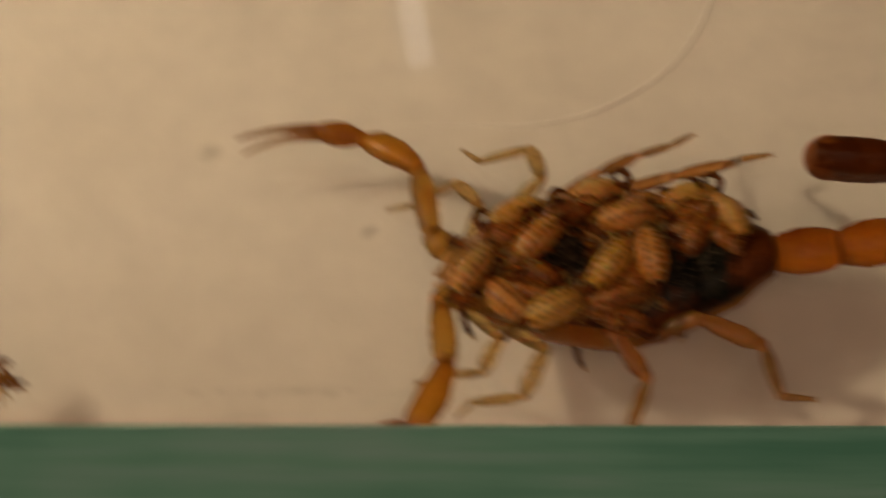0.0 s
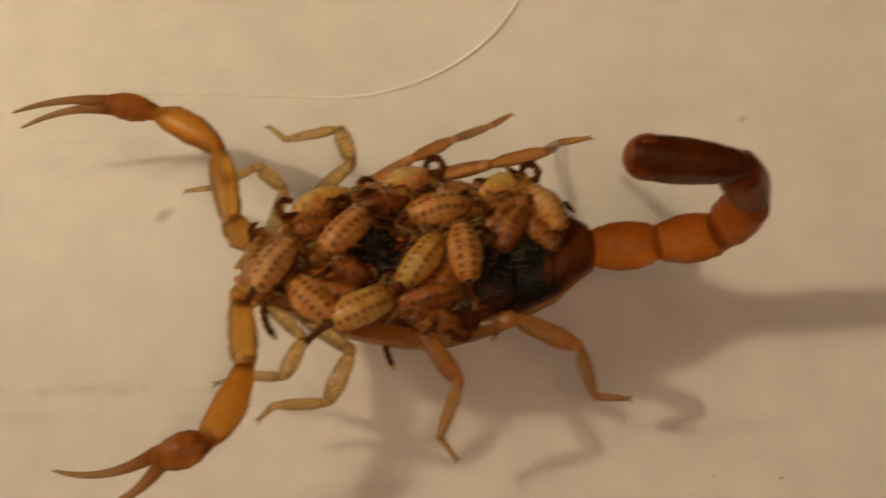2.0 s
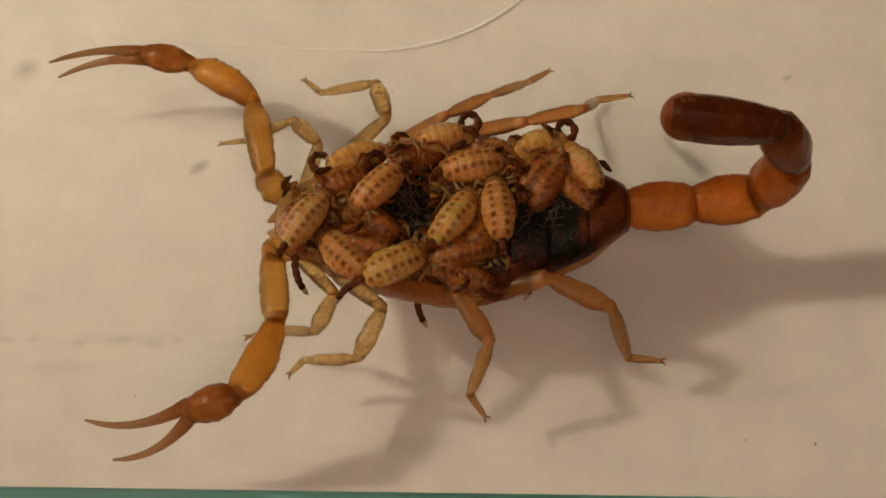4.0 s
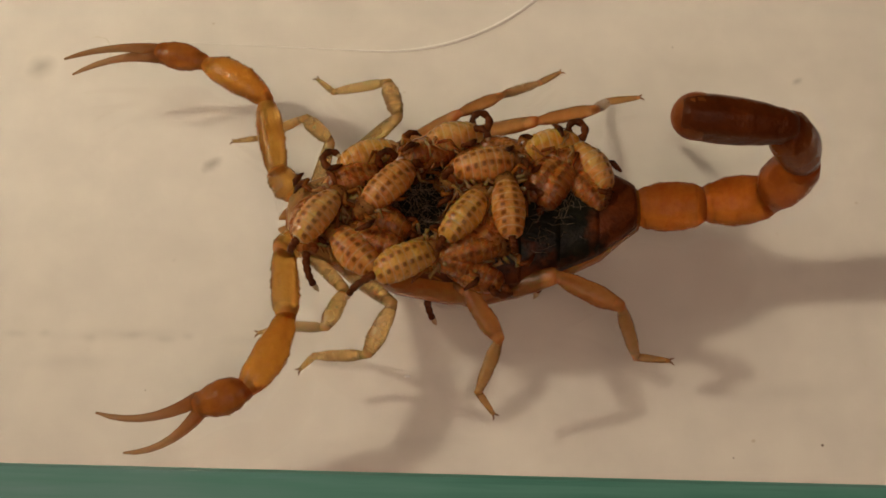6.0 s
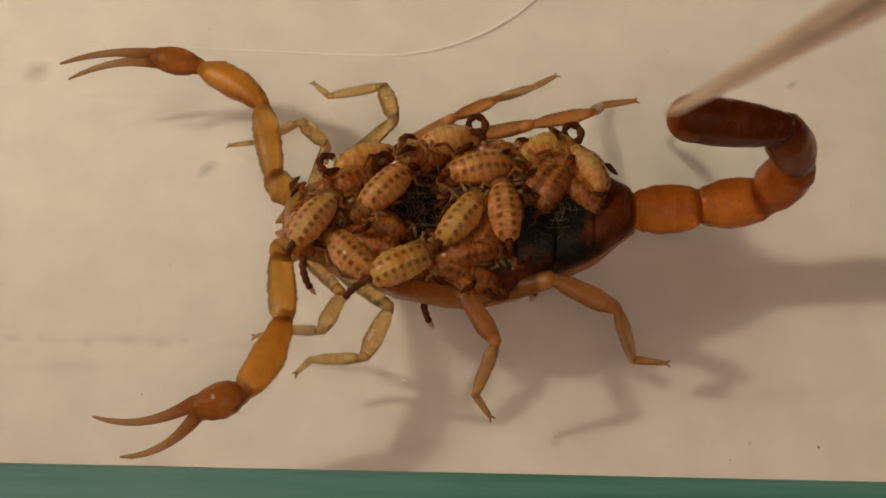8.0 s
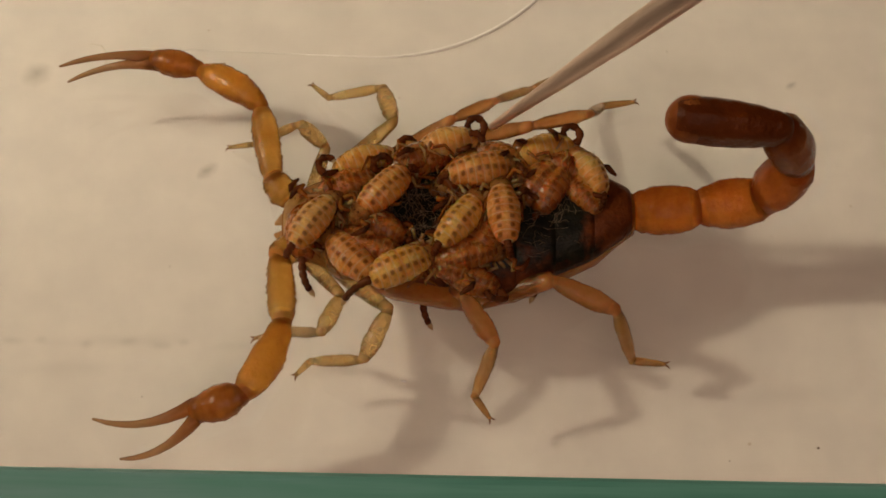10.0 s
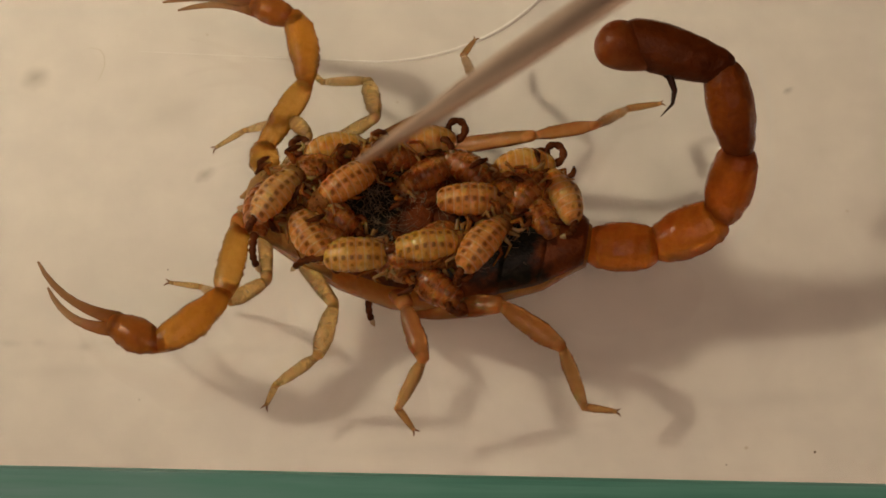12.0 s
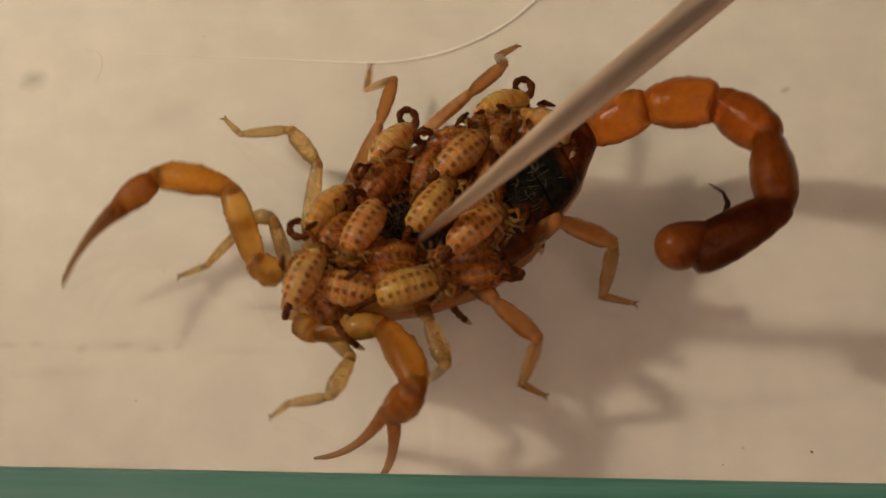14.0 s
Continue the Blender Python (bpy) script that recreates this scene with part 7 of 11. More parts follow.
    walk(limbs["l31"], [k(0, -0.18, 6.09, 5.24, 0, 2, 120.3), k(10.7, -0.18, 6.09, 5.24, 0, 2, 120.3), k(10.8, -0.18, 6.84, 5.25, 0.2, 6.3, 139.2), k(10.9, -0.25, 7.87, 5.25, 2, 11.8, 165.6), k(11, -0.36, 6.94, 5.28, -0.4, 4.1, 129.9), k(11.08, -0.43, 6.71, 5.29, 0, 1.2, 117.3), k(11.2, -0.43, 6.71, 5.29, 0, 1.2, 117.3), k(11.4, -0.43, 6.71, 5.29, 0, 1.2, 117.3), k(11.8, -0.43, 6.71, 5.29, 0, 1.2, 117.3), k(12.5, -0.4, 6.87, 5.37, 0, 4.7, 119.6), k(12.6, -0.43, 6.98, 5.44, 0, 6.6, 118.7), k(12.6333, -0.47, 7.1, 5.51, 0, 8.7, 117.6), k(12.6667, -0.5, 7.22, 5.59, 0, 10.9, 116.5), k(12.7, -0.53, 7.35, 5.66, 0, 13, 115.5), k(12.7333, -0.56, 7.49, 5.73, 0, 15.1, 114.4), k(12.7667, -0.59, 7.63, 5.8, 0, 17.3, 113.3), k(12.8, -0.61, 7.77, 5.87, 0, 19.4, 112.2), k(13, 0.42, 8.46, 5.45, 0, 13.2, 96.6), k(13.1, 0.42, 8.44, 5.47, 0, 13.4, 96.5), k(13.2, 0.42, 8.34, 5.53, 0, 14, 96.2), k(13.3, 0.43, 8.21, 5.64, 0, 15, 95.8), k(13.4, 0.43, 8.14, 5.79, 0, 16.5, 95.2), k(13.5, 0.42, 8.15, 5.88, 0, 17.3, 94.8), k(13.75, 0.71, 7.9, 5.84, 0, 11.2, 100.4), k(13.8, 0.77, 7.86, 5.83, 0, 9.9, 101.5), k(13.87, 0.84, 7.82, 5.81, 0, 8.1, 103), k(13.93, 0.9, 7.79, 5.8, 0, 6.5, 104.2), k(14, 0.96, 7.76, 5.78, 0, 4.7, 105.6)])
    walk(limbs["l32"], [k(0, -2.52, 9.83, 5.29, 0, 54.3, 60.7), k(10.7, -2.52, 9.83, 5.29, 0, 54.3, 60.7), k(10.8, -3.6, 9.62, 4.97, 0.7, 59.4, 84.4), k(10.9, -4.5, 8.83, 4.55, 6.2, 64.5, 124.4), k(11, -3.29, 10.24, 5.16, -0.8, 56.8, 74.5), k(11.08, -2.54, 10.55, 5.39, 0, 54.1, 60.3), k(11.2, -2.54, 10.55, 5.39, 0, 54.1, 60.3), k(11.4, -2.54, 10.55, 5.39, 0, 54.1, 60.3), k(11.8, -2.54, 10.55, 5.39, 0, 54.1, 60.3), k(12.5, -2.67, 10.63, 5.2, 0, 53.9, 59.3), k(12.6, -2.64, 10.74, 5.12, 0, 52.6, 58.8), k(12.6333, -2.59, 10.87, 5.03, 0, 51.1, 58.2), k(12.6667, -2.54, 11, 4.94, 0, 49.6, 57.7), k(12.7, -2.49, 11.14, 4.84, 0, 48.2, 57.1), k(12.7333, -2.43, 11.27, 4.75, 0, 46.7, 56.5), k(12.7667, -2.38, 11.41, 4.65, 0, 45.2, 55.9), k(12.8, -2.31, 11.54, 4.55, 0, 43.8, 55.4), k(13, -0.22, 12.74, 4.61, 0, 48.6, 37.6), k(13.1, -0.22, 12.72, 4.61, 0, 48.5, 37.2), k(13.2, -0.19, 12.6, 4.63, 0, 48.2, 35.6), k(13.3, -0.15, 12.44, 4.66, 0, 47.7, 32.8), k(13.4, -0.11, 12.36, 4.69, 0, 46.8, 28.4), k(13.5, -0.1, 12.38, 4.72, 0, 46.2, 25.7), k(13.75, -0.23, 12.14, 5.22, 0, 56.2, 25.2), k(13.8, -0.25, 12.11, 5.31, 0, 58.2, 25.4), k(13.87, -0.29, 12.07, 5.44, 0, 60.9, 25.9), k(13.93, -0.31, 12.05, 5.54, 0, 63.3, 26.6), k(14, -0.35, 12.04, 5.65, 0, 65.9, 27.8)])
    walk(limbs["l33"], [k(0, -0.9, 12.27, 1.25, 0, 30, 129.8), k(10.7, -0.9, 12.27, 1.25, 0, 30, 129.8), k(10.8, -3.13, 12.13, 0.68, -0.4, 11.7, 137.5), k(10.9, -5.53, 10.72, 0.05, -3.5, -13.1, 148.6), k(11, -2.35, 12.82, 1, -0.1, 20.3, 141.2), k(11.08, -0.88, 13.05, 1.34, 0, 32, 142.1), k(11.2, -0.88, 13.05, 1.34, 0, 32, 142.1), k(11.4, -0.88, 13.05, 1.34, 0, 32, 142.1), k(11.8, -0.88, 13.05, 1.34, 0, 32, 142.1), k(12.5, -0.96, 13.1, 1.14, 0, 25.7, 139.4), k(12.6, -0.86, 13.27, 1.14, 0, 25.6, 138.4), k(12.6333, -0.73, 13.47, 1.13, 0, 25.4, 137.4), k(12.6667, -0.61, 13.67, 1.12, 0, 25.2, 136.3), k(12.7, -0.47, 13.86, 1.12, 0, 25, 135.3), k(12.7333, -0.34, 14.05, 1.11, 0, 24.9, 134.3), k(12.7667, -0.2, 14.25, 1.1, 0, 24.7, 133.2), k(12.8, -0.05, 14.44, 1.09, 0, 24.5, 132.2), k(13, 2.6, 14.62, 0.83, 0, 16.5, 122.7), k(13.1, 2.62, 14.58, 0.84, 0, 16.8, 122.5), k(13.2, 2.72, 14.38, 0.88, 0, 18.1, 121.5), k(13.3, 2.87, 14.1, 0.95, 0, 20.2, 119.9), k(13.4, 3.08, 13.82, 1.06, 0, 23.5, 117.8), k(13.5, 3.21, 13.71, 1.12, 0, 25.5, 116.5), k(13.75, 2.47, 13.13, 1.11, 0, 25.8, 122.3), k(13.8, 2.32, 13.04, 1.11, 0, 25.8, 123.6), k(13.87, 2.09, 12.94, 1.11, 0, 25.7, 125.3), k(13.93, 1.9, 12.87, 1.1, 0, 25.6, 126.8), k(14, 1.67, 12.81, 1.09, 0, 25.3, 128.5)])
    walk(limbs["l40"], [k(0, -1.9, 5.51, 3.09, 0, -29.8, -179.4), k(10.7, -1.9, 5.51, 3.09, 0, -29.8, -179.4), k(10.8, -1.95, 5.81, 3.09, 0, -26.9, -176.1), k(10.9, -2.05, 6.07, 3.1, 0, -24.5, -173.5), k(11, -2.09, 6.14, 3.1, 0, -23.9, -172.8), k(11.08, -2.28, 5.98, 3.07, 0, -26.4, -176.5), k(11.2, -2.5, 5.8, 3.05, 0, -29, 179.4), k(11.4, -2.55, 5.76, 3.05, 0, -29.7, 178.4), k(11.8, -2.55, 5.76, 3.05, 0, -29.7, 178.4), k(12.5, -2.45, 6.12, 3.08, 0, -27.1, -179.9), k(12.6, -2.46, 6.12, 3.1, 0, -25.7, 179.2), k(12.6333, -2.48, 6.12, 3.12, 0, -24.2, 178.3), k(12.6667, -2.5, 6.12, 3.15, 0, -22.6, 177.3), k(12.7, -2.53, 6.12, 3.17, 0, -21.1, 176.4), k(12.7333, -2.55, 6.13, 3.2, 0, -19.6, 175.4), k(12.7667, -2.58, 6.14, 3.22, 0, -18.1, 174.5), k(12.8, -2.61, 6.15, 3.24, 0, -16.7, 173.6), k(13, -2.38, 6.42, 3.23, 0, -22.7, 173.1), k(13.1, -2.43, 6.34, 3.21, -0.1, -23.9, 172.3), k(13.2, -2.64, 6, 3.12, -0.6, -29.4, 168.6), k(13.3, -3.04, 5.5, 3, -0.9, -38.3, 162.4), k(13.4, -3.91, 4.97, 2.88, -1.1, -52.4, 151.6), k(13.5, -4.56, 4.76, 2.83, 0, -61.2, 143.4), k(13.75, -4.39, 4.63, 2.83, 0, -63.3, 139.2), k(13.8, -4.36, 4.6, 2.83, 0, -63.7, 138.4), k(13.87, -4.32, 4.56, 2.83, 0, -64.3, 137.3), k(13.93, -4.3, 4.53, 2.84, 0, -64.8, 136.3), k(14, -4.27, 4.5, 2.84, 0, -65.3, 135.2)])
    walk(limbs["l41"], [k(0, -6.22, 5.35, 5.78, 0, 12.1, 157.3), k(10.7, -6.22, 5.35, 5.78, 0, 12.1, 157.3), k(10.8, -6.38, 5.37, 5.52, 0, 8.1, 154.8), k(10.9, -6.58, 5.4, 5.31, 0, 4.8, 153), k(11, -6.64, 5.41, 5.26, 0, 4, 152.6), k(11.08, -6.76, 5.57, 5.46, 0, 7.8, 154.4), k(11.2, -6.9, 5.75, 5.67, 0, 11.8, 156.3), k(11.4, -6.93, 5.79, 5.72, 0, 12.8, 156.8), k(11.8, -6.93, 5.79, 5.72, 0, 12.8, 156.8), k(12.5, -6.93, 6.02, 5.54, 0, 12.5, 158.7), k(12.6, -7.01, 6.09, 5.44, 0, 11.8, 157.2), k(12.6333, -7.11, 6.17, 5.33, 0, 11.1, 155.5), k(12.6667, -7.21, 6.26, 5.23, 0, 10.4, 153.8), k(12.7, -7.31, 6.35, 5.12, 0, 9.6, 152.2), k(12.7333, -7.4, 6.45, 5.01, 0, 8.9, 150.5), k(12.7667, -7.5, 6.55, 4.9, 0, 8.2, 148.9), k(12.8, -7.59, 6.65, 4.79, 0, 7.5, 147.3), k(13, -7.16, 6.87, 5.29, 0, 0.9, 131.4), k(13.1, -7.12, 6.83, 5.37, 0, 1.9, 131.4), k(13.2, -6.93, 6.68, 5.7, 0, 6.2, 131.4), k(13.3, -6.66, 6.44, 6.24, 0, 13.3, 131.4), k(13.4, -6.47, 6.21, 7.06, -0.1, 24.2, 132.4), k(13.5, -6.44, 6.12, 7.56, 0, 30.9, 133.4), k(13.75, -6, 6.01, 7.68, 0, 32.4, 137.8), k(13.8, -5.92, 5.99, 7.7, 0, 32.6, 138.8), k(13.87, -5.82, 5.96, 7.72, 0, 32.9, 140.1), k(13.93, -5.74, 5.94, 7.74, 0, 33.1, 141.2), k(14, -5.65, 5.91, 7.76, 0, 33.2, 142.6)])
    walk(limbs["l42"], [k(0, -11.02, 7.28, 4.87, 0, 58.3, 124.9), k(10.7, -11.02, 7.28, 4.87, 0, 58.3, 124.9), k(10.8, -11.13, 7.49, 4.99, 0, 54.3, 119), k(10.9, -11.32, 7.7, 5.05, 0, 50.5, 115.9), k(11, -11.38, 7.76, 5.07, 0, 49.5, 115.3), k(11.08, -11.52, 7.75, 4.91, 0, 47.9, 121.7), k(11.2, -11.68, 7.76, 4.73, 0, 45.8, 127.9), k(11.4, -11.72, 7.76, 4.68, 0, 45.3, 129.4), k(11.8, -11.72, 7.76, 4.68, 0, 45.3, 129.4), k(12.5, -11.78, 7.82, 4.53, 0, 43.8, 128.8), k(12.6, -11.83, 8.03, 4.49, 0, 42.9, 128.4), k(12.6333, -11.89, 8.26, 4.44, 0, 42, 128), k(12.6667, -11.95, 8.5, 4.4, 0, 41, 127.5), k(12.7, -12, 8.74, 4.35, 0, 40, 127), k(12.7333, -12.05, 8.98, 4.3, 0, 39.1, 126.6), k(12.7667, -12.1, 9.23, 4.26, 0, 38.1, 126.1), k(12.8, -12.14, 9.48, 4.21, 0, 37.1, 125.6), k(13, -10.78, 10.84, 5.42, 0, 51.5, 97.4), k(13.1, -10.73, 10.79, 5.41, 0, 51.4, 95.8), k(13.2, -10.49, 10.55, 5.35, -0.1, 51.1, 88.6), k(13.3, -10.15, 10.16, 5.25, -0.2, 50.5, 77), k(13.4, -9.85, 9.67, 5.07, -0.2, 49, 59.3), k(13.5, -9.77, 9.39, 4.95, 0, 47.7, 48.8), k(13.75, -9.5, 8.96, 5.01, 0, 55.6, 46.6), k(13.8, -9.46, 8.88, 5.02, 0, 57.2, 46.3), k(13.87, -9.41, 8.78, 5.02, 0, 59.4, 46), k(13.93, -9.38, 8.69, 5.02, 0, 61.3, 45.9), k(14, -9.35, 8.59, 5.02, 0, 63.5, 45.9)])
    walk(limbs["l43"], [k(0, -12.37, 9.57, 0.29, 0, 1, 173.1), k(10.7, -12.37, 9.57, 0.29, 0, 1, 173.1), k(10.8, -12.38, 10.24, 0.67, 0, 10.1, -179.5), k(10.9, -12.57, 10.81, 0.98, 0, 17.4, -173.5), k(11, -12.64, 10.96, 1.05, 0, 19.2, -172), k(11.08, -13.18, 10.86, 0.98, 0, 17.5, -172.5), k(11.2, -13.76, 10.76, 0.92, 0, 15.7, -173.1), k(11.4, -13.9, 10.73, 0.9, 0, 15.2, -173.2), k(11.8, -13.9, 10.73, 0.9, 0, 15.2, -173.2), k(12.5, -13.99, 10.88, 0.84, 0, 13.9, -174.7), k(12.6, -14.06, 11.15, 0.87, 0, 14.4, -175), k(12.6333, -14.14, 11.45, 0.89, 0, 15, -175.4), k(12.6667, -14.2, 11.75, 0.92, 0, 15.6, -175.8), k(12.7, -14.27, 12.06, 0.94, 0, 16.2, -176.2), k(12.7333, -14.32, 12.37, 0.96, 0, 16.8, -176.6), k(12.7667, -14.38, 12.68, 0.99, 0, 17.3, -177), k(12.8, -14.42, 13, 1.01, 0, 17.9, -177.4), k(13, -10.96, 14.01, 1.38, 0, 28.7, 151.3), k(13.1, -10.82, 13.95, 1.37, 0, 28.4, 150.7), k(13.2, -10.17, 13.68, 1.32, -0.1, 27, 148), k(13.3, -9.17, 13.24, 1.25, -0.1, 24.8, 143.7), k(13.4, -7.89, 12.45, 1.12, -0.1, 21.4, 136.9), k(13.5, -7.21, 11.93, 1.05, 0, 19.4, 132.7), k(13.75, -7.21, 10.94, 0.63, 0, 9.2, 132.8), k(13.8, -7.24, 10.75, 0.54, 0, 7.1, 132.8), k(13.87, -7.3, 10.51, 0.42, 0, 4.1, 132.7), k(13.93, -7.37, 10.31, 0.31, 0, 1.6, 132.7), k(14, -7.46, 10.09, 0.19, 0, -1.4, 132.7)])
    walk(limbs["tail0"], [k(0, -12.4, -0.17, 4.9, 0.1, -7.4, 179.1), k(10.7, -12.4, -0.17, 4.9, 0.1, -7.3, 179.9), k(10.8, -12.57, -0.17, 4.69, 0.4, 7.6, -168.7), k(10.9, -12.68, -0.18, 4.61, 0.7, 8.9, -166.5), k(11, -12.84, -0.21, 4.48, 1.2, 10.9, -163.1), k(11.08, -12.64, -0.08, 4.62, 0.6, 5.7, -166.4), k(11.2, -12.46, 0.05, 4.76, 0.2, -0.1, -170), k(11.4, -12.42, 0.08, 4.79, 0.1, -1.5, -170.9), k(11.8, -12.42, 0.08, 4.79, 0.1, -1.5, -170.9), k(12.5, -12.44, 0.06, 4.77, 0.2, -5.1, -172.1), k(12.6, -12.42, 0.08, 4.83, 0.1, -1.6, -171.7), k(12.6333, -12.4, 0.11, 4.91, 0.1, 2.4, -171.3), k(12.6667, -12.4, 0.13, 4.98, 0.1, 6.5, -170.8), k(12.7, -12.41, 0.15, 5.06, 0.2, 10.5, -170.3), k(12.7333, -12.43, 0.03, 4.9, -0.3, 6.9, -173.2), k(12.7667, -12.46, -0.09, 4.74, -0.7, 3.3, -176), k(12.8, -12.51, -0.21, 4.59, -0.8, -0.2, -178.8), k(13, -12.64, -0.16, 4.56, -0.8, -6.3, 173.5), k(13.1, -12.63, -0.18, 4.56, -0.8, -6.2, 173.1), k(13.2, -12.6, -0.26, 4.56, -0.5, -5.9, 171.2), k(13.3, -12.6, -0.39, 4.56, -0.2, -5.4, 168.1), k(13.4, -12.81, -0.57, 4.57, 0.2, -4.6, 163.2), k(13.5, -13.02, -0.67, 4.57, 0.5, -4.1, 160.1), k(13.75, -12.93, -0.43, 4.54, 1.6, -17, 158.9), k(13.8, -12.92, -0.38, 4.54, 1.9, -19.6, 158.6), k(13.87, -12.93, -0.31, 4.53, 2.4, -23.4, 158.2), k(13.93, -12.94, -0.25, 4.53, 3, -26.7, 157.8), k(14, -12.96, -0.17, 4.52, 3.6, -30, 157.8)])
    walk(limbs["tail1"], [k(0, -17, -0.08, 5.5, -0.5, -0.9, -173.6), k(10.7, -17.02, -0.14, 5.5, -0.4, -0.9, -173), k(10.8, -17.31, -1.05, 4, 1.8, -1.1, -154.7), k(10.9, -17.37, -1.28, 3.86, 1.9, -4.3, -149.1), k(11, -17.54, -1.57, 3.49, 1.2, -9.1, -140.7), k(11.08, -17.34, -1.11, 4.05, 1.9, -13.8, -145.3), k(11.2, -17.16, -0.67, 4.65, 3.2, -19.1, -150.8), k(11.4, -17.11, -0.56, 4.8, 3.6, -20.4, -152.2), k(11.8, -17.11, -0.56, 4.8, 3.6, -20.4, -152.2), k(12.5, -17.17, -0.47, 5.13, 2.7, -16.6, -149.7), k(12.6, -17.02, -0.49, 4.81, 5.3, -21, -158.7), k(12.6333, -16.92, -0.58, 4.47, 9.2, -25.7, -170), k(12.6667, -16.93, -0.69, 4.18, 14.4, -29.6, 177.8), k(12.7, -17.02, -0.76, 3.94, 20.2, -32.2, 165.7), k(12.7333, -16.95, -0.73, 4.13, 23.7, -18.9, 159.8), k(12.7667, -17.04, -0.66, 4.41, 25.8, -4.6, 154.5), k(12.8, -17.3, -0.48, 4.66, 26.5, 8.7, 149.6), k(13, -17.4, 0.17, 5.11, 23.6, 0.5, 132.6), k(13.1, -17.38, 0.19, 5.1, 23.6, 0.4, 132.9), k(13.2, -17.31, 0.26, 5.07, 23.6, -0.2, 134.3), k(13.3, -17.23, 0.4, 5.03, 23.6, -1, 136.5), k(13.4, -17.37, 0.69, 4.96, 23.4, -2.2, 139.9), k(13.5, -17.57, 0.89, 4.92, 23.3, -2.9, 141.9), k(13.75, -17.14, 1.07, 5.9, 23.5, -10.5, 141.1), k(13.8, -17.08, 1.11, 6.09, 23.6, -12.2, 141), k(13.87, -16.98, 1.17, 6.38, 23.6, -14.3, 140.8), k(13.93, -16.91, 1.22, 6.62, 23.6, -16.3, 140.7), k(14, -16.86, 1.26, 6.88, 23.7, -18.5, 140.7)])
    walk(limbs["tail2"], [k(0, -21.96, -0.63, 5.2, 1.4, -72.5, -172.5), k(10.7, -21.99, -0.74, 5.2, 1.5, -72.6, -172.5), k(10.8, -22.1, -2.94, 3.58, -54, -46, -113.4), k(10.9, -22.05, -4.11, 3.86, -60.1, -33.9, -104.4), k(11, -21.83, -4.96, 4.33, -64.2, -16.4, -95), k(11.08, -21.72, -3.83, 5.14, -65.3, -33.6, -94.8), k(11.2, -21.64, -2.97, 6.16, -67, -53.7, -94.9), k(11.4, -21.62, -2.76, 6.41, -67.5, -58.7, -94.7), k(11.8, -21.62, -2.76, 6.41, -67.5, -58.7, -94.7), k(12.5, -21.67, -2.93, 6.39, -67.8, -58.5, -94.3), k(12.6, -21.58, -2.1, 6.19, -51.6, -67.9, -112.1), k(12.6333, -21.44, -1.34, 6.12, -8.2, -73.9, -157.5), k(12.6667, -21.35, -0.6, 6.25, 35.5, -67.7, 156.8), k(12.7, -21.33, 0.24, 6.54, 52.8, -57, 137.7), k(12.7333, -21.41, 0.61, 5.42, 64.9, -42.4, 121.8), k(12.7667, -21.61, 1.1, 4.58, 70.6, -24.7, 111), k(12.8, -21.88, 1.92, 3.78, 72.5, -8.5, 103.6), k(13, -21.1, 3.99, 5.13, 71.2, 16.8, 93.1), k(13.1, -21.1, 3.97, 5.13, 71.3, 16.6, 93.7), k(13.2, -21.08, 3.91, 5.16, 71.9, 15.9, 96.1), k(13.3, -21.12, 3.84, 5.2, 72.8, 14.7, 100.1), k(13.4, -21.5, 3.97, 5.23, 74, 12.2, 106), k(13.5, -21.87, 4.14, 5.24, 74.5, 10.4, 109.5), k(13.75, -21.23, 4.08, 6.87, 75, -0.5, 103.7), k(13.8, -21.12, 4.09, 7.19, 75, -2.8, 102.7), k(13.87, -20.99, 4.11, 7.65, 75.1, -6.2, 101.1), k(13.93, -20.87, 4.14, 8.05, 75.3, -9.2, 99.8), k(14, -20.78, 4.18, 8.48, 75.6, -12.9, 98.1)])
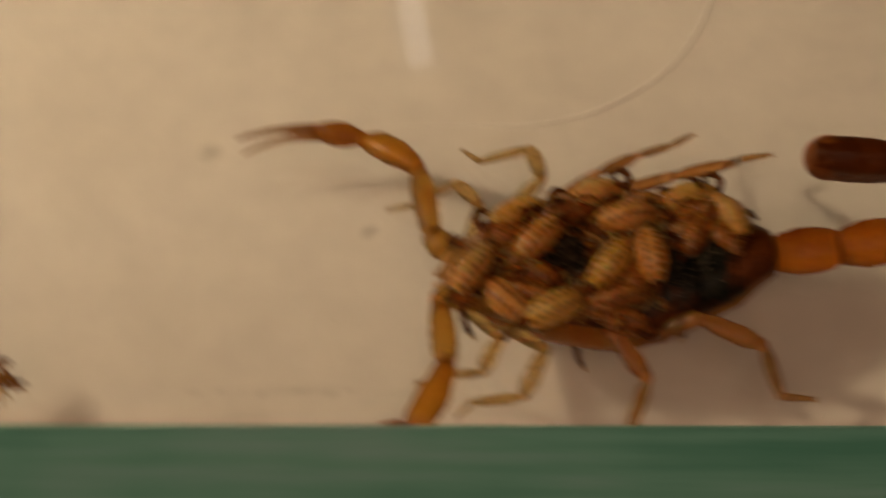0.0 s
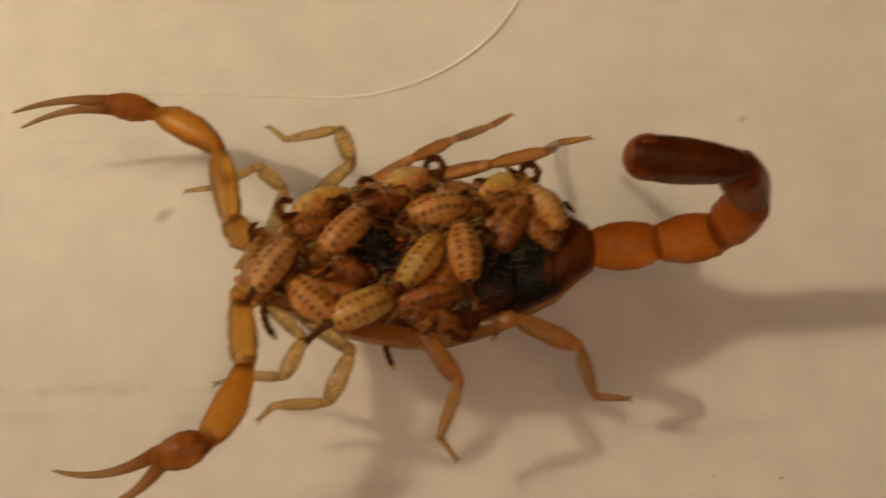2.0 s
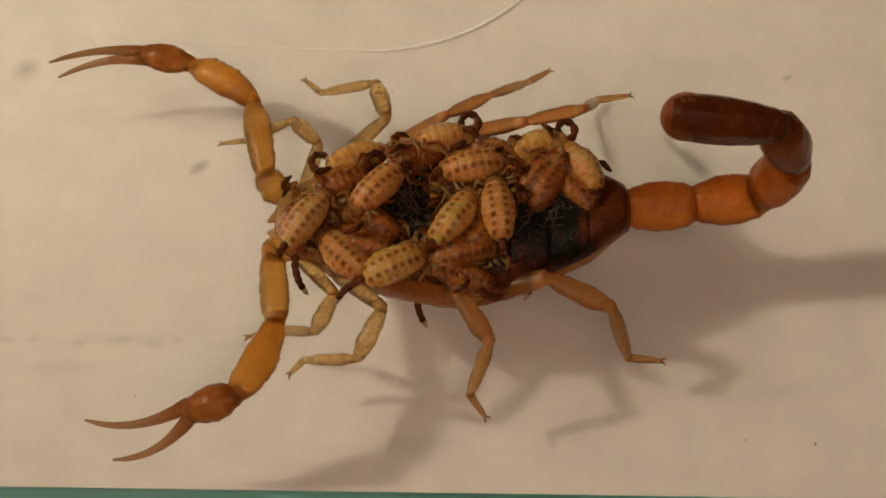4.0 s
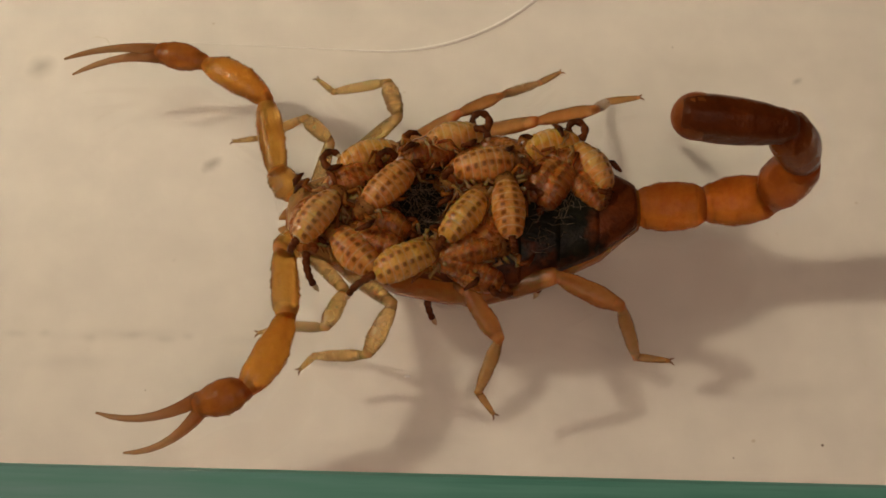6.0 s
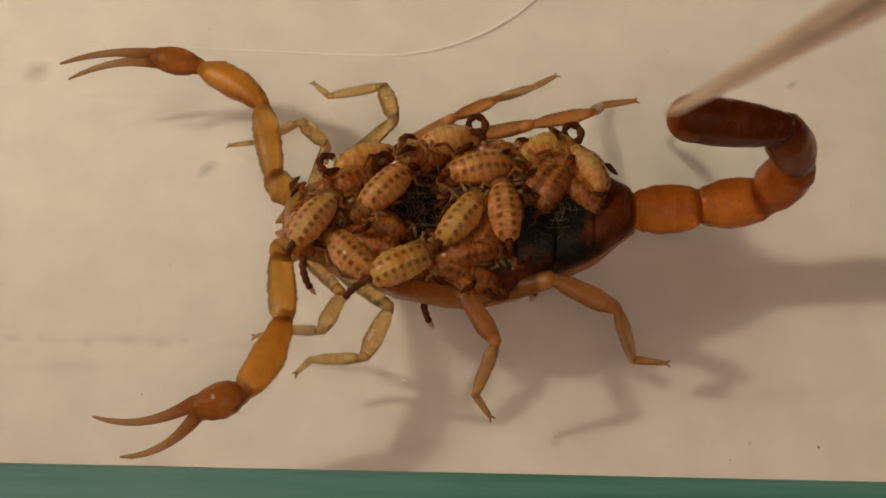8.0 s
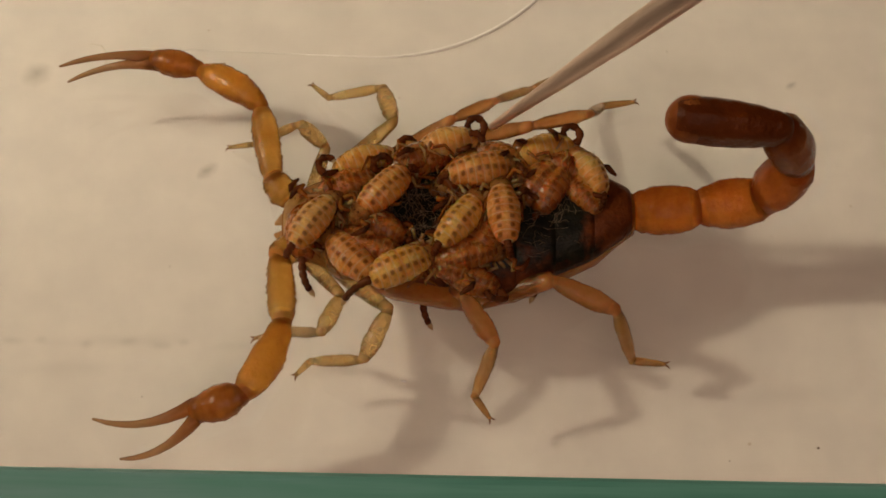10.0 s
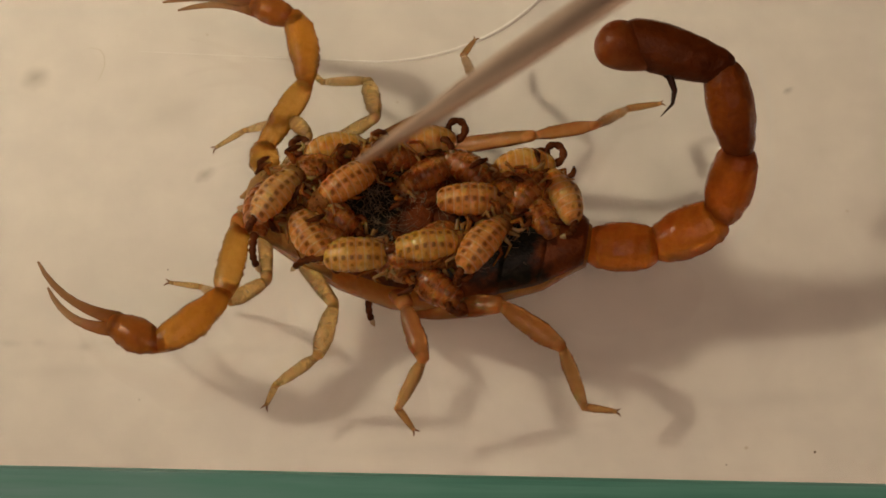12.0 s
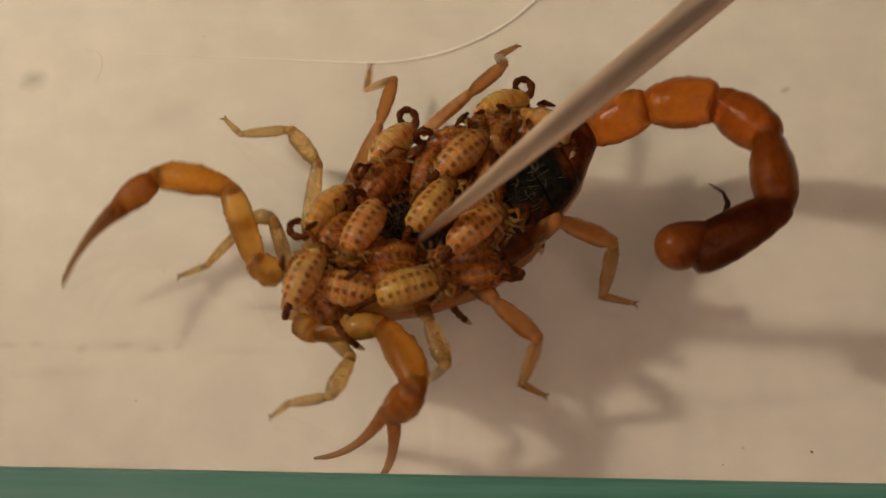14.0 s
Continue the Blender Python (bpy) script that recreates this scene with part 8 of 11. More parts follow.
    walk(limbs["tail3"], [k(0, -23.77, -0.87, 10.1, -3.6, -64.1, 10.3), k(10.7, -23.8, -0.99, 10.1, -3.2, -64.1, 9.8), k(10.8, -24.04, -5.69, 6.67, 50.1, -42.1, -51.4), k(10.9, -23.39, -8.36, 6.7, 55.9, -28, -60), k(11, -22.41, -10.34, 5.95, 59.2, -8.3, -67.9), k(11.08, -22.27, -8.13, 8.09, 59.1, -22.1, -65.2), k(11.2, -22.04, -6, 10.43, 58.1, -37.3, -61.5), k(11.4, -21.98, -5.47, 11.02, 57.6, -41.1, -60.4), k(11.8, -21.98, -5.47, 11.02, 57.6, -41.1, -60.4), k(12.5, -22.01, -5.65, 10.99, 57.9, -40.4, -60.9), k(12.6, -22.61, -3.66, 10.67, 51.8, -52.8, -52.1), k(12.6333, -23.11, -1.75, 10.44, 30.6, -67, -27.4), k(12.6667, -23.44, 0.1, 10.55, -20.1, -71.1, 26.6), k(12.7, -23.68, 2.17, 10.95, -51.7, -62.5, 60.9), k(12.7333, -24.06, 3.05, 8.31, -54.1, -34.2, 59.5), k(12.7667, -24.06, 4.56, 7.06, -62.5, 10, 58.2), k(12.8, -23.36, 7.09, 4.85, -66.1, 38.7, 57.2), k(13, -21.6, 9.25, 3.5, -70.4, 7, 50.9), k(13.1, -21.65, 9.22, 3.53, -70.3, 7.5, 51.3), k(13.2, -21.89, 9.07, 3.65, -70, 9.8, 53.1), k(13.3, -22.31, 8.9, 3.85, -69.3, 13.3, 55.9), k(13.4, -23.21, 9.04, 4.13, -67.8, 18.4, 60.7), k(13.5, -23.88, 9.3, 4.29, -66.6, 21.2, 63.8), k(13.75, -22.71, 9.11, 6.99, -67.6, 7.4, 60.5), k(13.8, -22.49, 9.07, 7.52, -67.7, 4.6, 59.8), k(13.87, -22.18, 9.03, 8.27, -67.6, 0.6, 58.8), k(13.93, -21.93, 9, 8.91, -67.7, -2.8, 58), k(14, -21.65, 8.96, 9.65, -67.5, -6.6, 57)])
    walk(limbs["tail4"], [k(0, -21.73, -0.37, 15.9, -109.2, -3.9, -5.6), k(10.7, -21.76, -0.49, 15.9, -109.3, -3.9, -5.2), k(10.8, -22.1, -8.89, 10.58, -87.3, 4.5, -11.1), k(10.9, -21.25, -12.97, 9.88, -80.7, 9.5, -15.2), k(11, -20.63, -16.11, 7.13, -72.4, 17.4, -20.5), k(11.08, -20.51, -13.35, 10.56, -52.9, 5.3, -12.7), k(11.2, -20.34, -10.41, 14.22, -23.5, -7.4, -3.7), k(11.4, -20.3, -9.68, 15.14, -16.4, -11.2, -2.5), k(11.8, -20.3, -9.68, 15.14, -16.4, -11.2, -2.5), k(12.5, -20.35, -9.96, 15.03, -14.1, -12.5, 0.2), k(12.6, -21.04, -6.64, 15.28, -42.7, -19.4, 4.7), k(12.6333, -21.71, -2.94, 15.56, -78.1, -27.4, 10.6), k(12.6667, -22.27, 0.79, 15.85, -115.6, -35.1, 17.6), k(12.7, -22.74, 4.53, 16.16, -147.8, -41.9, 25.6), k(12.7333, -22.31, 6.79, 10.92, -159.2, -39.3, 16.1), k(12.7667, -21.82, 9.06, 5.67, -172.1, -36, 7.3), k(12.8, -21.28, 11.31, 0.44, 174.5, -32.3, -0.8), k(13, -18.29, 14.13, 2.65, 164.8, -4.7, 8.1), k(13.1, -18.39, 14.11, 2.63, 164.1, -4.6, 7.7), k(13.2, -18.82, 14.04, 2.51, 161.1, -4.4, 6), k(13.3, -19.58, 14, 2.33, 156.2, -4.2, 3.3), k(13.4, -20.98, 14.38, 2.05, 149.1, -3.8, -1), k(13.5, -21.94, 14.82, 1.88, 144.9, -3.7, -3.7), k(13.75, -20.31, 14.74, 6.29, 167.2, 3.3, -4.3), k(13.8, -20, 14.71, 7.17, 172.3, 4.8, -4.4), k(13.87, -19.56, 14.65, 8.41, 179.4, 6.6, -4.5), k(13.93, -19.2, 14.6, 9.47, -174.6, 8.1, -4.7), k(14, -18.81, 14.52, 10.68, -168.2, 10.2, -4.9)])
    walk(limbs["tail5"], [k(0, -15.02, -1, 16.43, 131.9, 53, -146.5), k(10.7, -15.05, -1.08, 16.43, 131, 53.7, -147.7), k(10.8, -14.29, -10.43, 10.15, 86.7, 37.7, 166.6), k(10.9, -13.47, -15.1, 8.62, 79.2, 30.7, 157.8), k(11, -13.14, -18.91, 4.66, 72.2, 19.5, 148), k(11.08, -12.65, -14.76, 9.35, 52.8, 6.3, 158.6), k(11.2, -12.25, -10.44, 15.07, 21.2, 12.7, 163.4), k(11.4, -12.24, -9.47, 16.56, 13.4, 14.7, 164), k(11.8, -12.24, -9.47, 16.56, 13.4, 14.7, 164), k(12.5, -12.35, -9.37, 16.66, 10.6, 15.6, 165.8), k(12.6, -13.33, -5.6, 17.6, 39.3, 23.8, 172.7), k(12.6333, -14.42, -1.48, 18.77, 75.6, 32.7, -176.6), k(12.6667, -15.58, 2.63, 20.08, 115.6, 39.8, -163.1), k(12.7, -16.84, 6.79, 21.38, 151.3, 44.1, -149.3), k(12.7333, -16.02, 8.12, 16.16, 158, 38.3, -156.7), k(12.7667, -15.16, 8.97, 10.71, 164, 33.1, -167.8), k(12.8, -14.61, 9.89, 5.42, 168.7, 28, 178), k(13, -9.99, 14.1, 4.18, 179, 0.7, -173.7), k(13.1, -10.24, 14.3, 4.14, 179.3, 0.7, -165.4), k(13.2, -11.25, 14.46, 4.02, -179.7, 0.6, -166.3), k(13.3, -12.03, 13.96, 3.83, -178, 0.4, -174.4), k(13.4, -12.67, 13.45, 3.53, -175.6, 0.5, 173.8), k(13.5, -14.03, 13.01, 3.35, -174.1, 0.4, 172.8), k(13.75, -12.2, 13.11, 6.53, 179, -3, 177.8), k(13.8, -11.87, 13.11, 7.17, 176.8, -3.4, 178.5), k(13.87, -11.41, 13.08, 8.15, 173.9, -3.6, 179.4), k(13.93, -11.04, 13.04, 9, 171.5, -3.5, 179.8), k(14, -10.65, 12.96, 9.95, 169.2, -3.8, -179.9)])
    walk(brood[0], [k(0, -9.09, -1.38, 8, 0, 0, 54.2), k(10.7, -9.09, -1.38, 8, 0, 0, 54.2), k(10.8, -9.98, -0.48, 8, 0, 0, 50.5), k(10.9, -10.62, 0.26, 8, 0, 0, 47.9), k(11, -10.73, 0.48, 8, 0, 0, 48.4), k(11.08, -11.12, 0.67, 8, 0, 0, 51), k(11.2, -11.57, 0.85, 8, 0, 0, 53.1), k(11.4, -11.68, 0.9, 8, 0, 0, 53.6), k(11.8, -11.68, 0.9, 8, 0, 0, 53.6), k(12.5, -11.83, 1.16, 8, 0, 0, 53.6), k(12.6, -11.8, 1.21, 8, 0, 0, 54.2), k(12.6333, -11.77, 1.27, 8, 0, 0, 54.9), k(12.6667, -11.73, 1.32, 8, 0, 0, 55.6), k(12.7, -11.7, 1.38, 8, 0, 0, 56.2), k(12.7333, -11.66, 1.44, 8, 0, 0, 56.9), k(12.7667, -11.62, 1.49, 8, 0, 0, 57.6), k(12.8, -11.58, 1.55, 8, 0, 0, 58.3), k(13, -10.23, 1.13, 8, 0, 0, 58.5), k(13.1, -10.27, 1.02, 8, 0, 0, 58.8), k(13.2, -10.47, 0.51, 8, 0, 0, 60.2), k(13.3, -10.77, -0.31, 8, 0, 0, 62.5), k(13.4, -11.1, -1.6, 8, 0, 0, 66.1), k(13.5, -11.26, -2.41, 8, 0, 0, 68.2), k(13.75, -10.17, -3.88, 8, 0, 0, 67), k(13.8, -9.94, -4.17, 8, 0, 0, 66.7), k(13.87, -9.61, -4.59, 8, 0, 0, 66.4), k(13.93, -9.33, -4.95, 8, 0, 0, 66.1), k(14, -8.99, -5.37, 8, 0, 0, 65.8)])
    walk(brood[1], [k(0, -4.15, 0.73, 8.3, 8, 0, -134.3), k(10.7, -4.15, 0.73, 8.3, 8, 0, -134.3), k(10.8, -4.9, 1.12, 8.3, 8, 0, -139.4), k(10.9, -5.46, 1.42, 8.3, 8, 0, -143.4), k(11, -5.57, 1.47, 8.3, 8, 0, -144.4), k(11.08, -6, 1.51, 8.3, 8, 0, -144.6), k(11.2, -6.48, 1.56, 8.3, 8, 0, -144.8), k(11.4, -6.6, 1.57, 8.3, 8, 0, -144.8), k(11.8, -6.6, 1.57, 8.3, 8, 0, -144.8), k(12.5, -6.74, 1.83, 8.3, 8, 0, -144.9), k(12.6, -6.72, 1.93, 8.3, 8, 0, -144.3), k(12.6333, -6.7, 2.05, 8.3, 8, 0, -143.6), k(12.6667, -6.67, 2.16, 8.3, 8, 0, -142.9), k(12.7, -6.65, 2.28, 8.3, 8, 0, -142.2), k(12.7333, -6.62, 2.39, 8.3, 8, 0, -141.6), k(12.7667, -6.59, 2.51, 8.3, 8, 0, -140.9), k(12.8, -6.57, 2.63, 8.3, 8, 0, -140.2), k(13, -5.28, 2.55, 8.3, 8, 0, -137.8), k(13.1, -5.34, 2.49, 8.3, 8, 0, -137.3), k(13.2, -5.61, 2.22, 8.3, 8, 0, -135.2), k(13.3, -6.04, 1.76, 8.3, 8, 0, -131.6), k(13.4, -6.62, 1.04, 8.3, 8, 0, -126.1), k(13.5, -6.96, 0.57, 8.3, 8, 0, -122.7), k(13.75, -6, -0.62, 8.3, 8, 0, -121.2), k(13.8, -5.81, -0.86, 8.3, 8, 0, -120.9), k(13.87, -5.53, -1.2, 8.3, 8, 0, -120.5), k(13.93, -5.28, -1.5, 8.3, 8, 0, -120.1), k(14, -4.99, -1.84, 8.3, 8, 0, -119.7)])
    walk(brood[2], [k(0, -5.8, 3.63, 7.2, -80, 0, 23.4), k(10.7, -5.8, 3.63, 7.2, -80, 0, 23.4), k(10.8, -6.28, 4.19, 7.2, -80, 0, 18.3), k(10.9, -6.63, 4.62, 7.2, -80, 0, 14.3), k(11, -6.68, 4.73, 7.2, -80, 0, 13.3), k(11.08, -7.11, 4.85, 7.2, -80, 0, 13.1), k(11.2, -7.58, 4.96, 7.2, -80, 0, 12.9), k(11.4, -7.7, 4.99, 7.2, -80, 0, 12.9), k(11.8, -7.7, 4.99, 7.2, -80, 0, 12.9), k(12.5, -7.84, 5.24, 7.2, -80, 0, 12.8), k(12.6, -7.85, 5.33, 7.2, -80, 0, 13.4), k(12.6333, -7.87, 5.44, 7.2, -80, 0, 14.1), k(12.6667, -7.88, 5.54, 7.2, -80, 0, 14.8), k(12.7, -7.9, 5.64, 7.2, -80, 0, 15.5), k(12.7333, -7.91, 5.74, 7.2, -80, 0, 16.1), k(12.7667, -7.92, 5.84, 7.2, -80, 0, 16.8), k(12.8, -7.93, 5.94, 7.2, -80, 0, 17.5), k(13, -6.85, 5.71, 7.2, -80, 0, 22.8), k(13.1, -6.94, 5.63, 7.2, -80, 0, 23.5), k(13.2, -7.35, 5.25, 7.2, -80, 0, 26.7), k(13.3, -7.98, 4.63, 7.2, -80, 0, 31.8), k(13.4, -8.88, 3.62, 7.2, -80, 0, 39.9), k(13.5, -9.39, 2.97, 7.2, -80, 0, 44.9), k(13.75, -8.54, 1.6, 7.2, -80, 0, 49.9), k(13.8, -8.36, 1.32, 7.2, -80, 0, 50.9), k(13.87, -8.1, 0.93, 7.2, -80, 0, 52.4), k(13.93, -7.88, 0.6, 7.2, -80, 0, 53.6), k(14, -7.61, 0.2, 7.2, -80, 0, 55)])
    walk(brood[3], [k(0, 0.22, 4.95, 7.4, 68, 0, -164.6), k(10.7, 0.22, 4.95, 7.4, 68, 0, -164.6), k(10.8, -0.13, 5.02, 7.4, 68, 0, -169.6), k(10.9, -0.38, 5.05, 7.4, 68, 0, -173.7), k(11, -0.38, 5.09, 7.4, 68, 0, -174.7), k(11.08, -0.7, 5.26, 7.4, 68, 0, -174.9), k(11.2, -1.09, 5.42, 7.4, 68, 0, -175.1), k(11.4, -1.19, 5.46, 7.4, 68, 0, -175.1), k(11.8, -1.19, 5.46, 7.4, 68, 0, -175.1), k(12.5, -1.33, 5.71, 7.4, 68, 0, -175.2), k(12.6, -1.35, 5.87, 7.4, 68, 0, -174.6), k(12.6333, -1.37, 6.05, 7.4, 68, 0, -173.9), k(12.6667, -1.39, 6.23, 7.4, 68, 0, -173.2), k(12.7, -1.42, 6.4, 7.4, 68, 0, -172.5), k(12.7333, -1.44, 6.58, 7.4, 68, 0, -171.8), k(12.7667, -1.46, 6.76, 7.4, 68, 0, -171.2), k(12.8, -1.48, 6.93, 7.4, 68, 0, -170.5), k(13, -0.51, 7.34, 7.4, 68, 0, -165.2), k(13.1, -0.63, 7.34, 7.4, 68, 0, -164.5), k(13.2, -1.15, 7.32, 7.4, 68, 0, -161.3), k(13.3, -2.01, 7.28, 7.4, 68, 0, -156.2), k(13.4, -3.32, 7.13, 7.4, 68, 0, -148.1), k(13.5, -4.14, 6.99, 7.4, 68, 0, -143.1), k(13.75, -3.68, 6.12, 7.4, 68, 0, -138), k(13.8, -3.58, 5.94, 7.4, 68, 0, -137), k(13.87, -3.44, 5.68, 7.4, 68, 0, -135.6), k(13.93, -3.32, 5.45, 7.4, 68, 0, -134.4), k(14, -3.18, 5.19, 7.4, 68, 0, -133)])
    walk(brood[4], [k(0, 2.69, 2.58, 8, 0, 0, 12.1), k(10.7, 2.69, 2.58, 8, 0, 0, 12.1), k(10.8, 2.33, 2.14, 8, 0, 0, 7.1), k(10.9, 2.06, 1.68, 8, 0, 0, 3), k(11, 2.18, 1.35, 8, 0, 0, 2), k(11.08, 2.2, 0.87, 8, 0, 0, 1.8), k(11.2, 2.09, 0.49, 8, 0, 0, 1.6), k(11.4, 2.06, 0.39, 8, 0, 0, 1.6), k(11.8, 2.06, 0.39, 8, 0, 0, 1.6), k(12.5, 1.91, 0.64, 8, 0, 0, 1.6), k(12.6, 1.95, 0.83, 8, 0, 0, 2.2), k(12.6333, 1.98, 1.05, 8, 0, 0, 2.8), k(12.6667, 2.02, 1.27, 8, 0, 0, 3.5), k(12.7, 2.05, 1.49, 8, 0, 0, 4.2), k(12.7333, 2.09, 1.71, 8, 0, 0, 4.9), k(12.7667, 2.12, 1.93, 8, 0, 0, 5.5), k(12.8, 2.16, 2.15, 8, 0, 0, 6.2), k(13, 3.51, 3.06, 8, 0, 0, 11.5), k(13.1, 3.43, 3.12, 8, 0, 0, 12.2), k(13.2, 3.1, 3.39, 8, 0, 0, 15.4), k(13.3, 2.53, 3.83, 8, 0, 0, 20.6), k(13.4, 1.59, 4.46, 8, 0, 0, 28.6), k(13.5, 0.97, 4.83, 8, 0, 0, 33.6), k(13.75, 1.48, 4.56, 8, 0, 0, 38.7), k(13.8, 1.57, 4.5, 8, 0, 0, 39.7), k(13.87, 1.71, 4.4, 8, 0, 0, 41.1), k(13.93, 1.82, 4.32, 8, 0, 0, 42.3), k(14, 1.94, 4.21, 8, 0, 0, 43.7)])
    walk(brood[5], [k(0, 7.2, 4.39, 7.3, 78, 0, -164.4), k(10.7, 7.2, 4.39, 7.3, 78, 0, -164.4), k(10.8, 6.83, 3.84, 7.3, 78, 0, -169.5), k(10.9, 6.53, 3.37, 7.3, 78, 0, -173.5), k(11, 6.55, 3.28, 7.3, 78, 0, -174.5), k(11.08, 6.33, 3.41, 7.3, 78, 0, -174.7), k(11.2, 6.02, 3.52, 7.3, 78, 0, -174.9), k(11.4, 5.94, 3.55, 7.3, 78, 0, -174.9), k(11.8, 5.94, 3.55, 7.3, 78, 0, -174.9), k(12.5, 5.8, 3.79, 7.3, 78, 0, -175), k(12.6, 5.8, 4.03, 7.3, 78, 0, -174.4), k(12.6333, 5.8, 4.29, 7.3, 78, 0, -173.7), k(12.6667, 5.79, 4.56, 7.3, 78, 0, -173), k(12.7, 5.79, 4.82, 7.3, 78, 0, -172.3), k(12.7333, 5.79, 5.08, 7.3, 78, 0, -171.7), k(12.7667, 5.78, 5.34, 7.3, 78, 0, -171), k(12.8, 5.77, 5.61, 7.3, 78, 0, -170.3), k(13, 7.02, 6.56, 7.3, 78, 0, -168.4), k(13.1, 6.92, 6.64, 7.3, 78, 0, -168), k(13.2, 6.47, 7.01, 7.3, 78, 0, -166), k(13.3, 5.71, 7.6, 7.3, 78, 0, -162.7), k(13.4, 4.46, 8.45, 7.3, 78, 0, -157.7), k(13.5, 3.66, 8.96, 7.3, 78, 0, -154.6), k(13.75, 4.19, 8.73, 7.3, 78, 0, -153.7), k(13.8, 4.3, 8.68, 7.3, 78, 0, -153.5), k(13.87, 4.44, 8.61, 7.3, 78, 0, -153.3), k(13.93, 4.56, 8.54, 7.3, 78, 0, -153), k(14, 4.7, 8.46, 7.3, 78, 0, -152.8)])
    walk(brood[6], [k(0, 10.18, 3.04, 7, 60, 0, 121.4), k(10.7, 10.18, 3.04, 7, 60, 0, 121.4), k(10.8, 9.69, 2.18, 7, 60, 0, 116.3), k(10.9, 9.27, 1.45, 7, 60, 0, 112.3), k(11, 9.26, 1.25, 7, 60, 0, 111.3), k(11.08, 9.05, 1.25, 7, 60, 0, 111.1), k(11.2, 8.74, 1.26, 7, 60, 0, 110.9), k(11.4, 8.66, 1.26, 7, 60, 0, 110.9), k(11.8, 8.66, 1.26, 7, 60, 0, 110.9), k(12.5, 8.51, 1.5, 7, 60, 0, 110.8), k(12.6, 8.54, 1.77, 7, 60, 0, 111.4), k(12.6333, 8.56, 2.06, 7, 60, 0, 112.1), k(12.6667, 8.59, 2.36, 7, 60, 0, 112.8), k(12.7, 8.61, 2.66, 7, 60, 0, 113.5), k(12.7333, 8.63, 2.95, 7, 60, 0, 114.1), k(12.7667, 8.65, 3.25, 7, 60, 0, 114.8), k(12.8, 8.67, 3.54, 7, 60, 0, 115.5), k(13, 9.9, 4.61, 7, 60, 0, 120.8), k(13.1, 9.81, 4.71, 7, 60, 0, 121.5), k(13.2, 9.39, 5.19, 7, 60, 0, 124.7), k(13.3, 8.69, 5.94, 7, 60, 0, 129.8), k(13.4, 7.53, 7.05, 7, 60, 0, 137.9), k(13.5, 6.78, 7.7, 7, 60, 0, 142.9), k(13.75, 7.3, 7.46, 7, 60, 0, 147.9), k(13.8, 7.4, 7.41, 7, 60, 0, 148.9), k(13.87, 7.54, 7.33, 7, 60, 0, 150.4), k(13.93, 7.67, 7.26, 7, 60, 0, 151.6), k(14, 7.81, 7.18, 7, 60, 0, 153)])
    walk(brood[7], [k(0, 7.85, 1.69, 7, -15, 0, 60.7), k(10.7, 7.85, 1.69, 7, -15, 0, 60.7), k(10.8, 7.25, 1.2, 7, -15, 0, 55.7), k(10.9, 6.78, 0.81, 7, -15, 0, 51.7), k(11, 6.78, 0.82, 7, -15, 0, 50.7), k(11.08, 6.59, 1.14, 7, -15, 0, 50.5), k(11.2, 6.3, 1.42, 7, -15, 0, 50.3), k(11.4, 6.23, 1.49, 7, -15, 0, 50.2), k(11.8, 6.23, 1.49, 7, -15, 0, 50.2), k(12.5, 6.09, 1.73, 7, -15, 0, 50.2), k(12.6, 6.11, 1.97, 7, -15, 0, 50.8), k(12.6333, 6.13, 2.23, 7, -15, 0, 51.5), k(12.6667, 6.15, 2.5, 7, -15, 0, 52.2), k(12.7, 6.17, 2.77, 7, -15, 0, 52.8), k(12.7333, 6.19, 3.04, 7, -15, 0, 53.5), k(12.7667, 6.21, 3.3, 7, -15, 0, 54.2), k(12.8, 6.23, 3.57, 7, -15, 0, 54.9), k(13, 6.98, 4.21, 7, -15, 0, 60.1), k(13.1, 6.86, 4.26, 7, -15, 0, 60.8), k(13.2, 6.32, 4.47, 7, -15, 0, 64), k(13.3, 5.45, 4.79, 7, -15, 0, 69.2), k(13.4, 4.1, 5.15, 7, -15, 0, 77.3), k(13.5, 3.26, 5.32, 7, -15, 0, 82.3), k(13.75, 3.57, 4.28, 7, -15, 0, 87.3), k(13.8, 3.65, 4.06, 7, -15, 0, 88.3), k(13.87, 3.76, 3.74, 7, -15, 0, 89.7), k(13.93, 3.86, 3.47, 7, -15, 0, 90.9), k(14, 3.99, 3.14, 7, -15, 0, 92.4)])
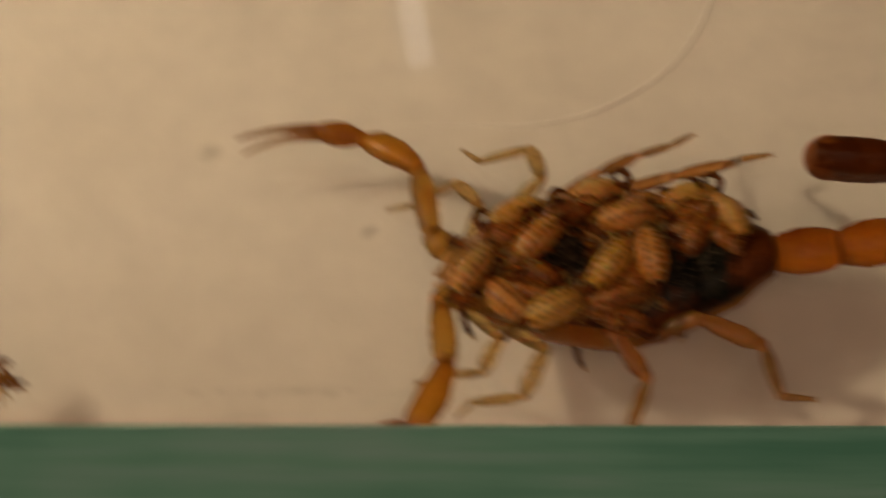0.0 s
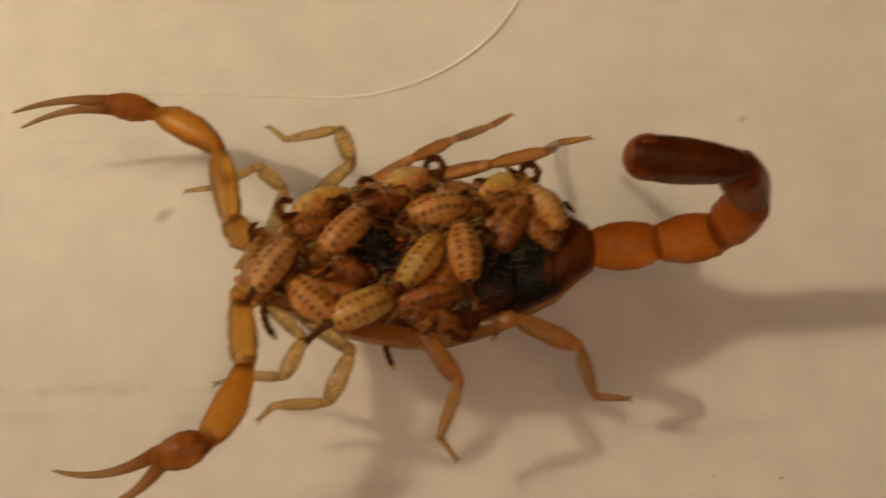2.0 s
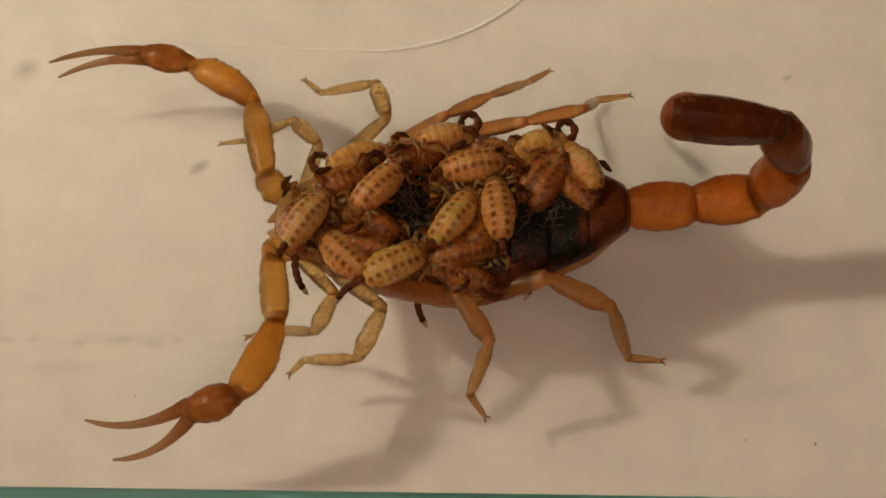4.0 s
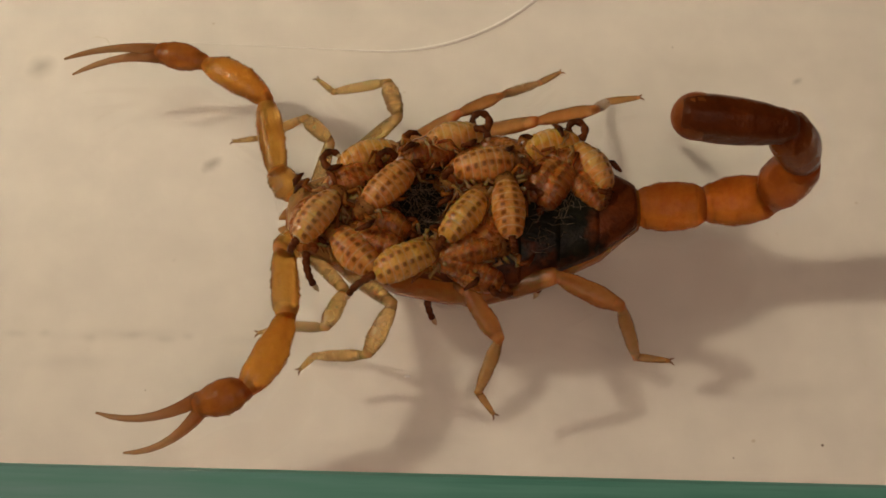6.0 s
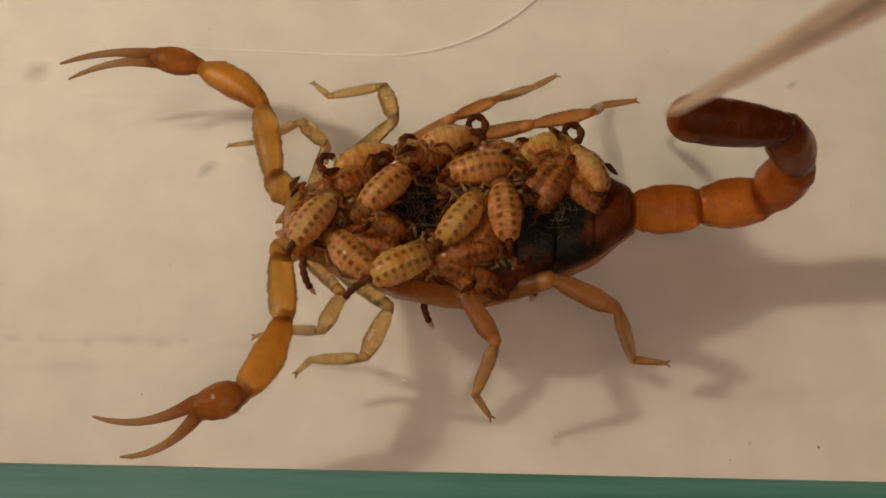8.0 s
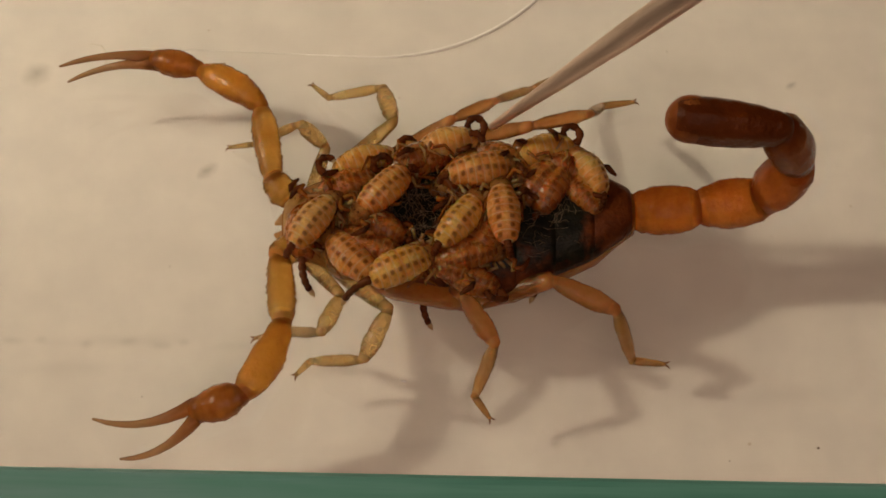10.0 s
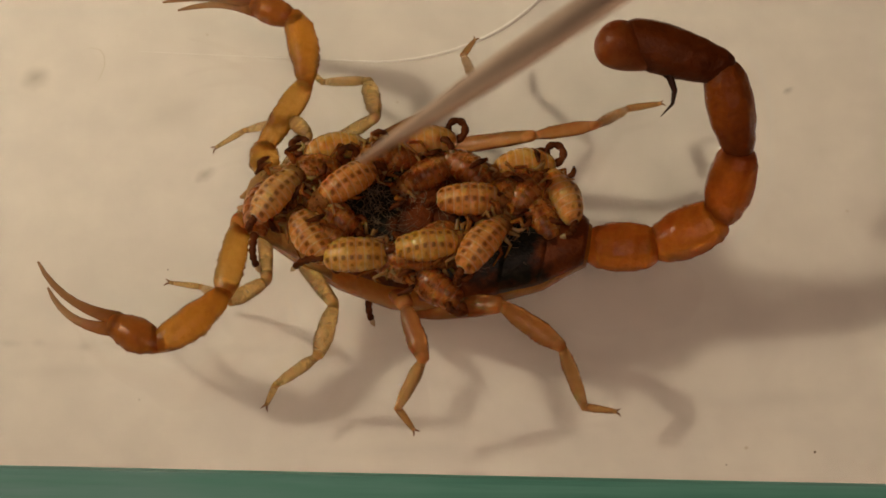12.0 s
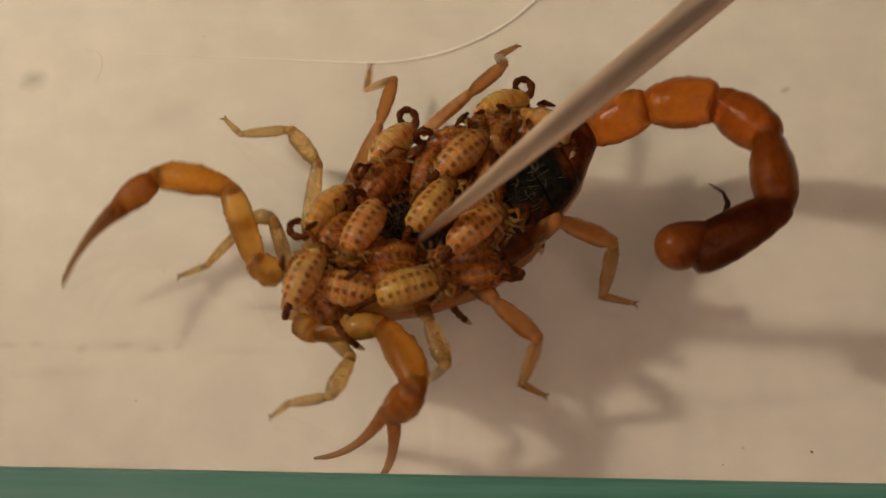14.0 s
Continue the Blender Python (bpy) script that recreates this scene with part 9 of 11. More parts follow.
    walk(brood[8], [k(0, 1.22, -1.47, 8.1, 0, 0, 53.7), k(10.7, 1.22, -1.47, 8.1, 0, 0, 53.7), k(10.8, 0.41, -1.77, 8.1, 0, 0, 43.7), k(10.9, -0.24, -2.07, 8.1, 0, 0, 34.6), k(11, -0.28, -2.34, 8.1, 0, 0, 28.6), k(11.08, -0.47, -2.79, 8.1, 0, 0, 18.4), k(11.2, -0.77, -3.13, 8.1, 0, 0, 10.2), k(11.4, -0.84, -3.22, 8.1, 0, 0, 8.2), k(11.8, -0.84, -3.22, 8.1, 0, 0, 8.2), k(12.5, -0.99, -2.97, 8.1, 0, 0, 8.2), k(12.6, -0.91, -2.8, 8.1, 0, 0, 8.8), k(12.6333, -0.83, -2.62, 8.1, 0, 0, 9.4), k(12.6667, -0.75, -2.43, 8.1, 0, 0, 10.1), k(12.7, -0.67, -2.25, 8.1, 0, 0, 10.8), k(12.7333, -0.6, -2.06, 8.1, 0, 0, 11.5), k(12.7667, -0.52, -1.87, 8.1, 0, 0, 12.1), k(12.8, -0.44, -1.68, 8.1, 0, 0, 12.8), k(13, 0.97, -0.71, 8.1, 0, 0, 18.8), k(13.1, 0.91, -0.66, 8.1, 0, 0, 19.6), k(13.2, 0.67, -0.42, 8.1, 0, 0, 23), k(13.3, 0.26, -0.05, 8.1, 0, 0, 28.6), k(13.4, -0.47, 0.46, 8.1, 0, 0, 37.2), k(13.5, -0.96, 0.75, 8.1, 0, 0, 42.6), k(13.75, -0.59, 0.46, 8.1, 0, 0, 48.4), k(13.8, -0.53, 0.38, 8.1, 0, 0, 49.6), k(13.87, -0.44, 0.27, 8.1, 0, 0, 51.3), k(13.93, -0.36, 0.17, 8.1, 0, 0, 52.7), k(14, -0.28, 0.03, 8.1, 0, 0, 54.3)])
    walk(brood[9], [k(0, 4.17, -0.95, 8.4, 0, 0, 94.4), k(10.7, 4.17, -0.95, 8.4, 0, 0, 94.4), k(10.8, 3.49, -1.5, 8.4, 0, 0, 84.8), k(10.9, 2.94, -2.02, 8.4, 0, 0, 76.2), k(11, 2.99, -2.35, 8.4, 0, 0, 70.6), k(11.08, 2.98, -2.82, 8.4, 0, 0, 61.3), k(11.2, 2.84, -3.18, 8.4, 0, 0, 53.8), k(11.4, 2.8, -3.27, 8.4, 0, 0, 51.9), k(11.8, 2.8, -3.27, 8.4, 0, 0, 51.9), k(12.5, 2.65, -3.02, 8.4, 0, 0, 51.9), k(12.6, 2.73, -2.82, 8.4, 0, 0, 52.5), k(12.6333, 2.81, -2.59, 8.4, 0, 0, 53.2), k(12.6667, 2.89, -2.36, 8.4, 0, 0, 53.8), k(12.7, 2.96, -2.13, 8.4, 0, 0, 54.5), k(12.7333, 3.04, -1.9, 8.4, 0, 0, 55.2), k(12.7667, 3.12, -1.67, 8.4, 0, 0, 55.9), k(12.8, 3.2, -1.44, 8.4, 0, 0, 56.5), k(13, 4.21, -0.77, 8.4, 0, 0, 53), k(13.1, 4.13, -0.73, 8.4, 0, 0, 53), k(13.2, 3.79, -0.57, 8.4, 0, 0, 53), k(13.3, 3.24, -0.32, 8.4, 0, 0, 53), k(13.4, 2.38, -0.02, 8.4, 0, 0, 53), k(13.5, 1.84, 0.12, 8.4, 0, 0, 53), k(13.75, 2.22, -0.83, 8.4, 0, 0, 47), k(13.8, 2.3, -1.03, 8.4, 0, 0, 45.8), k(13.87, 2.43, -1.33, 8.4, 0, 0, 44.2), k(13.93, 2.54, -1.59, 8.4, 0, 0, 42.7), k(14, 2.68, -1.9, 8.4, 0, 0, 41.1)])
    walk(brood[10], [k(0, -3, -4.6, 7.4, 12, 0, 24.9), k(10.7, -3, -4.6, 7.4, 12, 0, 24.9), k(10.8, -4.13, -4.24, 7.4, 12, 0, 18.2), k(10.9, -4.99, -3.93, 7.4, 12, 0, 12.4), k(11, -5.11, -3.83, 7.4, 12, 0, 9.7), k(11.08, -5.4, -3.7, 7.4, 12, 0, 6.1), k(11.2, -5.76, -3.58, 7.4, 12, 0, 3.1), k(11.4, -5.85, -3.55, 7.4, 12, 0, 2.4), k(11.8, -5.85, -3.55, 7.4, 12, 0, 2.4), k(12.5, -6, -3.3, 7.4, 12, 0, 2.4), k(12.6, -5.92, -3.18, 7.4, 12, 0, 3), k(12.6333, -5.84, -3.06, 7.4, 12, 0, 3.6), k(12.6667, -5.75, -2.93, 7.4, 12, 0, 4.3), k(12.7, -5.67, -2.8, 7.4, 12, 0, 5), k(12.7333, -5.58, -2.67, 7.4, 12, 0, 5.7), k(12.7667, -5.5, -2.55, 7.4, 12, 0, 6.3), k(12.8, -5.41, -2.42, 7.4, 12, 0, 7), k(13, -3.86, -2.39, 7.4, 12, 0, 8), k(13.1, -3.88, -2.43, 7.4, 12, 0, 8.4), k(13.2, -3.95, -2.62, 7.4, 12, 0, 10), k(13.3, -4.06, -2.93, 7.4, 12, 0, 12.6), k(13.4, -4.17, -3.41, 7.4, 12, 0, 16.7), k(13.5, -4.22, -3.71, 7.4, 12, 0, 19.3), k(13.75, -3.11, -4.78, 7.4, 12, 0, 18.9), k(13.8, -2.88, -5, 7.4, 12, 0, 18.8), k(13.87, -2.55, -5.3, 7.4, 12, 0, 18.7), k(13.93, -2.27, -5.57, 7.4, 12, 0, 18.6), k(14, -1.94, -5.88, 7.4, 12, 0, 18.5)])
    walk(brood[11], [k(0, -6.58, -3.74, 7, -10, 0, 133.9), k(10.7, -6.58, -3.74, 7, -10, 0, 133.9), k(10.8, -7.64, -3.05, 7, -10, 0, 128.9), k(10.9, -8.41, -2.49, 7, -10, 0, 124.8), k(11, -8.5, -2.32, 7, -10, 0, 123.8), k(11.08, -8.79, -2.15, 7, -10, 0, 123.6), k(11.2, -9.15, -1.99, 7, -10, 0, 123.4), k(11.4, -9.24, -1.95, 7, -10, 0, 123.4), k(11.8, -9.24, -1.95, 7, -10, 0, 123.4), k(12.5, -9.39, -1.69, 7, -10, 0, 123.3), k(12.6, -9.33, -1.62, 7, -10, 0, 124), k(12.6333, -9.26, -1.53, 7, -10, 0, 124.6), k(12.6667, -9.19, -1.45, 7, -10, 0, 125.3), k(12.7, -9.13, -1.36, 7, -10, 0, 126), k(12.7333, -9.06, -1.27, 7, -10, 0, 126.7), k(12.7667, -8.98, -1.18, 7, -10, 0, 127.3), k(12.8, -8.91, -1.1, 7, -10, 0, 128), k(13, -7.49, -1.17, 7, -10, 0, 133.3), k(13.1, -7.52, -1.24, 7, -10, 0, 134), k(13.2, -7.67, -1.56, 7, -10, 0, 137.2), k(13.3, -7.89, -2.08, 7, -10, 0, 142.4), k(13.4, -8.15, -2.91, 7, -10, 0, 150.4), k(13.5, -8.29, -3.43, 7, -10, 0, 155.4), k(13.75, -7.34, -4.62, 7, -10, 0, 160.5), k(13.8, -7.14, -4.87, 7, -10, 0, 161.5), k(13.87, -6.86, -5.21, 7, -10, 0, 162.9), k(13.93, -6.62, -5.51, 7, -10, 0, 164.1), k(14, -6.33, -5.87, 7, -10, 0, 165.5)])
    walk(brood[12], [k(0, 1.75, -4.61, 5.7, -45, 0, 155), k(10.7, 1.75, -4.61, 5.7, -45, 0, 155), k(10.8, 0.71, -4.75, 5.7, -45, 0, 150), k(10.9, -0.09, -4.87, 5.7, -45, 0, 146), k(11, -0.13, -4.95, 5.7, -45, 0, 145), k(11.08, -0.2, -5.02, 5.7, -45, 0, 144.8), k(11.2, -0.4, -5.05, 5.7, -45, 0, 144.6), k(11.4, -0.45, -5.06, 5.7, -45, 0, 144.5), k(11.8, -0.45, -5.06, 5.7, -45, 0, 144.5), k(12.5, -0.6, -4.82, 5.7, -45, 0, 144.5), k(12.6, -0.51, -4.65, 5.7, -45, 0, 145.1), k(12.6333, -0.4, -4.46, 5.7, -45, 0, 145.8), k(12.6667, -0.3, -4.27, 5.7, -45, 0, 146.5), k(12.7, -0.2, -4.07, 5.7, -45, 0, 147.1), k(12.7333, -0.1, -3.88, 5.7, -45, 0, 147.8), k(12.7667, 0, -3.69, 5.7, -45, 0, 148.5), k(12.8, 0.1, -3.49, 5.7, -45, 0, 149.2), k(13, 1.65, -3.03, 5.7, -45, 0, 154.4), k(13.1, 1.63, -3.01, 5.7, -45, 0, 155.1), k(13.2, 1.54, -2.92, 5.7, -45, 0, 158.3), k(13.3, 1.39, -2.79, 5.7, -45, 0, 163.5), k(13.4, 1.15, -2.59, 5.7, -45, 0, 171.6), k(13.5, 1, -2.46, 5.7, -45, 0, 176.6), k(13.75, 1.94, -3.2, 5.7, -45, 0, -178.4), k(13.8, 2.13, -3.36, 5.7, -45, 0, -177.4), k(13.87, 2.4, -3.58, 5.7, -45, 0, -176), k(13.93, 2.63, -3.77, 5.7, -45, 0, -174.8), k(14, 2.91, -4, 5.7, -45, 0, -173.3)])
    walk(brood[13], [k(0, -2.03, 3.78, 7.3, -30, 0, 27.3), k(10.7, -2.03, 3.78, 7.3, -30, 0, 27.3), k(10.8, -2.56, 3.99, 7.3, -30, 0, 22.2), k(10.9, -2.96, 4.14, 7.3, -30, 0, 18.2), k(11, -3.06, 4.17, 7.3, -30, 0, 17.2), k(11.08, -3.55, 4.25, 7.3, -30, 0, 17), k(11.2, -4.08, 4.33, 7.3, -30, 0, 16.8), k(11.4, -4.21, 4.35, 7.3, -30, 0, 16.8), k(11.8, -4.21, 4.35, 7.3, -30, 0, 16.8), k(12.5, -4.35, 4.59, 7.3, -30, 0, 16.7), k(12.6, -4.36, 4.72, 7.3, -30, 0, 17.3), k(12.6333, -4.37, 4.87, 7.3, -30, 0, 18), k(12.6667, -4.38, 5.01, 7.3, -30, 0, 18.7), k(12.7, -4.39, 5.15, 7.3, -30, 0, 19.4), k(12.7333, -4.4, 5.3, 7.3, -30, 0, 20), k(12.7667, -4.4, 5.44, 7.3, -30, 0, 20.7), k(12.8, -4.41, 5.58, 7.3, -30, 0, 21.4), k(13, -3.18, 5.66, 7.3, -30, 0, 26.7), k(13.1, -3.26, 5.62, 7.3, -30, 0, 27.4), k(13.2, -3.64, 5.45, 7.3, -30, 0, 30.6), k(13.3, -4.25, 5.17, 7.3, -30, 0, 35.7), k(13.4, -5.13, 4.69, 7.3, -30, 0, 43.8), k(13.5, -5.66, 4.38, 7.3, -30, 0, 48.8), k(13.75, -4.79, 3.38, 7.3, -30, 0, 53.9), k(13.8, -4.61, 3.18, 7.3, -30, 0, 54.9), k(13.87, -4.36, 2.9, 7.3, -30, 0, 56.3), k(13.93, -4.14, 2.66, 7.3, -30, 0, 57.5), k(14, -3.89, 2.37, 7.3, -30, 0, 58.9)])
    walk(brood[14], [k(0, 1.62, -3.38, 6.9, 20, 0, 14.8), k(10.7, 1.62, -3.38, 6.9, 20, 0, 14.8), k(10.8, 0.45, -3.46, 6.9, 20, 0, 9.7), k(10.9, -0.48, -3.51, 6.9, 20, 0, 5.7), k(11, -0.71, -3.52, 6.9, 20, 0, 4.7), k(11.08, -1.23, -3.45, 6.9, 20, 0, 4.5), k(11.2, -1.79, -3.38, 6.9, 20, 0, 4.3), k(11.4, -1.93, -3.36, 6.9, 20, 0, 4.3), k(11.8, -1.93, -3.36, 6.9, 20, 0, 4.3), k(12.5, -2.07, -3.11, 6.9, 20, 0, 4.2), k(12.6, -2, -2.96, 6.9, 20, 0, 4.8), k(12.6333, -1.92, -2.79, 6.9, 20, 0, 5.5), k(12.6667, -1.84, -2.61, 6.9, 20, 0, 6.2), k(12.7, -1.76, -2.44, 6.9, 20, 0, 6.9), k(12.7333, -1.67, -2.27, 6.9, 20, 0, 7.5), k(12.7667, -1.59, -2.09, 6.9, 20, 0, 8.2), k(12.8, -1.51, -1.92, 6.9, 20, 0, 8.9), k(13, 0.39, -1.54, 6.9, 20, 0, 14.2), k(13.1, 0.39, -1.52, 6.9, 20, 0, 14.9), k(13.2, 0.39, -1.46, 6.9, 20, 0, 18.1), k(13.3, 0.4, -1.34, 6.9, 20, 0, 23.2), k(13.4, 0.38, -1.11, 6.9, 20, 0, 31.3), k(13.5, 0.36, -0.94, 6.9, 20, 0, 36.3), k(13.75, 1.68, -1.39, 6.9, 20, 0, 41.4), k(13.8, 1.94, -1.47, 6.9, 20, 0, 42.4), k(13.87, 2.3, -1.59, 6.9, 20, 0, 43.8), k(13.93, 2.61, -1.69, 6.9, 20, 0, 45), k(14, 2.98, -1.81, 6.9, 20, 0, 46.4)])
    walk(brood[15], [k(0, -10.05, -0.9, 5.6, -5, 0, 85.5), k(10.7, -10.05, -0.9, 5.6, -5, 0, 85.5), k(10.8, -10.95, 0.04, 5.6, -5, 0, 80.5), k(10.9, -11.61, 0.78, 5.6, -5, 0, 76.4), k(11, -11.76, 0.97, 5.6, -5, 0, 75.4), k(11.08, -12.27, 1.07, 5.6, -5, 0, 75.3), k(11.2, -12.81, 1.18, 5.6, -5, 0, 75.1), k(11.4, -12.94, 1.21, 5.6, -5, 0, 75), k(11.8, -12.94, 1.21, 5.6, -5, 0, 75), k(12.5, -13.09, 1.46, 5.6, -5, 0, 75), k(12.6, -13.06, 1.5, 5.6, -5, 0, 75.6), k(12.6333, -13.03, 1.54, 5.6, -5, 0, 76.3), k(12.6667, -13, 1.58, 5.6, -5, 0, 76.9), k(12.7, -12.97, 1.63, 5.6, -5, 0, 77.6), k(12.7333, -12.93, 1.67, 5.6, -5, 0, 78.3), k(12.7667, -12.9, 1.71, 5.6, -5, 0, 79), k(12.8, -12.86, 1.75, 5.6, -5, 0, 79.6), k(13, -11.24, 1.07, 5.6, -5, 0, 84.9), k(13.1, -11.26, 0.94, 5.6, -5, 0, 85.6), k(13.2, -11.34, 0.35, 5.6, -5, 0, 88.8), k(13.3, -11.44, -0.6, 5.6, -5, 0, 94), k(13.4, -11.46, -2.03, 5.6, -5, 0, 102), k(13.5, -11.4, -2.91, 5.6, -5, 0, 107), k(13.75, -9.86, -4.38, 5.6, -5, 0, 112.1), k(13.8, -9.55, -4.67, 5.6, -5, 0, 113.1), k(13.87, -9.1, -5.07, 5.6, -5, 0, 114.5), k(13.93, -8.72, -5.42, 5.6, -5, 0, 115.7), k(14, -8.26, -5.81, 5.6, -5, 0, 117.1)])
    walk(brood[16], [k(0, -7.02, 1.78, 6.9, 25, 0, -159.1), k(10.7, -7.02, 1.78, 6.9, 25, 0, -159.1), k(10.8, -7.69, 2.44, 6.9, 25, 0, -164.2), k(10.9, -8.19, 2.95, 6.9, 25, 0, -168.2), k(11, -8.31, 3.08, 6.9, 25, 0, -169.2), k(11.08, -8.81, 3.17, 6.9, 25, 0, -169.4), k(11.2, -9.34, 3.27, 6.9, 25, 0, -169.6), k(11.4, -9.47, 3.29, 6.9, 25, 0, -169.6), k(11.8, -9.47, 3.29, 6.9, 25, 0, -169.6), k(12.5, -9.62, 3.54, 6.9, 25, 0, -169.7), k(12.6, -9.61, 3.62, 6.9, 25, 0, -169.1), k(12.6333, -9.61, 3.7, 6.9, 25, 0, -168.4), k(12.6667, -9.6, 3.78, 6.9, 25, 0, -167.7), k(12.7, -9.6, 3.86, 6.9, 25, 0, -167), k(12.7333, -9.59, 3.94, 6.9, 25, 0, -166.4), k(12.7667, -9.58, 4.02, 6.9, 25, 0, -165.7), k(12.8, -9.57, 4.1, 6.9, 25, 0, -165), k(13, -8.19, 3.72, 6.9, 25, 0, -159.7), k(13.1, -8.24, 3.62, 6.9, 25, 0, -159), k(13.2, -8.48, 3.19, 6.9, 25, 0, -155.8), k(13.3, -8.85, 2.48, 6.9, 25, 0, -150.7), k(13.4, -9.32, 1.38, 6.9, 25, 0, -142.6), k(13.5, -9.56, 0.7, 6.9, 25, 0, -137.6), k(13.75, -8.35, -0.63, 6.9, 25, 0, -132.6), k(13.8, -8.1, -0.89, 6.9, 25, 0, -131.5), k(13.87, -7.75, -1.26, 6.9, 25, 0, -130.1), k(13.93, -7.44, -1.58, 6.9, 25, 0, -128.9), k(14, -7.08, -1.94, 6.9, 25, 0, -127.5)])
    walk(brood[17], [k(0, -1.37, 3.87, 6.9, 20, 0, -152.6), k(10.7, -1.37, 3.87, 6.9, 20, 0, -152.6), k(10.8, -1.88, 4.02, 6.9, 20, 0, -157.7), k(10.9, -2.28, 4.12, 6.9, 20, 0, -161.7), k(11, -2.38, 4.14, 6.9, 20, 0, -162.7), k(11.08, -2.88, 4.21, 6.9, 20, 0, -162.9), k(11.2, -3.41, 4.29, 6.9, 20, 0, -163.1), k(11.4, -3.54, 4.31, 6.9, 20, 0, -163.1), k(11.8, -3.54, 4.31, 6.9, 20, 0, -163.1), k(12.5, -3.68, 4.56, 6.9, 20, 0, -163.2), k(12.6, -3.69, 4.7, 6.9, 20, 0, -162.6), k(12.6333, -3.7, 4.85, 6.9, 20, 0, -161.9), k(12.6667, -3.71, 5, 6.9, 20, 0, -161.2), k(12.7, -3.71, 5.15, 6.9, 20, 0, -160.5), k(12.7333, -3.72, 5.3, 6.9, 20, 0, -159.9), k(12.7667, -3.73, 5.45, 6.9, 20, 0, -159.2), k(12.8, -3.74, 5.6, 6.9, 20, 0, -158.5), k(13, -2.51, 5.74, 6.9, 20, 0, -153.2), k(13.1, -2.59, 5.71, 6.9, 20, 0, -152.5), k(13.2, -2.98, 5.58, 6.9, 20, 0, -149.3), k(13.3, -3.6, 5.36, 6.9, 20, 0, -144.2), k(13.4, -4.52, 4.97, 6.9, 20, 0, -136.1), k(13.5, -5.07, 4.71, 6.9, 20, 0, -131.1), k(13.75, -4.23, 3.76, 6.9, 20, 0, -126), k(13.8, -4.06, 3.57, 6.9, 20, 0, -125), k(13.87, -3.82, 3.3, 6.9, 20, 0, -123.6), k(13.93, -3.61, 3.07, 6.9, 20, 0, -122.4), k(14, -3.37, 2.8, 6.9, 20, 0, -121)])
    walk(brood[18], [k(0, 4.4, 3.79, 7, -20, 0, -31.6), k(10.7, 4.4, 3.79, 7, -20, 0, -31.6), k(10.8, 3.85, 3.44, 7, -20, 0, -36.7), k(10.9, 3.4, 3.14, 7, -20, 0, -40.7), k(11, 3.28, 3.06, 7, -20, 0, -41.7), k(11.08, 2.78, 3.11, 7, -20, 0, -41.9), k(11.2, 2.25, 3.17, 7, -20, 0, -42.1), k(11.4, 2.12, 3.19, 7, -20, 0, -42.1), k(11.8, 2.12, 3.19, 7, -20, 0, -42.1), k(12.5, 1.97, 3.43, 7, -20, 0, -42.2), k(12.6, 1.98, 3.63, 7, -20, 0, -41.6), k(12.6333, 1.98, 3.85, 7, -20, 0, -40.9), k(12.6667, 1.98, 4.06, 7, -20, 0, -40.2), k(12.7, 1.99, 4.28, 7, -20, 0, -39.5), k(12.7333, 1.99, 4.5, 7, -20, 0, -38.9), k(12.7667, 1.99, 4.72, 7, -20, 0, -38.2), k(12.8, 1.99, 4.93, 7, -20, 0, -37.5), k(13, 3.25, 5.6, 7, -20, 0, -32.2), k(13.1, 3.16, 5.64, 7, -20, 0, -31.5), k(13.2, 2.75, 5.83, 7, -20, 0, -28.3), k(13.3, 2.09, 6.13, 7, -20, 0, -23.2), k(13.4, 1.01, 6.53, 7, -20, 0, -15.1), k(13.5, 0.32, 6.76, 7, -20, 0, -10.1), k(13.75, 0.96, 6.27, 7, -20, 0, -5), k(13.8, 1.08, 6.17, 7, -20, 0, -4), k(13.87, 1.26, 6.03, 7, -20, 0, -2.6), k(13.93, 1.41, 5.9, 7, -20, 0, -1.4), k(14, 1.58, 5.76, 7, -20, 0, 0)])
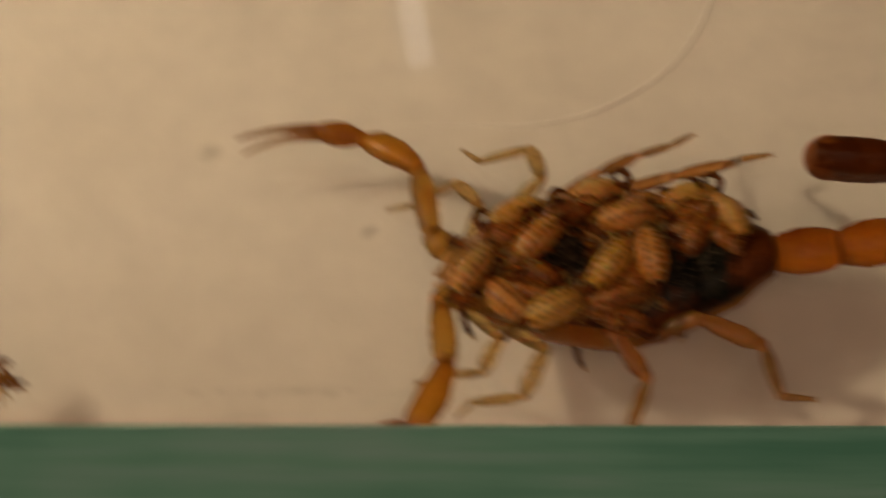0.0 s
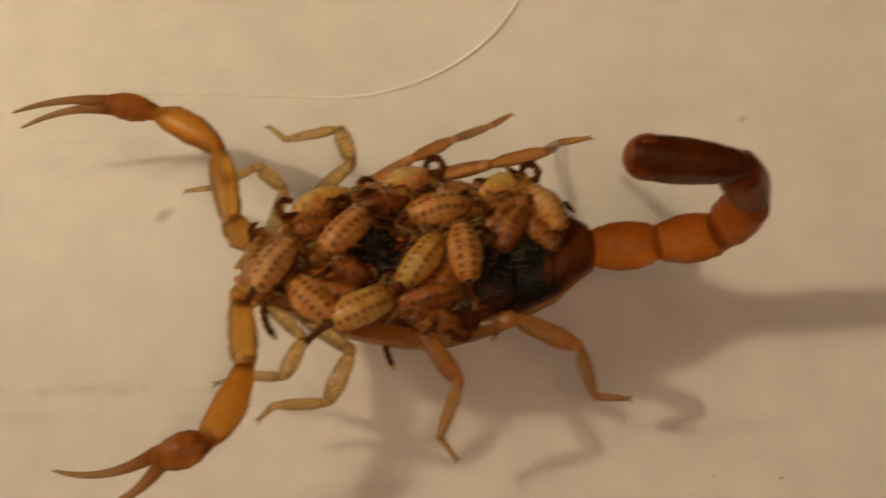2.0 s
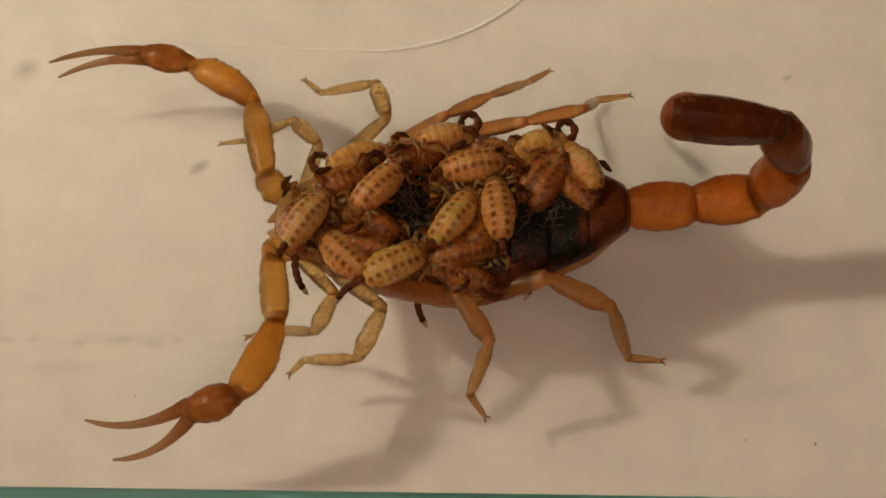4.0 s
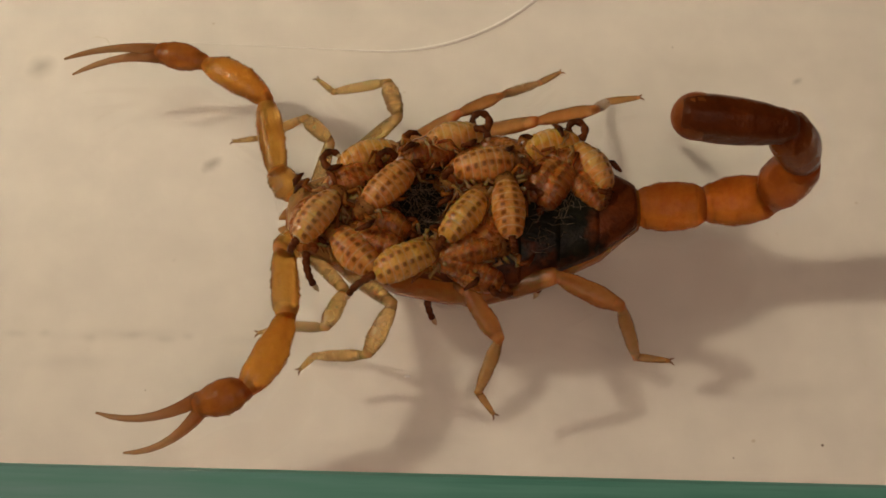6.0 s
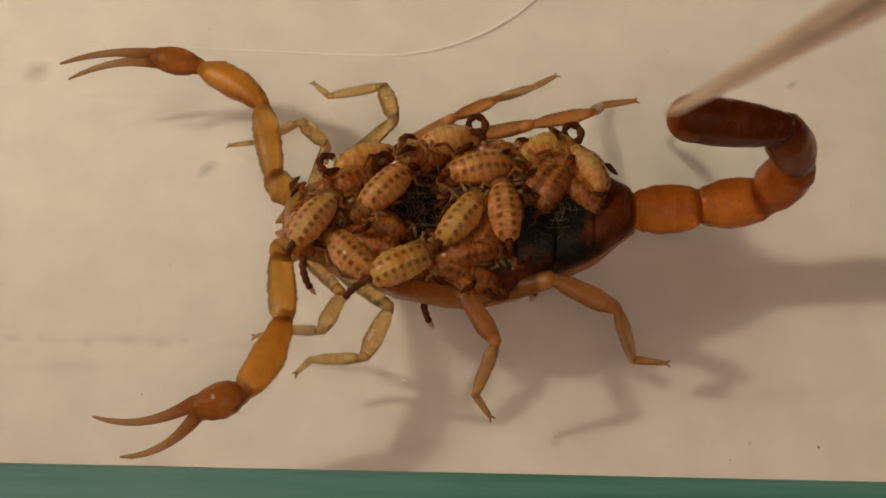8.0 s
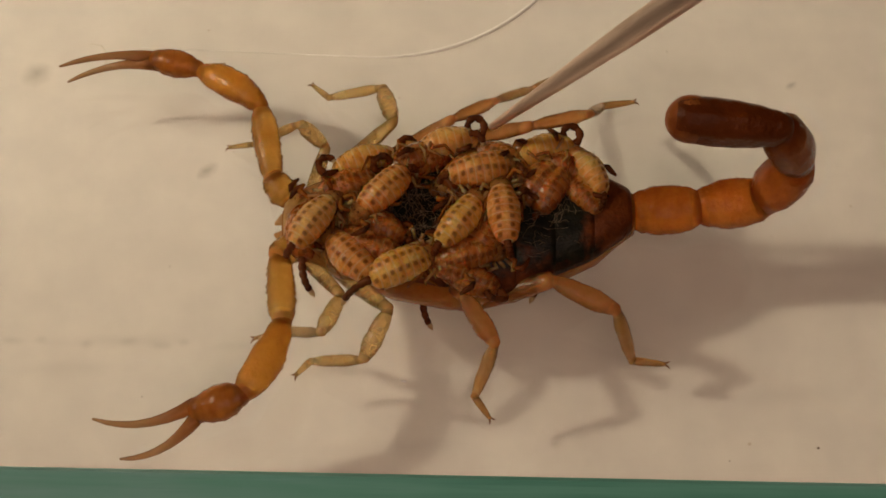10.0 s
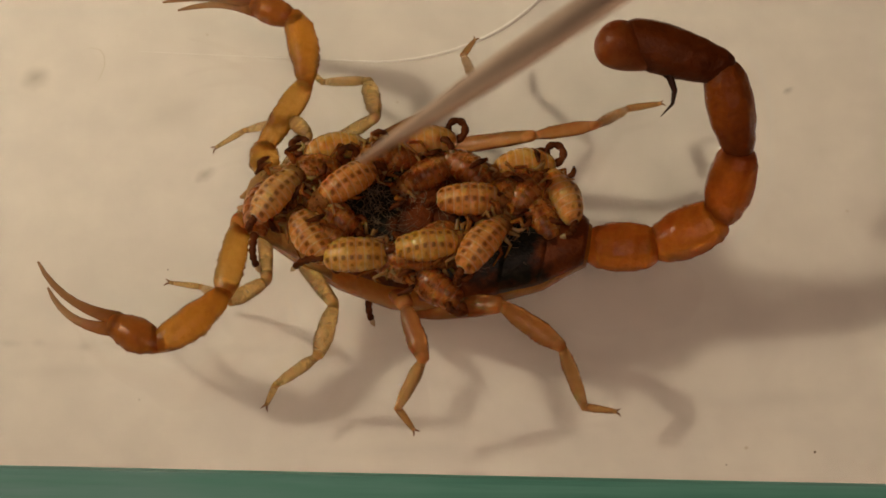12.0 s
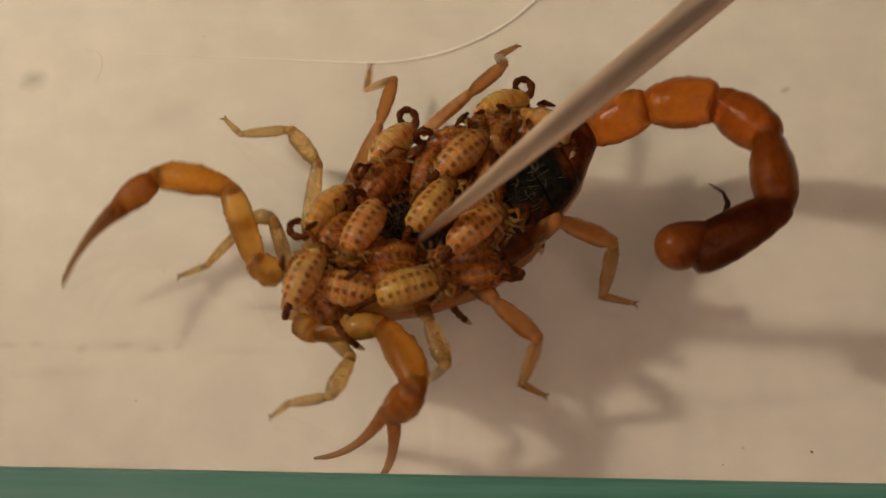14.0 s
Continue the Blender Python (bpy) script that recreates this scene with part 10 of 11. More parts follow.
    walk(brood[19], [k(0, 7.07, 2.36, 6.9, -10, 0, 47.7), k(10.7, 7.07, 2.36, 6.9, -10, 0, 47.7), k(10.8, 6.38, 1.77, 6.9, -10, 0, 42.7), k(10.9, 5.8, 1.3, 6.9, -10, 0, 38.7), k(11, 5.65, 1.18, 6.9, -10, 0, 37.7), k(11.08, 5.15, 1.23, 6.9, -10, 0, 37.5), k(11.2, 4.61, 1.28, 6.9, -10, 0, 37.3), k(11.4, 4.48, 1.29, 6.9, -10, 0, 37.2), k(11.8, 4.48, 1.29, 6.9, -10, 0, 37.2), k(12.5, 4.33, 1.53, 6.9, -10, 0, 37.2), k(12.6, 4.36, 1.75, 6.9, -10, 0, 37.8), k(12.6333, 4.38, 2, 6.9, -10, 0, 38.5), k(12.6667, 4.41, 2.25, 6.9, -10, 0, 39.2), k(12.7, 4.43, 2.49, 6.9, -10, 0, 39.8), k(12.7333, 4.45, 2.74, 6.9, -10, 0, 40.5), k(12.7667, 4.48, 2.99, 6.9, -10, 0, 41.2), k(12.8, 4.5, 3.23, 6.9, -10, 0, 41.9), k(13, 5.9, 4.14, 6.9, -10, 0, 47.1), k(13.1, 5.82, 4.22, 6.9, -10, 0, 47.8), k(13.2, 5.48, 4.56, 6.9, -10, 0, 51), k(13.3, 4.91, 5.1, 6.9, -10, 0, 56.2), k(13.4, 3.96, 5.91, 6.9, -10, 0, 64.3), k(13.5, 3.33, 6.4, 6.9, -10, 0, 69.3), k(13.75, 3.98, 6.18, 6.9, -10, 0, 74.3), k(13.8, 4.11, 6.13, 6.9, -10, 0, 75.3), k(13.87, 4.29, 6.07, 6.9, -10, 0, 76.7), k(13.93, 4.44, 6.01, 6.9, -10, 0, 77.9), k(14, 4.61, 5.93, 6.9, -10, 0, 79.4)])
    walk(brood[20], [k(0, -5.34, -2.77, 6.7, -15, 0, 159.7), k(10.7, -5.34, -2.77, 6.7, -15, 0, 159.7), k(10.8, -6.43, -2.24, 6.7, -15, 0, 154.6), k(10.9, -7.26, -1.81, 6.7, -15, 0, 150.6), k(11, -7.46, -1.7, 6.7, -15, 0, 149.6), k(11.08, -7.98, -1.61, 6.7, -15, 0, 149.4), k(11.2, -8.52, -1.51, 6.7, -15, 0, 149.2), k(11.4, -8.66, -1.49, 6.7, -15, 0, 149.2), k(11.8, -8.66, -1.49, 6.7, -15, 0, 149.2), k(12.5, -8.81, -1.24, 6.7, -15, 0, 149.1), k(12.6, -8.75, -1.16, 6.7, -15, 0, 149.7), k(12.6333, -8.69, -1.06, 6.7, -15, 0, 150.4), k(12.6667, -8.63, -0.97, 6.7, -15, 0, 151.1), k(12.7, -8.57, -0.88, 6.7, -15, 0, 151.8), k(12.7333, -8.51, -0.78, 6.7, -15, 0, 152.4), k(12.7667, -8.44, -0.69, 6.7, -15, 0, 153.1), k(12.8, -8.37, -0.6, 6.7, -15, 0, 153.8), k(13, -6.56, -0.86, 6.7, -15, 0, 159.1), k(13.1, -6.56, -0.93, 6.7, -15, 0, 159.8), k(13.2, -6.56, -1.25, 6.7, -15, 0, 163), k(13.3, -6.54, -1.76, 6.7, -15, 0, 168.1), k(13.4, -6.44, -2.49, 6.7, -15, 0, 176.2), k(13.5, -6.34, -2.93, 6.7, -15, 0, -178.8), k(13.75, -4.82, -3.96, 6.7, -15, 0, -173.7), k(13.8, -4.51, -4.16, 6.7, -15, 0, -172.7), k(13.87, -4.08, -4.44, 6.7, -15, 0, -171.3), k(13.93, -3.71, -4.67, 6.7, -15, 0, -170.1), k(14, -3.27, -4.94, 6.7, -15, 0, -168.7)])
    walk(brood[21], [k(0, -0.08, -3.81, 6.4, -20, 0, 154.4), k(10.7, -0.08, -3.81, 6.4, -20, 0, 154.4), k(10.8, -1.28, -3.74, 6.4, -20, 0, 149.3), k(10.9, -2.23, -3.66, 6.4, -20, 0, 145.3), k(11, -2.46, -3.64, 6.4, -20, 0, 144.3), k(11.08, -2.98, -3.57, 6.4, -20, 0, 144.1), k(11.2, -3.54, -3.49, 6.4, -20, 0, 143.9), k(11.4, -3.68, -3.47, 6.4, -20, 0, 143.9), k(11.8, -3.68, -3.47, 6.4, -20, 0, 143.9), k(12.5, -3.83, -3.22, 6.4, -20, 0, 143.8), k(12.6, -3.75, -3.09, 6.4, -20, 0, 144.4), k(12.6333, -3.67, -2.94, 6.4, -20, 0, 145.1), k(12.6667, -3.58, -2.78, 6.4, -20, 0, 145.8), k(12.7, -3.5, -2.63, 6.4, -20, 0, 146.5), k(12.7333, -3.42, -2.48, 6.4, -20, 0, 147.1), k(12.7667, -3.33, -2.32, 6.4, -20, 0, 147.8), k(12.8, -3.25, -2.17, 6.4, -20, 0, 148.5), k(13, -1.31, -1.95, 6.4, -20, 0, 153.8), k(13.1, -1.3, -1.95, 6.4, -20, 0, 154.5), k(13.2, -1.27, -1.98, 6.4, -20, 0, 157.7), k(13.3, -1.21, -2.01, 6.4, -20, 0, 162.8), k(13.4, -1.12, -2, 6.4, -20, 0, 170.9), k(13.5, -1.06, -1.96, 6.4, -20, 0, 175.9), k(13.75, 0.35, -2.53, 6.4, -20, 0, -179.1), k(13.8, 0.63, -2.64, 6.4, -20, 0, -178.1), k(13.87, 1.02, -2.79, 6.4, -20, 0, -176.6), k(13.93, 1.36, -2.92, 6.4, -20, 0, -175.4), k(14, 1.75, -3.07, 6.4, -20, 0, -174)])
    walk(brood[22], [k(0, 9.76, 1.55, 6.5, 15, 0, 128.5), k(10.7, 9.76, 1.55, 6.5, 15, 0, 128.5), k(10.8, 9, 0.73, 6.5, 15, 0, 123.4), k(10.9, 8.34, 0.07, 6.5, 15, 0, 119.4), k(11, 8.17, -0.09, 6.5, 15, 0, 118.4), k(11.08, 7.66, -0.05, 6.5, 15, 0, 118.2), k(11.2, 7.12, -0.01, 6.5, 15, 0, 118), k(11.4, 6.98, 0, 6.5, 15, 0, 117.9), k(11.8, 6.98, 0, 6.5, 15, 0, 117.9), k(12.5, 6.83, 0.24, 6.5, 15, 0, 117.9), k(12.6, 6.87, 0.49, 6.5, 15, 0, 118.5), k(12.6333, 6.91, 0.77, 6.5, 15, 0, 119.2), k(12.6667, 6.95, 1.04, 6.5, 15, 0, 119.9), k(12.7, 6.99, 1.32, 6.5, 15, 0, 120.5), k(12.7333, 7.03, 1.6, 6.5, 15, 0, 121.2), k(12.7667, 7.06, 1.87, 6.5, 15, 0, 121.9), k(12.8, 7.1, 2.15, 6.5, 15, 0, 122.6), k(13, 8.59, 3.3, 6.5, 15, 0, 127.8), k(13.1, 8.52, 3.41, 6.5, 15, 0, 128.5), k(13.2, 8.22, 3.91, 6.5, 15, 0, 131.7), k(13.3, 7.69, 4.7, 6.5, 15, 0, 136.9), k(13.4, 6.76, 5.91, 6.5, 15, 0, 145), k(13.5, 6.13, 6.64, 6.5, 15, 0, 150), k(13.75, 6.76, 6.66, 6.5, 15, 0, 155), k(13.8, 6.88, 6.67, 6.5, 15, 0, 156), k(13.87, 7.04, 6.67, 6.5, 15, 0, 157.4), k(13.93, 7.17, 6.66, 6.5, 15, 0, 158.6), k(14, 7.33, 6.66, 6.5, 15, 0, 160.1)])
    walk(brood[23], [k(0, 1.54, 3.2, 6.8, 10, 0, -139.8), k(10.7, 1.54, 3.2, 6.8, 10, 0, -139.8), k(10.8, 0.95, 3.09, 6.8, 10, 0, -144.8), k(10.9, 0.47, 3, 6.8, 10, 0, -148.8), k(11, 0.36, 2.97, 6.8, 10, 0, -149.9), k(11.08, -0.14, 3.03, 6.8, 10, 0, -150), k(11.2, -0.68, 3.1, 6.8, 10, 0, -150.2), k(11.4, -0.81, 3.12, 6.8, 10, 0, -150.3), k(11.8, -0.81, 3.12, 6.8, 10, 0, -150.3), k(12.5, -0.95, 3.37, 6.8, 10, 0, -150.3), k(12.6, -0.95, 3.53, 6.8, 10, 0, -149.7), k(12.6333, -0.94, 3.72, 6.8, 10, 0, -149), k(12.6667, -0.94, 3.9, 6.8, 10, 0, -148.4), k(12.7, -0.93, 4.08, 6.8, 10, 0, -147.7), k(12.7333, -0.93, 4.27, 6.8, 10, 0, -147), k(12.7667, -0.92, 4.45, 6.8, 10, 0, -146.3), k(12.8, -0.92, 4.63, 6.8, 10, 0, -145.7), k(13, 0.38, 5.04, 6.8, 10, 0, -140.4), k(13.1, 0.3, 5.05, 6.8, 10, 0, -139.7), k(13.2, -0.06, 5.08, 6.8, 10, 0, -136.5), k(13.3, -0.65, 5.11, 6.8, 10, 0, -131.3), k(13.4, -1.55, 5.15, 6.8, 10, 0, -123.2), k(13.5, -2.12, 5.15, 6.8, 10, 0, -118.2), k(13.75, -1.34, 4.46, 6.8, 10, 0, -113.2), k(13.8, -1.18, 4.32, 6.8, 10, 0, -112.2), k(13.87, -0.96, 4.12, 6.8, 10, 0, -110.8), k(13.93, -0.77, 3.95, 6.8, 10, 0, -109.6), k(14, -0.54, 3.75, 6.8, 10, 0, -108.2)])
    walk(brood[24], [k(0, 2.7, -2.34, 6.8, 0, 0, -127.6), k(10.7, 2.7, -2.34, 6.8, 0, 0, -127.6), k(10.8, 1.62, -2.52, 6.8, 0, 0, -132.6), k(10.9, 0.75, -2.65, 6.8, 0, 0, -136.6), k(11, 0.53, -2.68, 6.8, 0, 0, -137.7), k(11.08, 0.02, -2.62, 6.8, 0, 0, -137.8), k(11.2, -0.53, -2.55, 6.8, 0, 0, -138), k(11.4, -0.67, -2.53, 6.8, 0, 0, -138.1), k(11.8, -0.67, -2.53, 6.8, 0, 0, -138.1), k(12.5, -0.82, -2.29, 6.8, 0, 0, -138.1), k(12.6, -0.76, -2.12, 6.8, 0, 0, -137.5), k(12.6333, -0.68, -1.93, 6.8, 0, 0, -136.8), k(12.6667, -0.61, -1.74, 6.8, 0, 0, -136.2), k(12.7, -0.54, -1.56, 6.8, 0, 0, -135.5), k(12.7333, -0.47, -1.37, 6.8, 0, 0, -134.8), k(12.7667, -0.4, -1.18, 6.8, 0, 0, -134.1), k(12.8, -0.33, -0.99, 6.8, 0, 0, -133.5), k(13, 1.48, -0.51, 6.8, 0, 0, -128.2), k(13.1, 1.47, -0.48, 6.8, 0, 0, -127.5), k(13.2, 1.41, -0.36, 6.8, 0, 0, -124.3), k(13.3, 1.31, -0.16, 6.8, 0, 0, -119.1), k(13.4, 1.12, 0.19, 6.8, 0, 0, -111), k(13.5, 0.99, 0.43, 6.8, 0, 0, -106), k(13.75, 2.18, 0.03, 6.8, 0, 0, -101), k(13.8, 2.42, -0.05, 6.8, 0, 0, -100), k(13.87, 2.74, -0.16, 6.8, 0, 0, -98.6), k(13.93, 3.02, -0.25, 6.8, 0, 0, -97.4), k(14, 3.35, -0.36, 6.8, 0, 0, -95.9)])
    walk(brood[25], [k(0, 8.43, 3.57, 6.8, -20, 0, -22.2), k(10.7, 8.43, 3.57, 6.8, -20, 0, -22.2), k(10.8, 7.85, 2.86, 6.8, -20, 0, -27.3), k(10.9, 7.34, 2.28, 6.8, -20, 0, -31.3), k(11, 7.21, 2.14, 6.8, -20, 0, -32.3), k(11.08, 6.71, 2.18, 6.8, -20, 0, -32.5), k(11.2, 6.17, 2.22, 6.8, -20, 0, -32.7), k(11.4, 6.04, 2.23, 6.8, -20, 0, -32.7), k(11.8, 6.04, 2.23, 6.8, -20, 0, -32.7), k(12.5, 5.89, 2.47, 6.8, -20, 0, -32.8), k(12.6, 5.91, 2.71, 6.8, -20, 0, -32.2), k(12.6333, 5.92, 2.98, 6.8, -20, 0, -31.5), k(12.6667, 5.94, 3.24, 6.8, -20, 0, -30.8), k(12.7, 5.95, 3.51, 6.8, -20, 0, -30.1), k(12.7333, 5.96, 3.77, 6.8, -20, 0, -29.5), k(12.7667, 5.97, 4.04, 6.8, -20, 0, -28.8), k(12.8, 5.98, 4.3, 6.8, -20, 0, -28.1), k(13, 7.28, 5.34, 6.8, -20, 0, -22.8), k(13.1, 7.19, 5.43, 6.8, -20, 0, -22.1), k(13.2, 6.77, 5.85, 6.8, -20, 0, -18.9), k(13.3, 6.08, 6.5, 6.8, -20, 0, -13.8), k(13.4, 4.91, 7.46, 6.8, -20, 0, -5.7), k(13.5, 4.15, 8.03, 6.8, -20, 0, -0.7), k(13.75, 4.66, 7.88, 6.8, -20, 0, 4.3), k(13.8, 4.76, 7.84, 6.8, -20, 0, 5.4), k(13.87, 4.89, 7.79, 6.8, -20, 0, 6.8), k(13.93, 5, 7.74, 6.8, -20, 0, 8), k(14, 5.13, 7.68, 6.8, -20, 0, 9.4)])
    walk(brood[26], [k(0, -4.82, -1.27, 6.8, 0, 0, 157.3), k(10.7, -4.82, -1.27, 6.8, 0, 0, 157.3), k(10.8, -5.78, -0.8, 6.8, 0, 0, 152.2), k(10.9, -6.51, -0.41, 6.8, 0, 0, 148.2), k(11, -6.69, -0.31, 6.8, 0, 0, 147.2), k(11.08, -7.2, -0.23, 6.8, 0, 0, 147), k(11.2, -7.74, -0.13, 6.8, 0, 0, 146.8), k(11.4, -7.88, -0.11, 6.8, 0, 0, 146.7), k(11.8, -7.88, -0.11, 6.8, 0, 0, 146.7), k(12.5, -8.02, 0.14, 6.8, 0, 0, 146.7), k(12.6, -7.98, 0.23, 6.8, 0, 0, 147.3), k(12.6333, -7.94, 0.33, 6.8, 0, 0, 148), k(12.6667, -7.89, 0.44, 6.8, 0, 0, 148.7), k(12.7, -7.85, 0.54, 6.8, 0, 0, 149.3), k(12.7333, -7.8, 0.64, 6.8, 0, 0, 150), k(12.7667, -7.75, 0.74, 6.8, 0, 0, 150.7), k(12.8, -7.7, 0.84, 6.8, 0, 0, 151.4), k(13, -6.03, 0.64, 6.8, 0, 0, 156.6), k(13.1, -6.05, 0.57, 6.8, 0, 0, 157.3), k(13.2, -6.13, 0.27, 6.8, 0, 0, 160.5), k(13.3, -6.25, -0.21, 6.8, 0, 0, 165.7), k(13.4, -6.36, -0.92, 6.8, 0, 0, 173.8), k(13.5, -6.4, -1.34, 6.8, 0, 0, 178.8), k(13.75, -5.03, -2.38, 6.8, 0, 0, -176.2), k(13.8, -4.75, -2.59, 6.8, 0, 0, -175.2), k(13.87, -4.35, -2.87, 6.8, 0, 0, -173.8), k(13.93, -4.01, -3.11, 6.8, 0, 0, -172.5), k(14, -3.62, -3.39, 6.8, 0, 0, -171.1)])
    walk(brood[27], [k(0, -1.12, -1.79, 1.5, 0, 0, 82.7), k(10.7, -1.12, -1.79, 1.5, 0, 0, 82.7), k(10.8, -2.13, -1.64, 1.5, 0, 0, 77.6), k(10.9, -2.93, -1.5, 1.5, 0, 0, 73.6), k(11, -3.13, -1.47, 1.5, 0, 0, 72.6), k(11.08, -3.64, -1.39, 1.5, 0, 0, 72.4), k(11.2, -4.18, -1.32, 1.5, 0, 0, 72.2), k(11.4, -4.32, -1.3, 1.5, 0, 0, 72.2), k(11.8, -4.32, -1.3, 1.5, 0, 0, 72.2), k(12.5, -4.47, -1.05, 1.5, 0, 0, 72.1), k(12.6, -4.42, -0.92, 1.5, 0, 0, 72.7), k(12.6333, -4.36, -0.77, 1.5, 0, 0, 73.4), k(12.6667, -4.3, -0.63, 1.5, 0, 0, 74.1), k(12.7, -4.24, -0.49, 1.5, 0, 0, 74.8), k(12.7333, -4.19, -0.34, 1.5, 0, 0, 75.4), k(12.7667, -4.13, -0.2, 1.5, 0, 0, 76.1), k(12.8, -4.07, -0.05, 1.5, 0, 0, 76.8), k(13, -2.33, 0.08, 1.5, 0, 0, 82.1), k(13.1, -2.35, 0.06, 1.5, 0, 0, 82.8), k(13.2, -2.42, -0.03, 1.5, 0, 0, 86), k(13.3, -2.53, -0.17, 1.5, 0, 0, 91.1), k(13.4, -2.68, -0.36, 1.5, 0, 0, 99.2), k(13.5, -2.76, -0.46, 1.5, 0, 0, 104.2), k(13.75, -1.48, -1.18, 1.5, 0, 0, 109.2), k(13.8, -1.22, -1.33, 1.5, 0, 0, 110.3), k(13.87, -0.86, -1.52, 1.5, 0, 0, 111.7), k(13.93, -0.55, -1.69, 1.5, 0, 0, 112.9), k(14, -0.19, -1.89, 1.5, 0, 0, 114.3)])
    walk(brood[28], [k(0, 4.97, -0.03, 2.5, 0, 0, 97.8), k(10.7, 4.97, -0.03, 2.5, 0, 0, 97.8), k(10.8, 4.09, -0.42, 2.5, 0, 0, 92.7), k(10.9, 3.36, -0.73, 2.5, 0, 0, 88.7), k(11, 3.17, -0.8, 2.5, 0, 0, 87.7), k(11.08, 2.66, -0.75, 2.5, 0, 0, 87.5), k(11.2, 2.12, -0.69, 2.5, 0, 0, 87.3), k(11.4, 1.98, -0.68, 2.5, 0, 0, 87.3), k(11.8, 1.98, -0.68, 2.5, 0, 0, 87.3), k(12.5, 1.84, -0.43, 2.5, 0, 0, 87.2), k(12.6, 1.88, -0.24, 2.5, 0, 0, 87.8), k(12.6333, 1.93, -0.02, 2.5, 0, 0, 88.5), k(12.6667, 1.98, 0.2, 2.5, 0, 0, 89.2), k(12.7, 2.03, 0.42, 2.5, 0, 0, 89.9), k(12.7333, 2.08, 0.64, 2.5, 0, 0, 90.5), k(12.7667, 2.12, 0.86, 2.5, 0, 0, 91.2), k(12.8, 2.17, 1.08, 2.5, 0, 0, 91.9), k(13, 3.78, 1.78, 2.5, 0, 0, 97.2), k(13.1, 3.74, 1.83, 2.5, 0, 0, 97.9), k(13.2, 3.54, 2.07, 2.5, 0, 0, 101.1), k(13.3, 3.2, 2.45, 2.5, 0, 0, 106.2), k(13.4, 2.63, 3.04, 2.5, 0, 0, 114.3), k(13.5, 2.25, 3.41, 2.5, 0, 0, 119.3), k(13.75, 3.18, 3.11, 2.5, 0, 0, 124.3), k(13.8, 3.36, 3.05, 2.5, 0, 0, 125.3), k(13.87, 3.61, 2.97, 2.5, 0, 0, 126.8), k(13.93, 3.83, 2.89, 2.5, 0, 0, 128), k(14, 4.07, 2.8, 2.5, 0, 0, 129.4)])
    walk(brood[29], [k(0, 6.37, -0.19, 2.9, 0, 0, 102.7), k(10.7, 6.37, -0.19, 2.9, 0, 0, 102.7), k(10.8, 5.46, -0.7, 2.9, 0, 0, 97.7), k(10.9, 4.71, -1.11, 2.9, 0, 0, 93.6), k(11, 4.52, -1.21, 2.9, 0, 0, 92.6), k(11.08, 4.01, -1.16, 2.9, 0, 0, 92.4), k(11.2, 3.46, -1.1, 2.9, 0, 0, 92.2), k(11.4, 3.32, -1.09, 2.9, 0, 0, 92.2), k(11.8, 3.32, -1.09, 2.9, 0, 0, 92.2), k(12.5, 3.18, -0.85, 2.9, 0, 0, 92.2), k(12.6, 3.23, -0.64, 2.9, 0, 0, 92.8), k(12.6333, 3.28, -0.41, 2.9, 0, 0, 93.4), k(12.6667, 3.33, -0.17, 2.9, 0, 0, 94.1), k(12.7, 3.39, 0.06, 2.9, 0, 0, 94.8), k(12.7333, 3.44, 0.3, 2.9, 0, 0, 95.5), k(12.7667, 3.49, 0.53, 2.9, 0, 0, 96.2), k(12.8, 3.54, 0.77, 2.9, 0, 0, 96.8), k(13, 5.17, 1.6, 2.9, 0, 0, 102.1), k(13.1, 5.13, 1.67, 2.9, 0, 0, 102.8), k(13.2, 4.93, 1.98, 2.9, 0, 0, 106), k(13.3, 4.59, 2.5, 2.9, 0, 0, 111.2), k(13.4, 4.01, 3.28, 2.9, 0, 0, 119.2), k(13.5, 3.61, 3.77, 2.9, 0, 0, 124.2), k(13.75, 4.5, 3.59, 2.9, 0, 0, 129.3), k(13.8, 4.67, 3.55, 2.9, 0, 0, 130.3), k(13.87, 4.91, 3.5, 2.9, 0, 0, 131.7), k(13.93, 5.11, 3.45, 2.9, 0, 0, 132.9), k(14, 5.35, 3.39, 2.9, 0, 0, 134.3)])
    walk(stray, [k(0, -49.6, -7.7, 1.1, 0, 0, 38), k(14, -49.6, -7.7, 1.1, 0, 0, 38)])
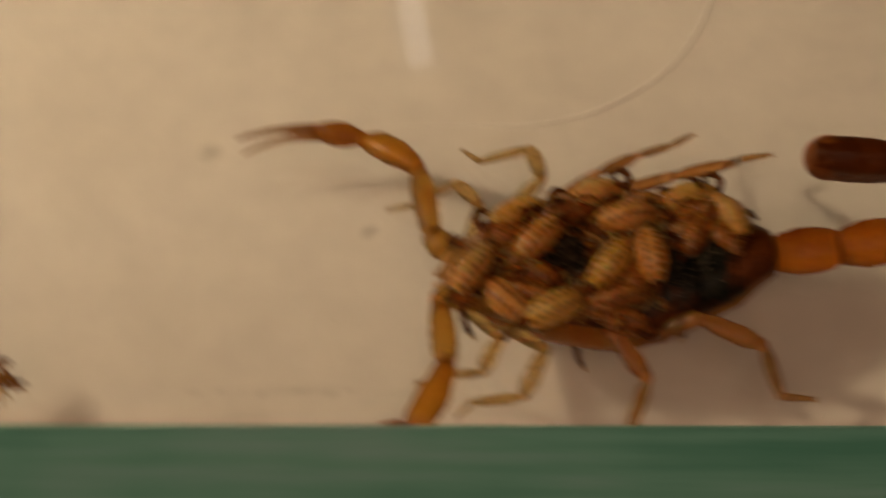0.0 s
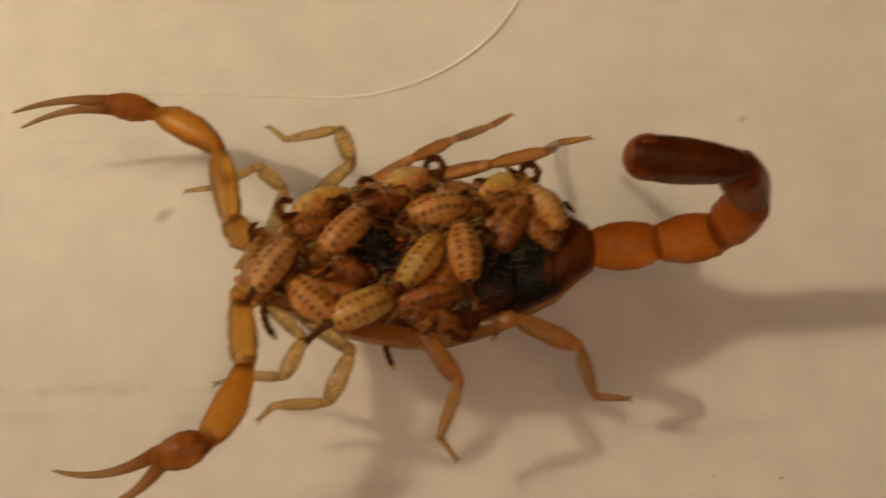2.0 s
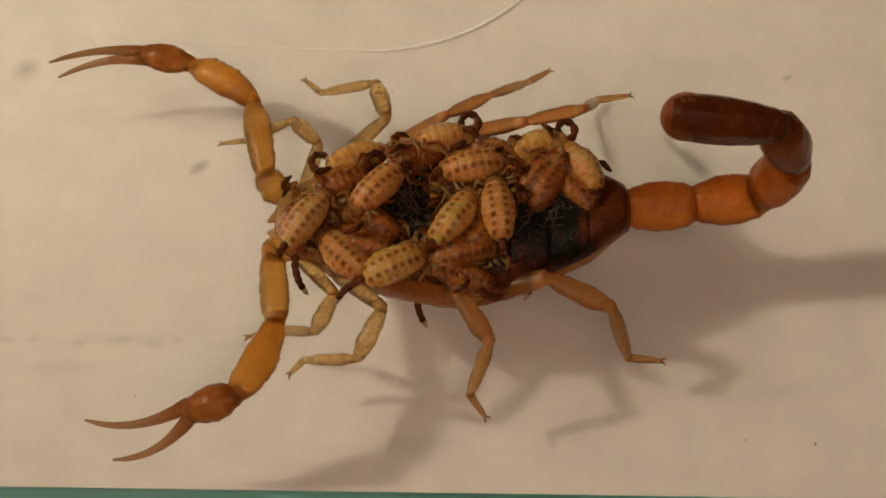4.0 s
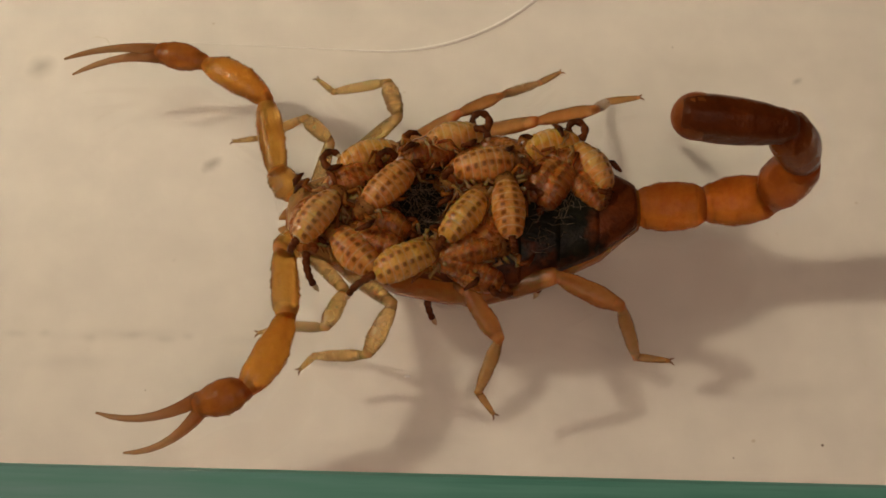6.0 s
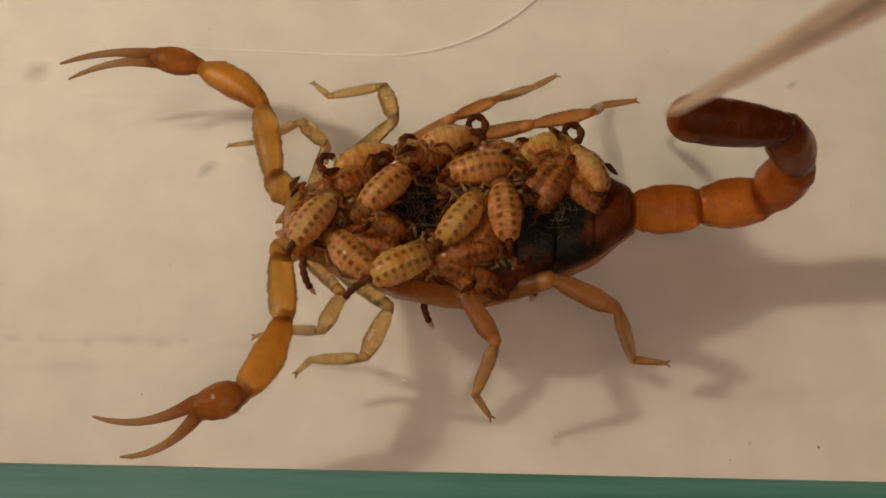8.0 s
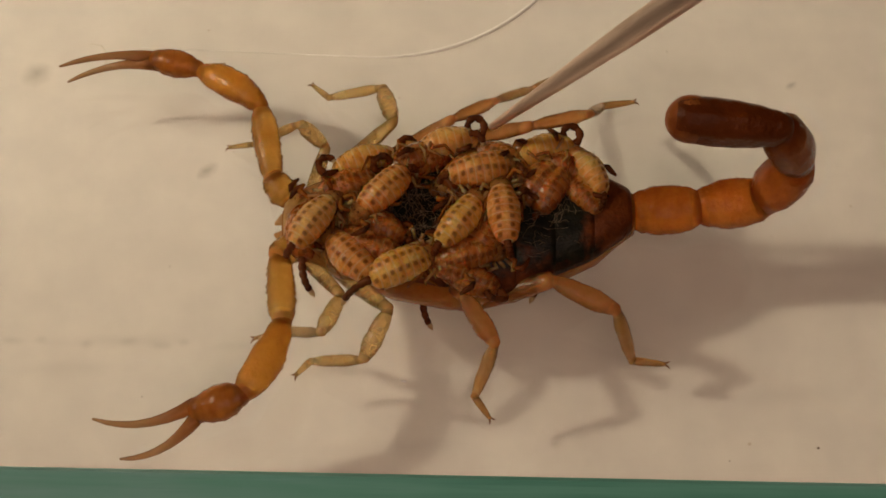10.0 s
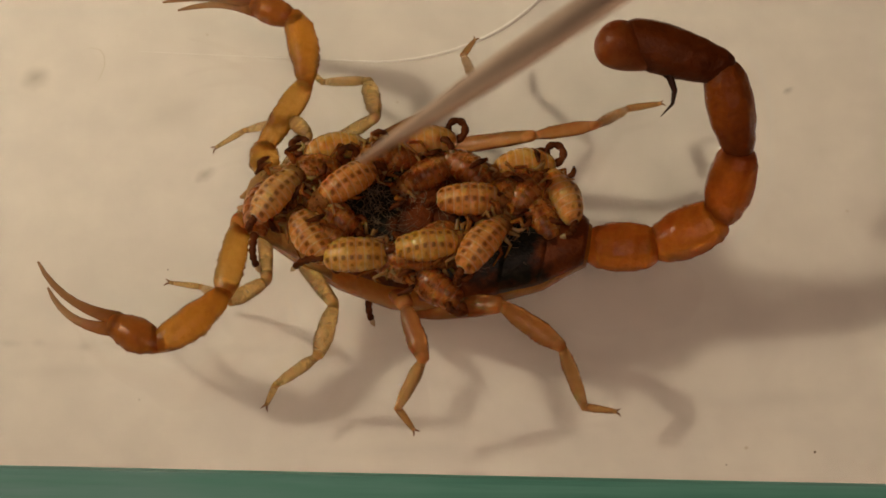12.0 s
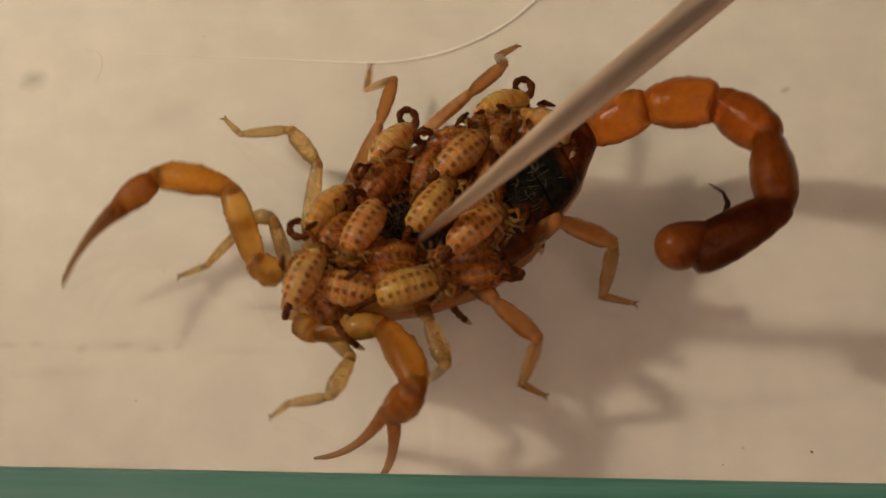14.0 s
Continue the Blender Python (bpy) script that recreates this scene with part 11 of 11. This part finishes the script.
    walk(rod, [k(0, 66.29, 8.25, 36, 0, -58.2, 2.6), k(7.4, 66.29, 8.25, 36, 0, -58.2, 2.6), k(7.8, 21.29, -3.75, 14, 0, -58.2, 2.6), k(7.9, 17, -2.94, 22, 0, -60.2, -17.9), k(8, 12.91, -2.6, 24, 0, -62.2, -17.7), k(8.1, 9.53, -1.68, 24, 0, -59.4, -15.3), k(8.2, 7.95, 1.83, 22, 0, -54.1, -17.6), k(9.2, 4.23, 4.59, 16, 0, -50.4, 5.8), k(10.3, 1.9, 5.1, 8.8, 0, -50.4, 5.8), k(10.4, 1.08, 3.81, 8.8, 0, -50.9, 5.6), k(10.5, 1.24, 2.8, 8.8, 0, -51.6, 6.4), k(10.6, 1.07, 2.43, 8.8, 0, -51.7, 4.6), k(10.7, 1.87, 2.83, 8.8, 0, -51.7, 4.4), k(10.8, 2.42, 1.91, 8.8, 0, -52.5, 4.5), k(10.9, 2.32, -0.12, 8.8, 0, -53.9, 6.6), k(11, 1.99, -0.75, 8.8, 0, -54.2, 6.1), k(11.1, 2.62, -1.59, 8.8, 0, -55, 7.5), k(11.5, 2.24, -3.14, 8.8, 0, -55.9, 8.5), k(11.7, 1.41, -3.07, 8.8, 0, -55.6, 6.6), k(11.9, -3.62, 0.52, 8.8, 0, -51.3, 3.4), k(12.1, -6.82, 4.15, 8.8, 0, -48.2, 5.1), k(12.3, -4.78, 0.58, 8.8, 0, -51.1, 8.4), k(12.5, -3.45, -2.27, 8.8, 0, -53.2, 10.7), k(12.6, -2.22, -2.43, 8.8, 0, -53.8, 8.6), k(12.7, -2.54, -3.64, 8.8, 0, -54.4, 8.2), k(12.8, -0.82, -3.63, 8.8, 0, -55, 10.2), k(12.9, -0.13, -4.02, 6, 0, -54.8, 11), k(13, -0.1, -5.64, 6, 0, -55.7, 13.9), k(13.1, -0.35, -3.1, 6, 0, -54.2, 8.9), k(13.2, -5.23, -0.12, 8.8, 0, -51.1, 0.3), k(13.3, -8.14, 0.08, 8.8, 0, -50, 5.1), k(13.4, -7.18, 2.72, 8.8, 0, -48.9, 7.3), k(13.5, -6.28, 0.37, 8.8, 0, -50.7, 12.5), k(13.6, -4.16, 0.73, 7.2, 0, -51.4, 7.4), k(13.7, -1.73, -0.57, 7.2, 0, -53, 8.8), k(13.8, -1.42, -0.94, 7.2, 0, -53.4, 9), k(13.9, -1.52, -1.05, 7.2, 0, -53.4, 9.5), k(14, -1.19, -2.14, 7.2, 0, -54.2, 11.3)])
    walk(limbs["prfixed_finger"], [k(0, 3.6, -0.22, 0, 0, 0, 23), k(14, 3.6, -0.22, 0, 0, 0, 23)])
    walk(limbs["prmoving_finger"], [k(0, 3.6, 0.36, 0, 0, 0, 24), k(10.7, 3.6, 0.36, 0, 0, 0, 24), k(11.3, 3.6, 0.36, 0, 0, 0, 17), k(12.6, 3.6, 0.36, 0, 0, 0, 15), k(13.2, 3.6, 0.36, 0, 0, 0, 20), k(13.6, 3.6, 0.36, 0, 0, 0, 20), k(14, 3.6, 0.36, 0, 0, 0, 10)])
    walk(limbs["plfixed_finger"], [k(0, 3.6, -0.45, 0, 0, 0, -13), k(14, 3.6, -0.45, 0, 0, 0, -13)])
    walk(limbs["plmoving_finger"], [k(0, 3.6, 0.4, 0, 0, 0, 10), k(10.7, 3.6, 0.4, 0, 0, 0, 10), k(11.3, 3.6, 0.4, 0, 0, 0, 1), k(12.6, 3.6, 0.4, 0, 0, 0, -4), k(13.2, 3.6, 0.4, 0, 0, 0, 16), k(14, 3.6, 0.4, 0, 0, 0, 20)])


motions()
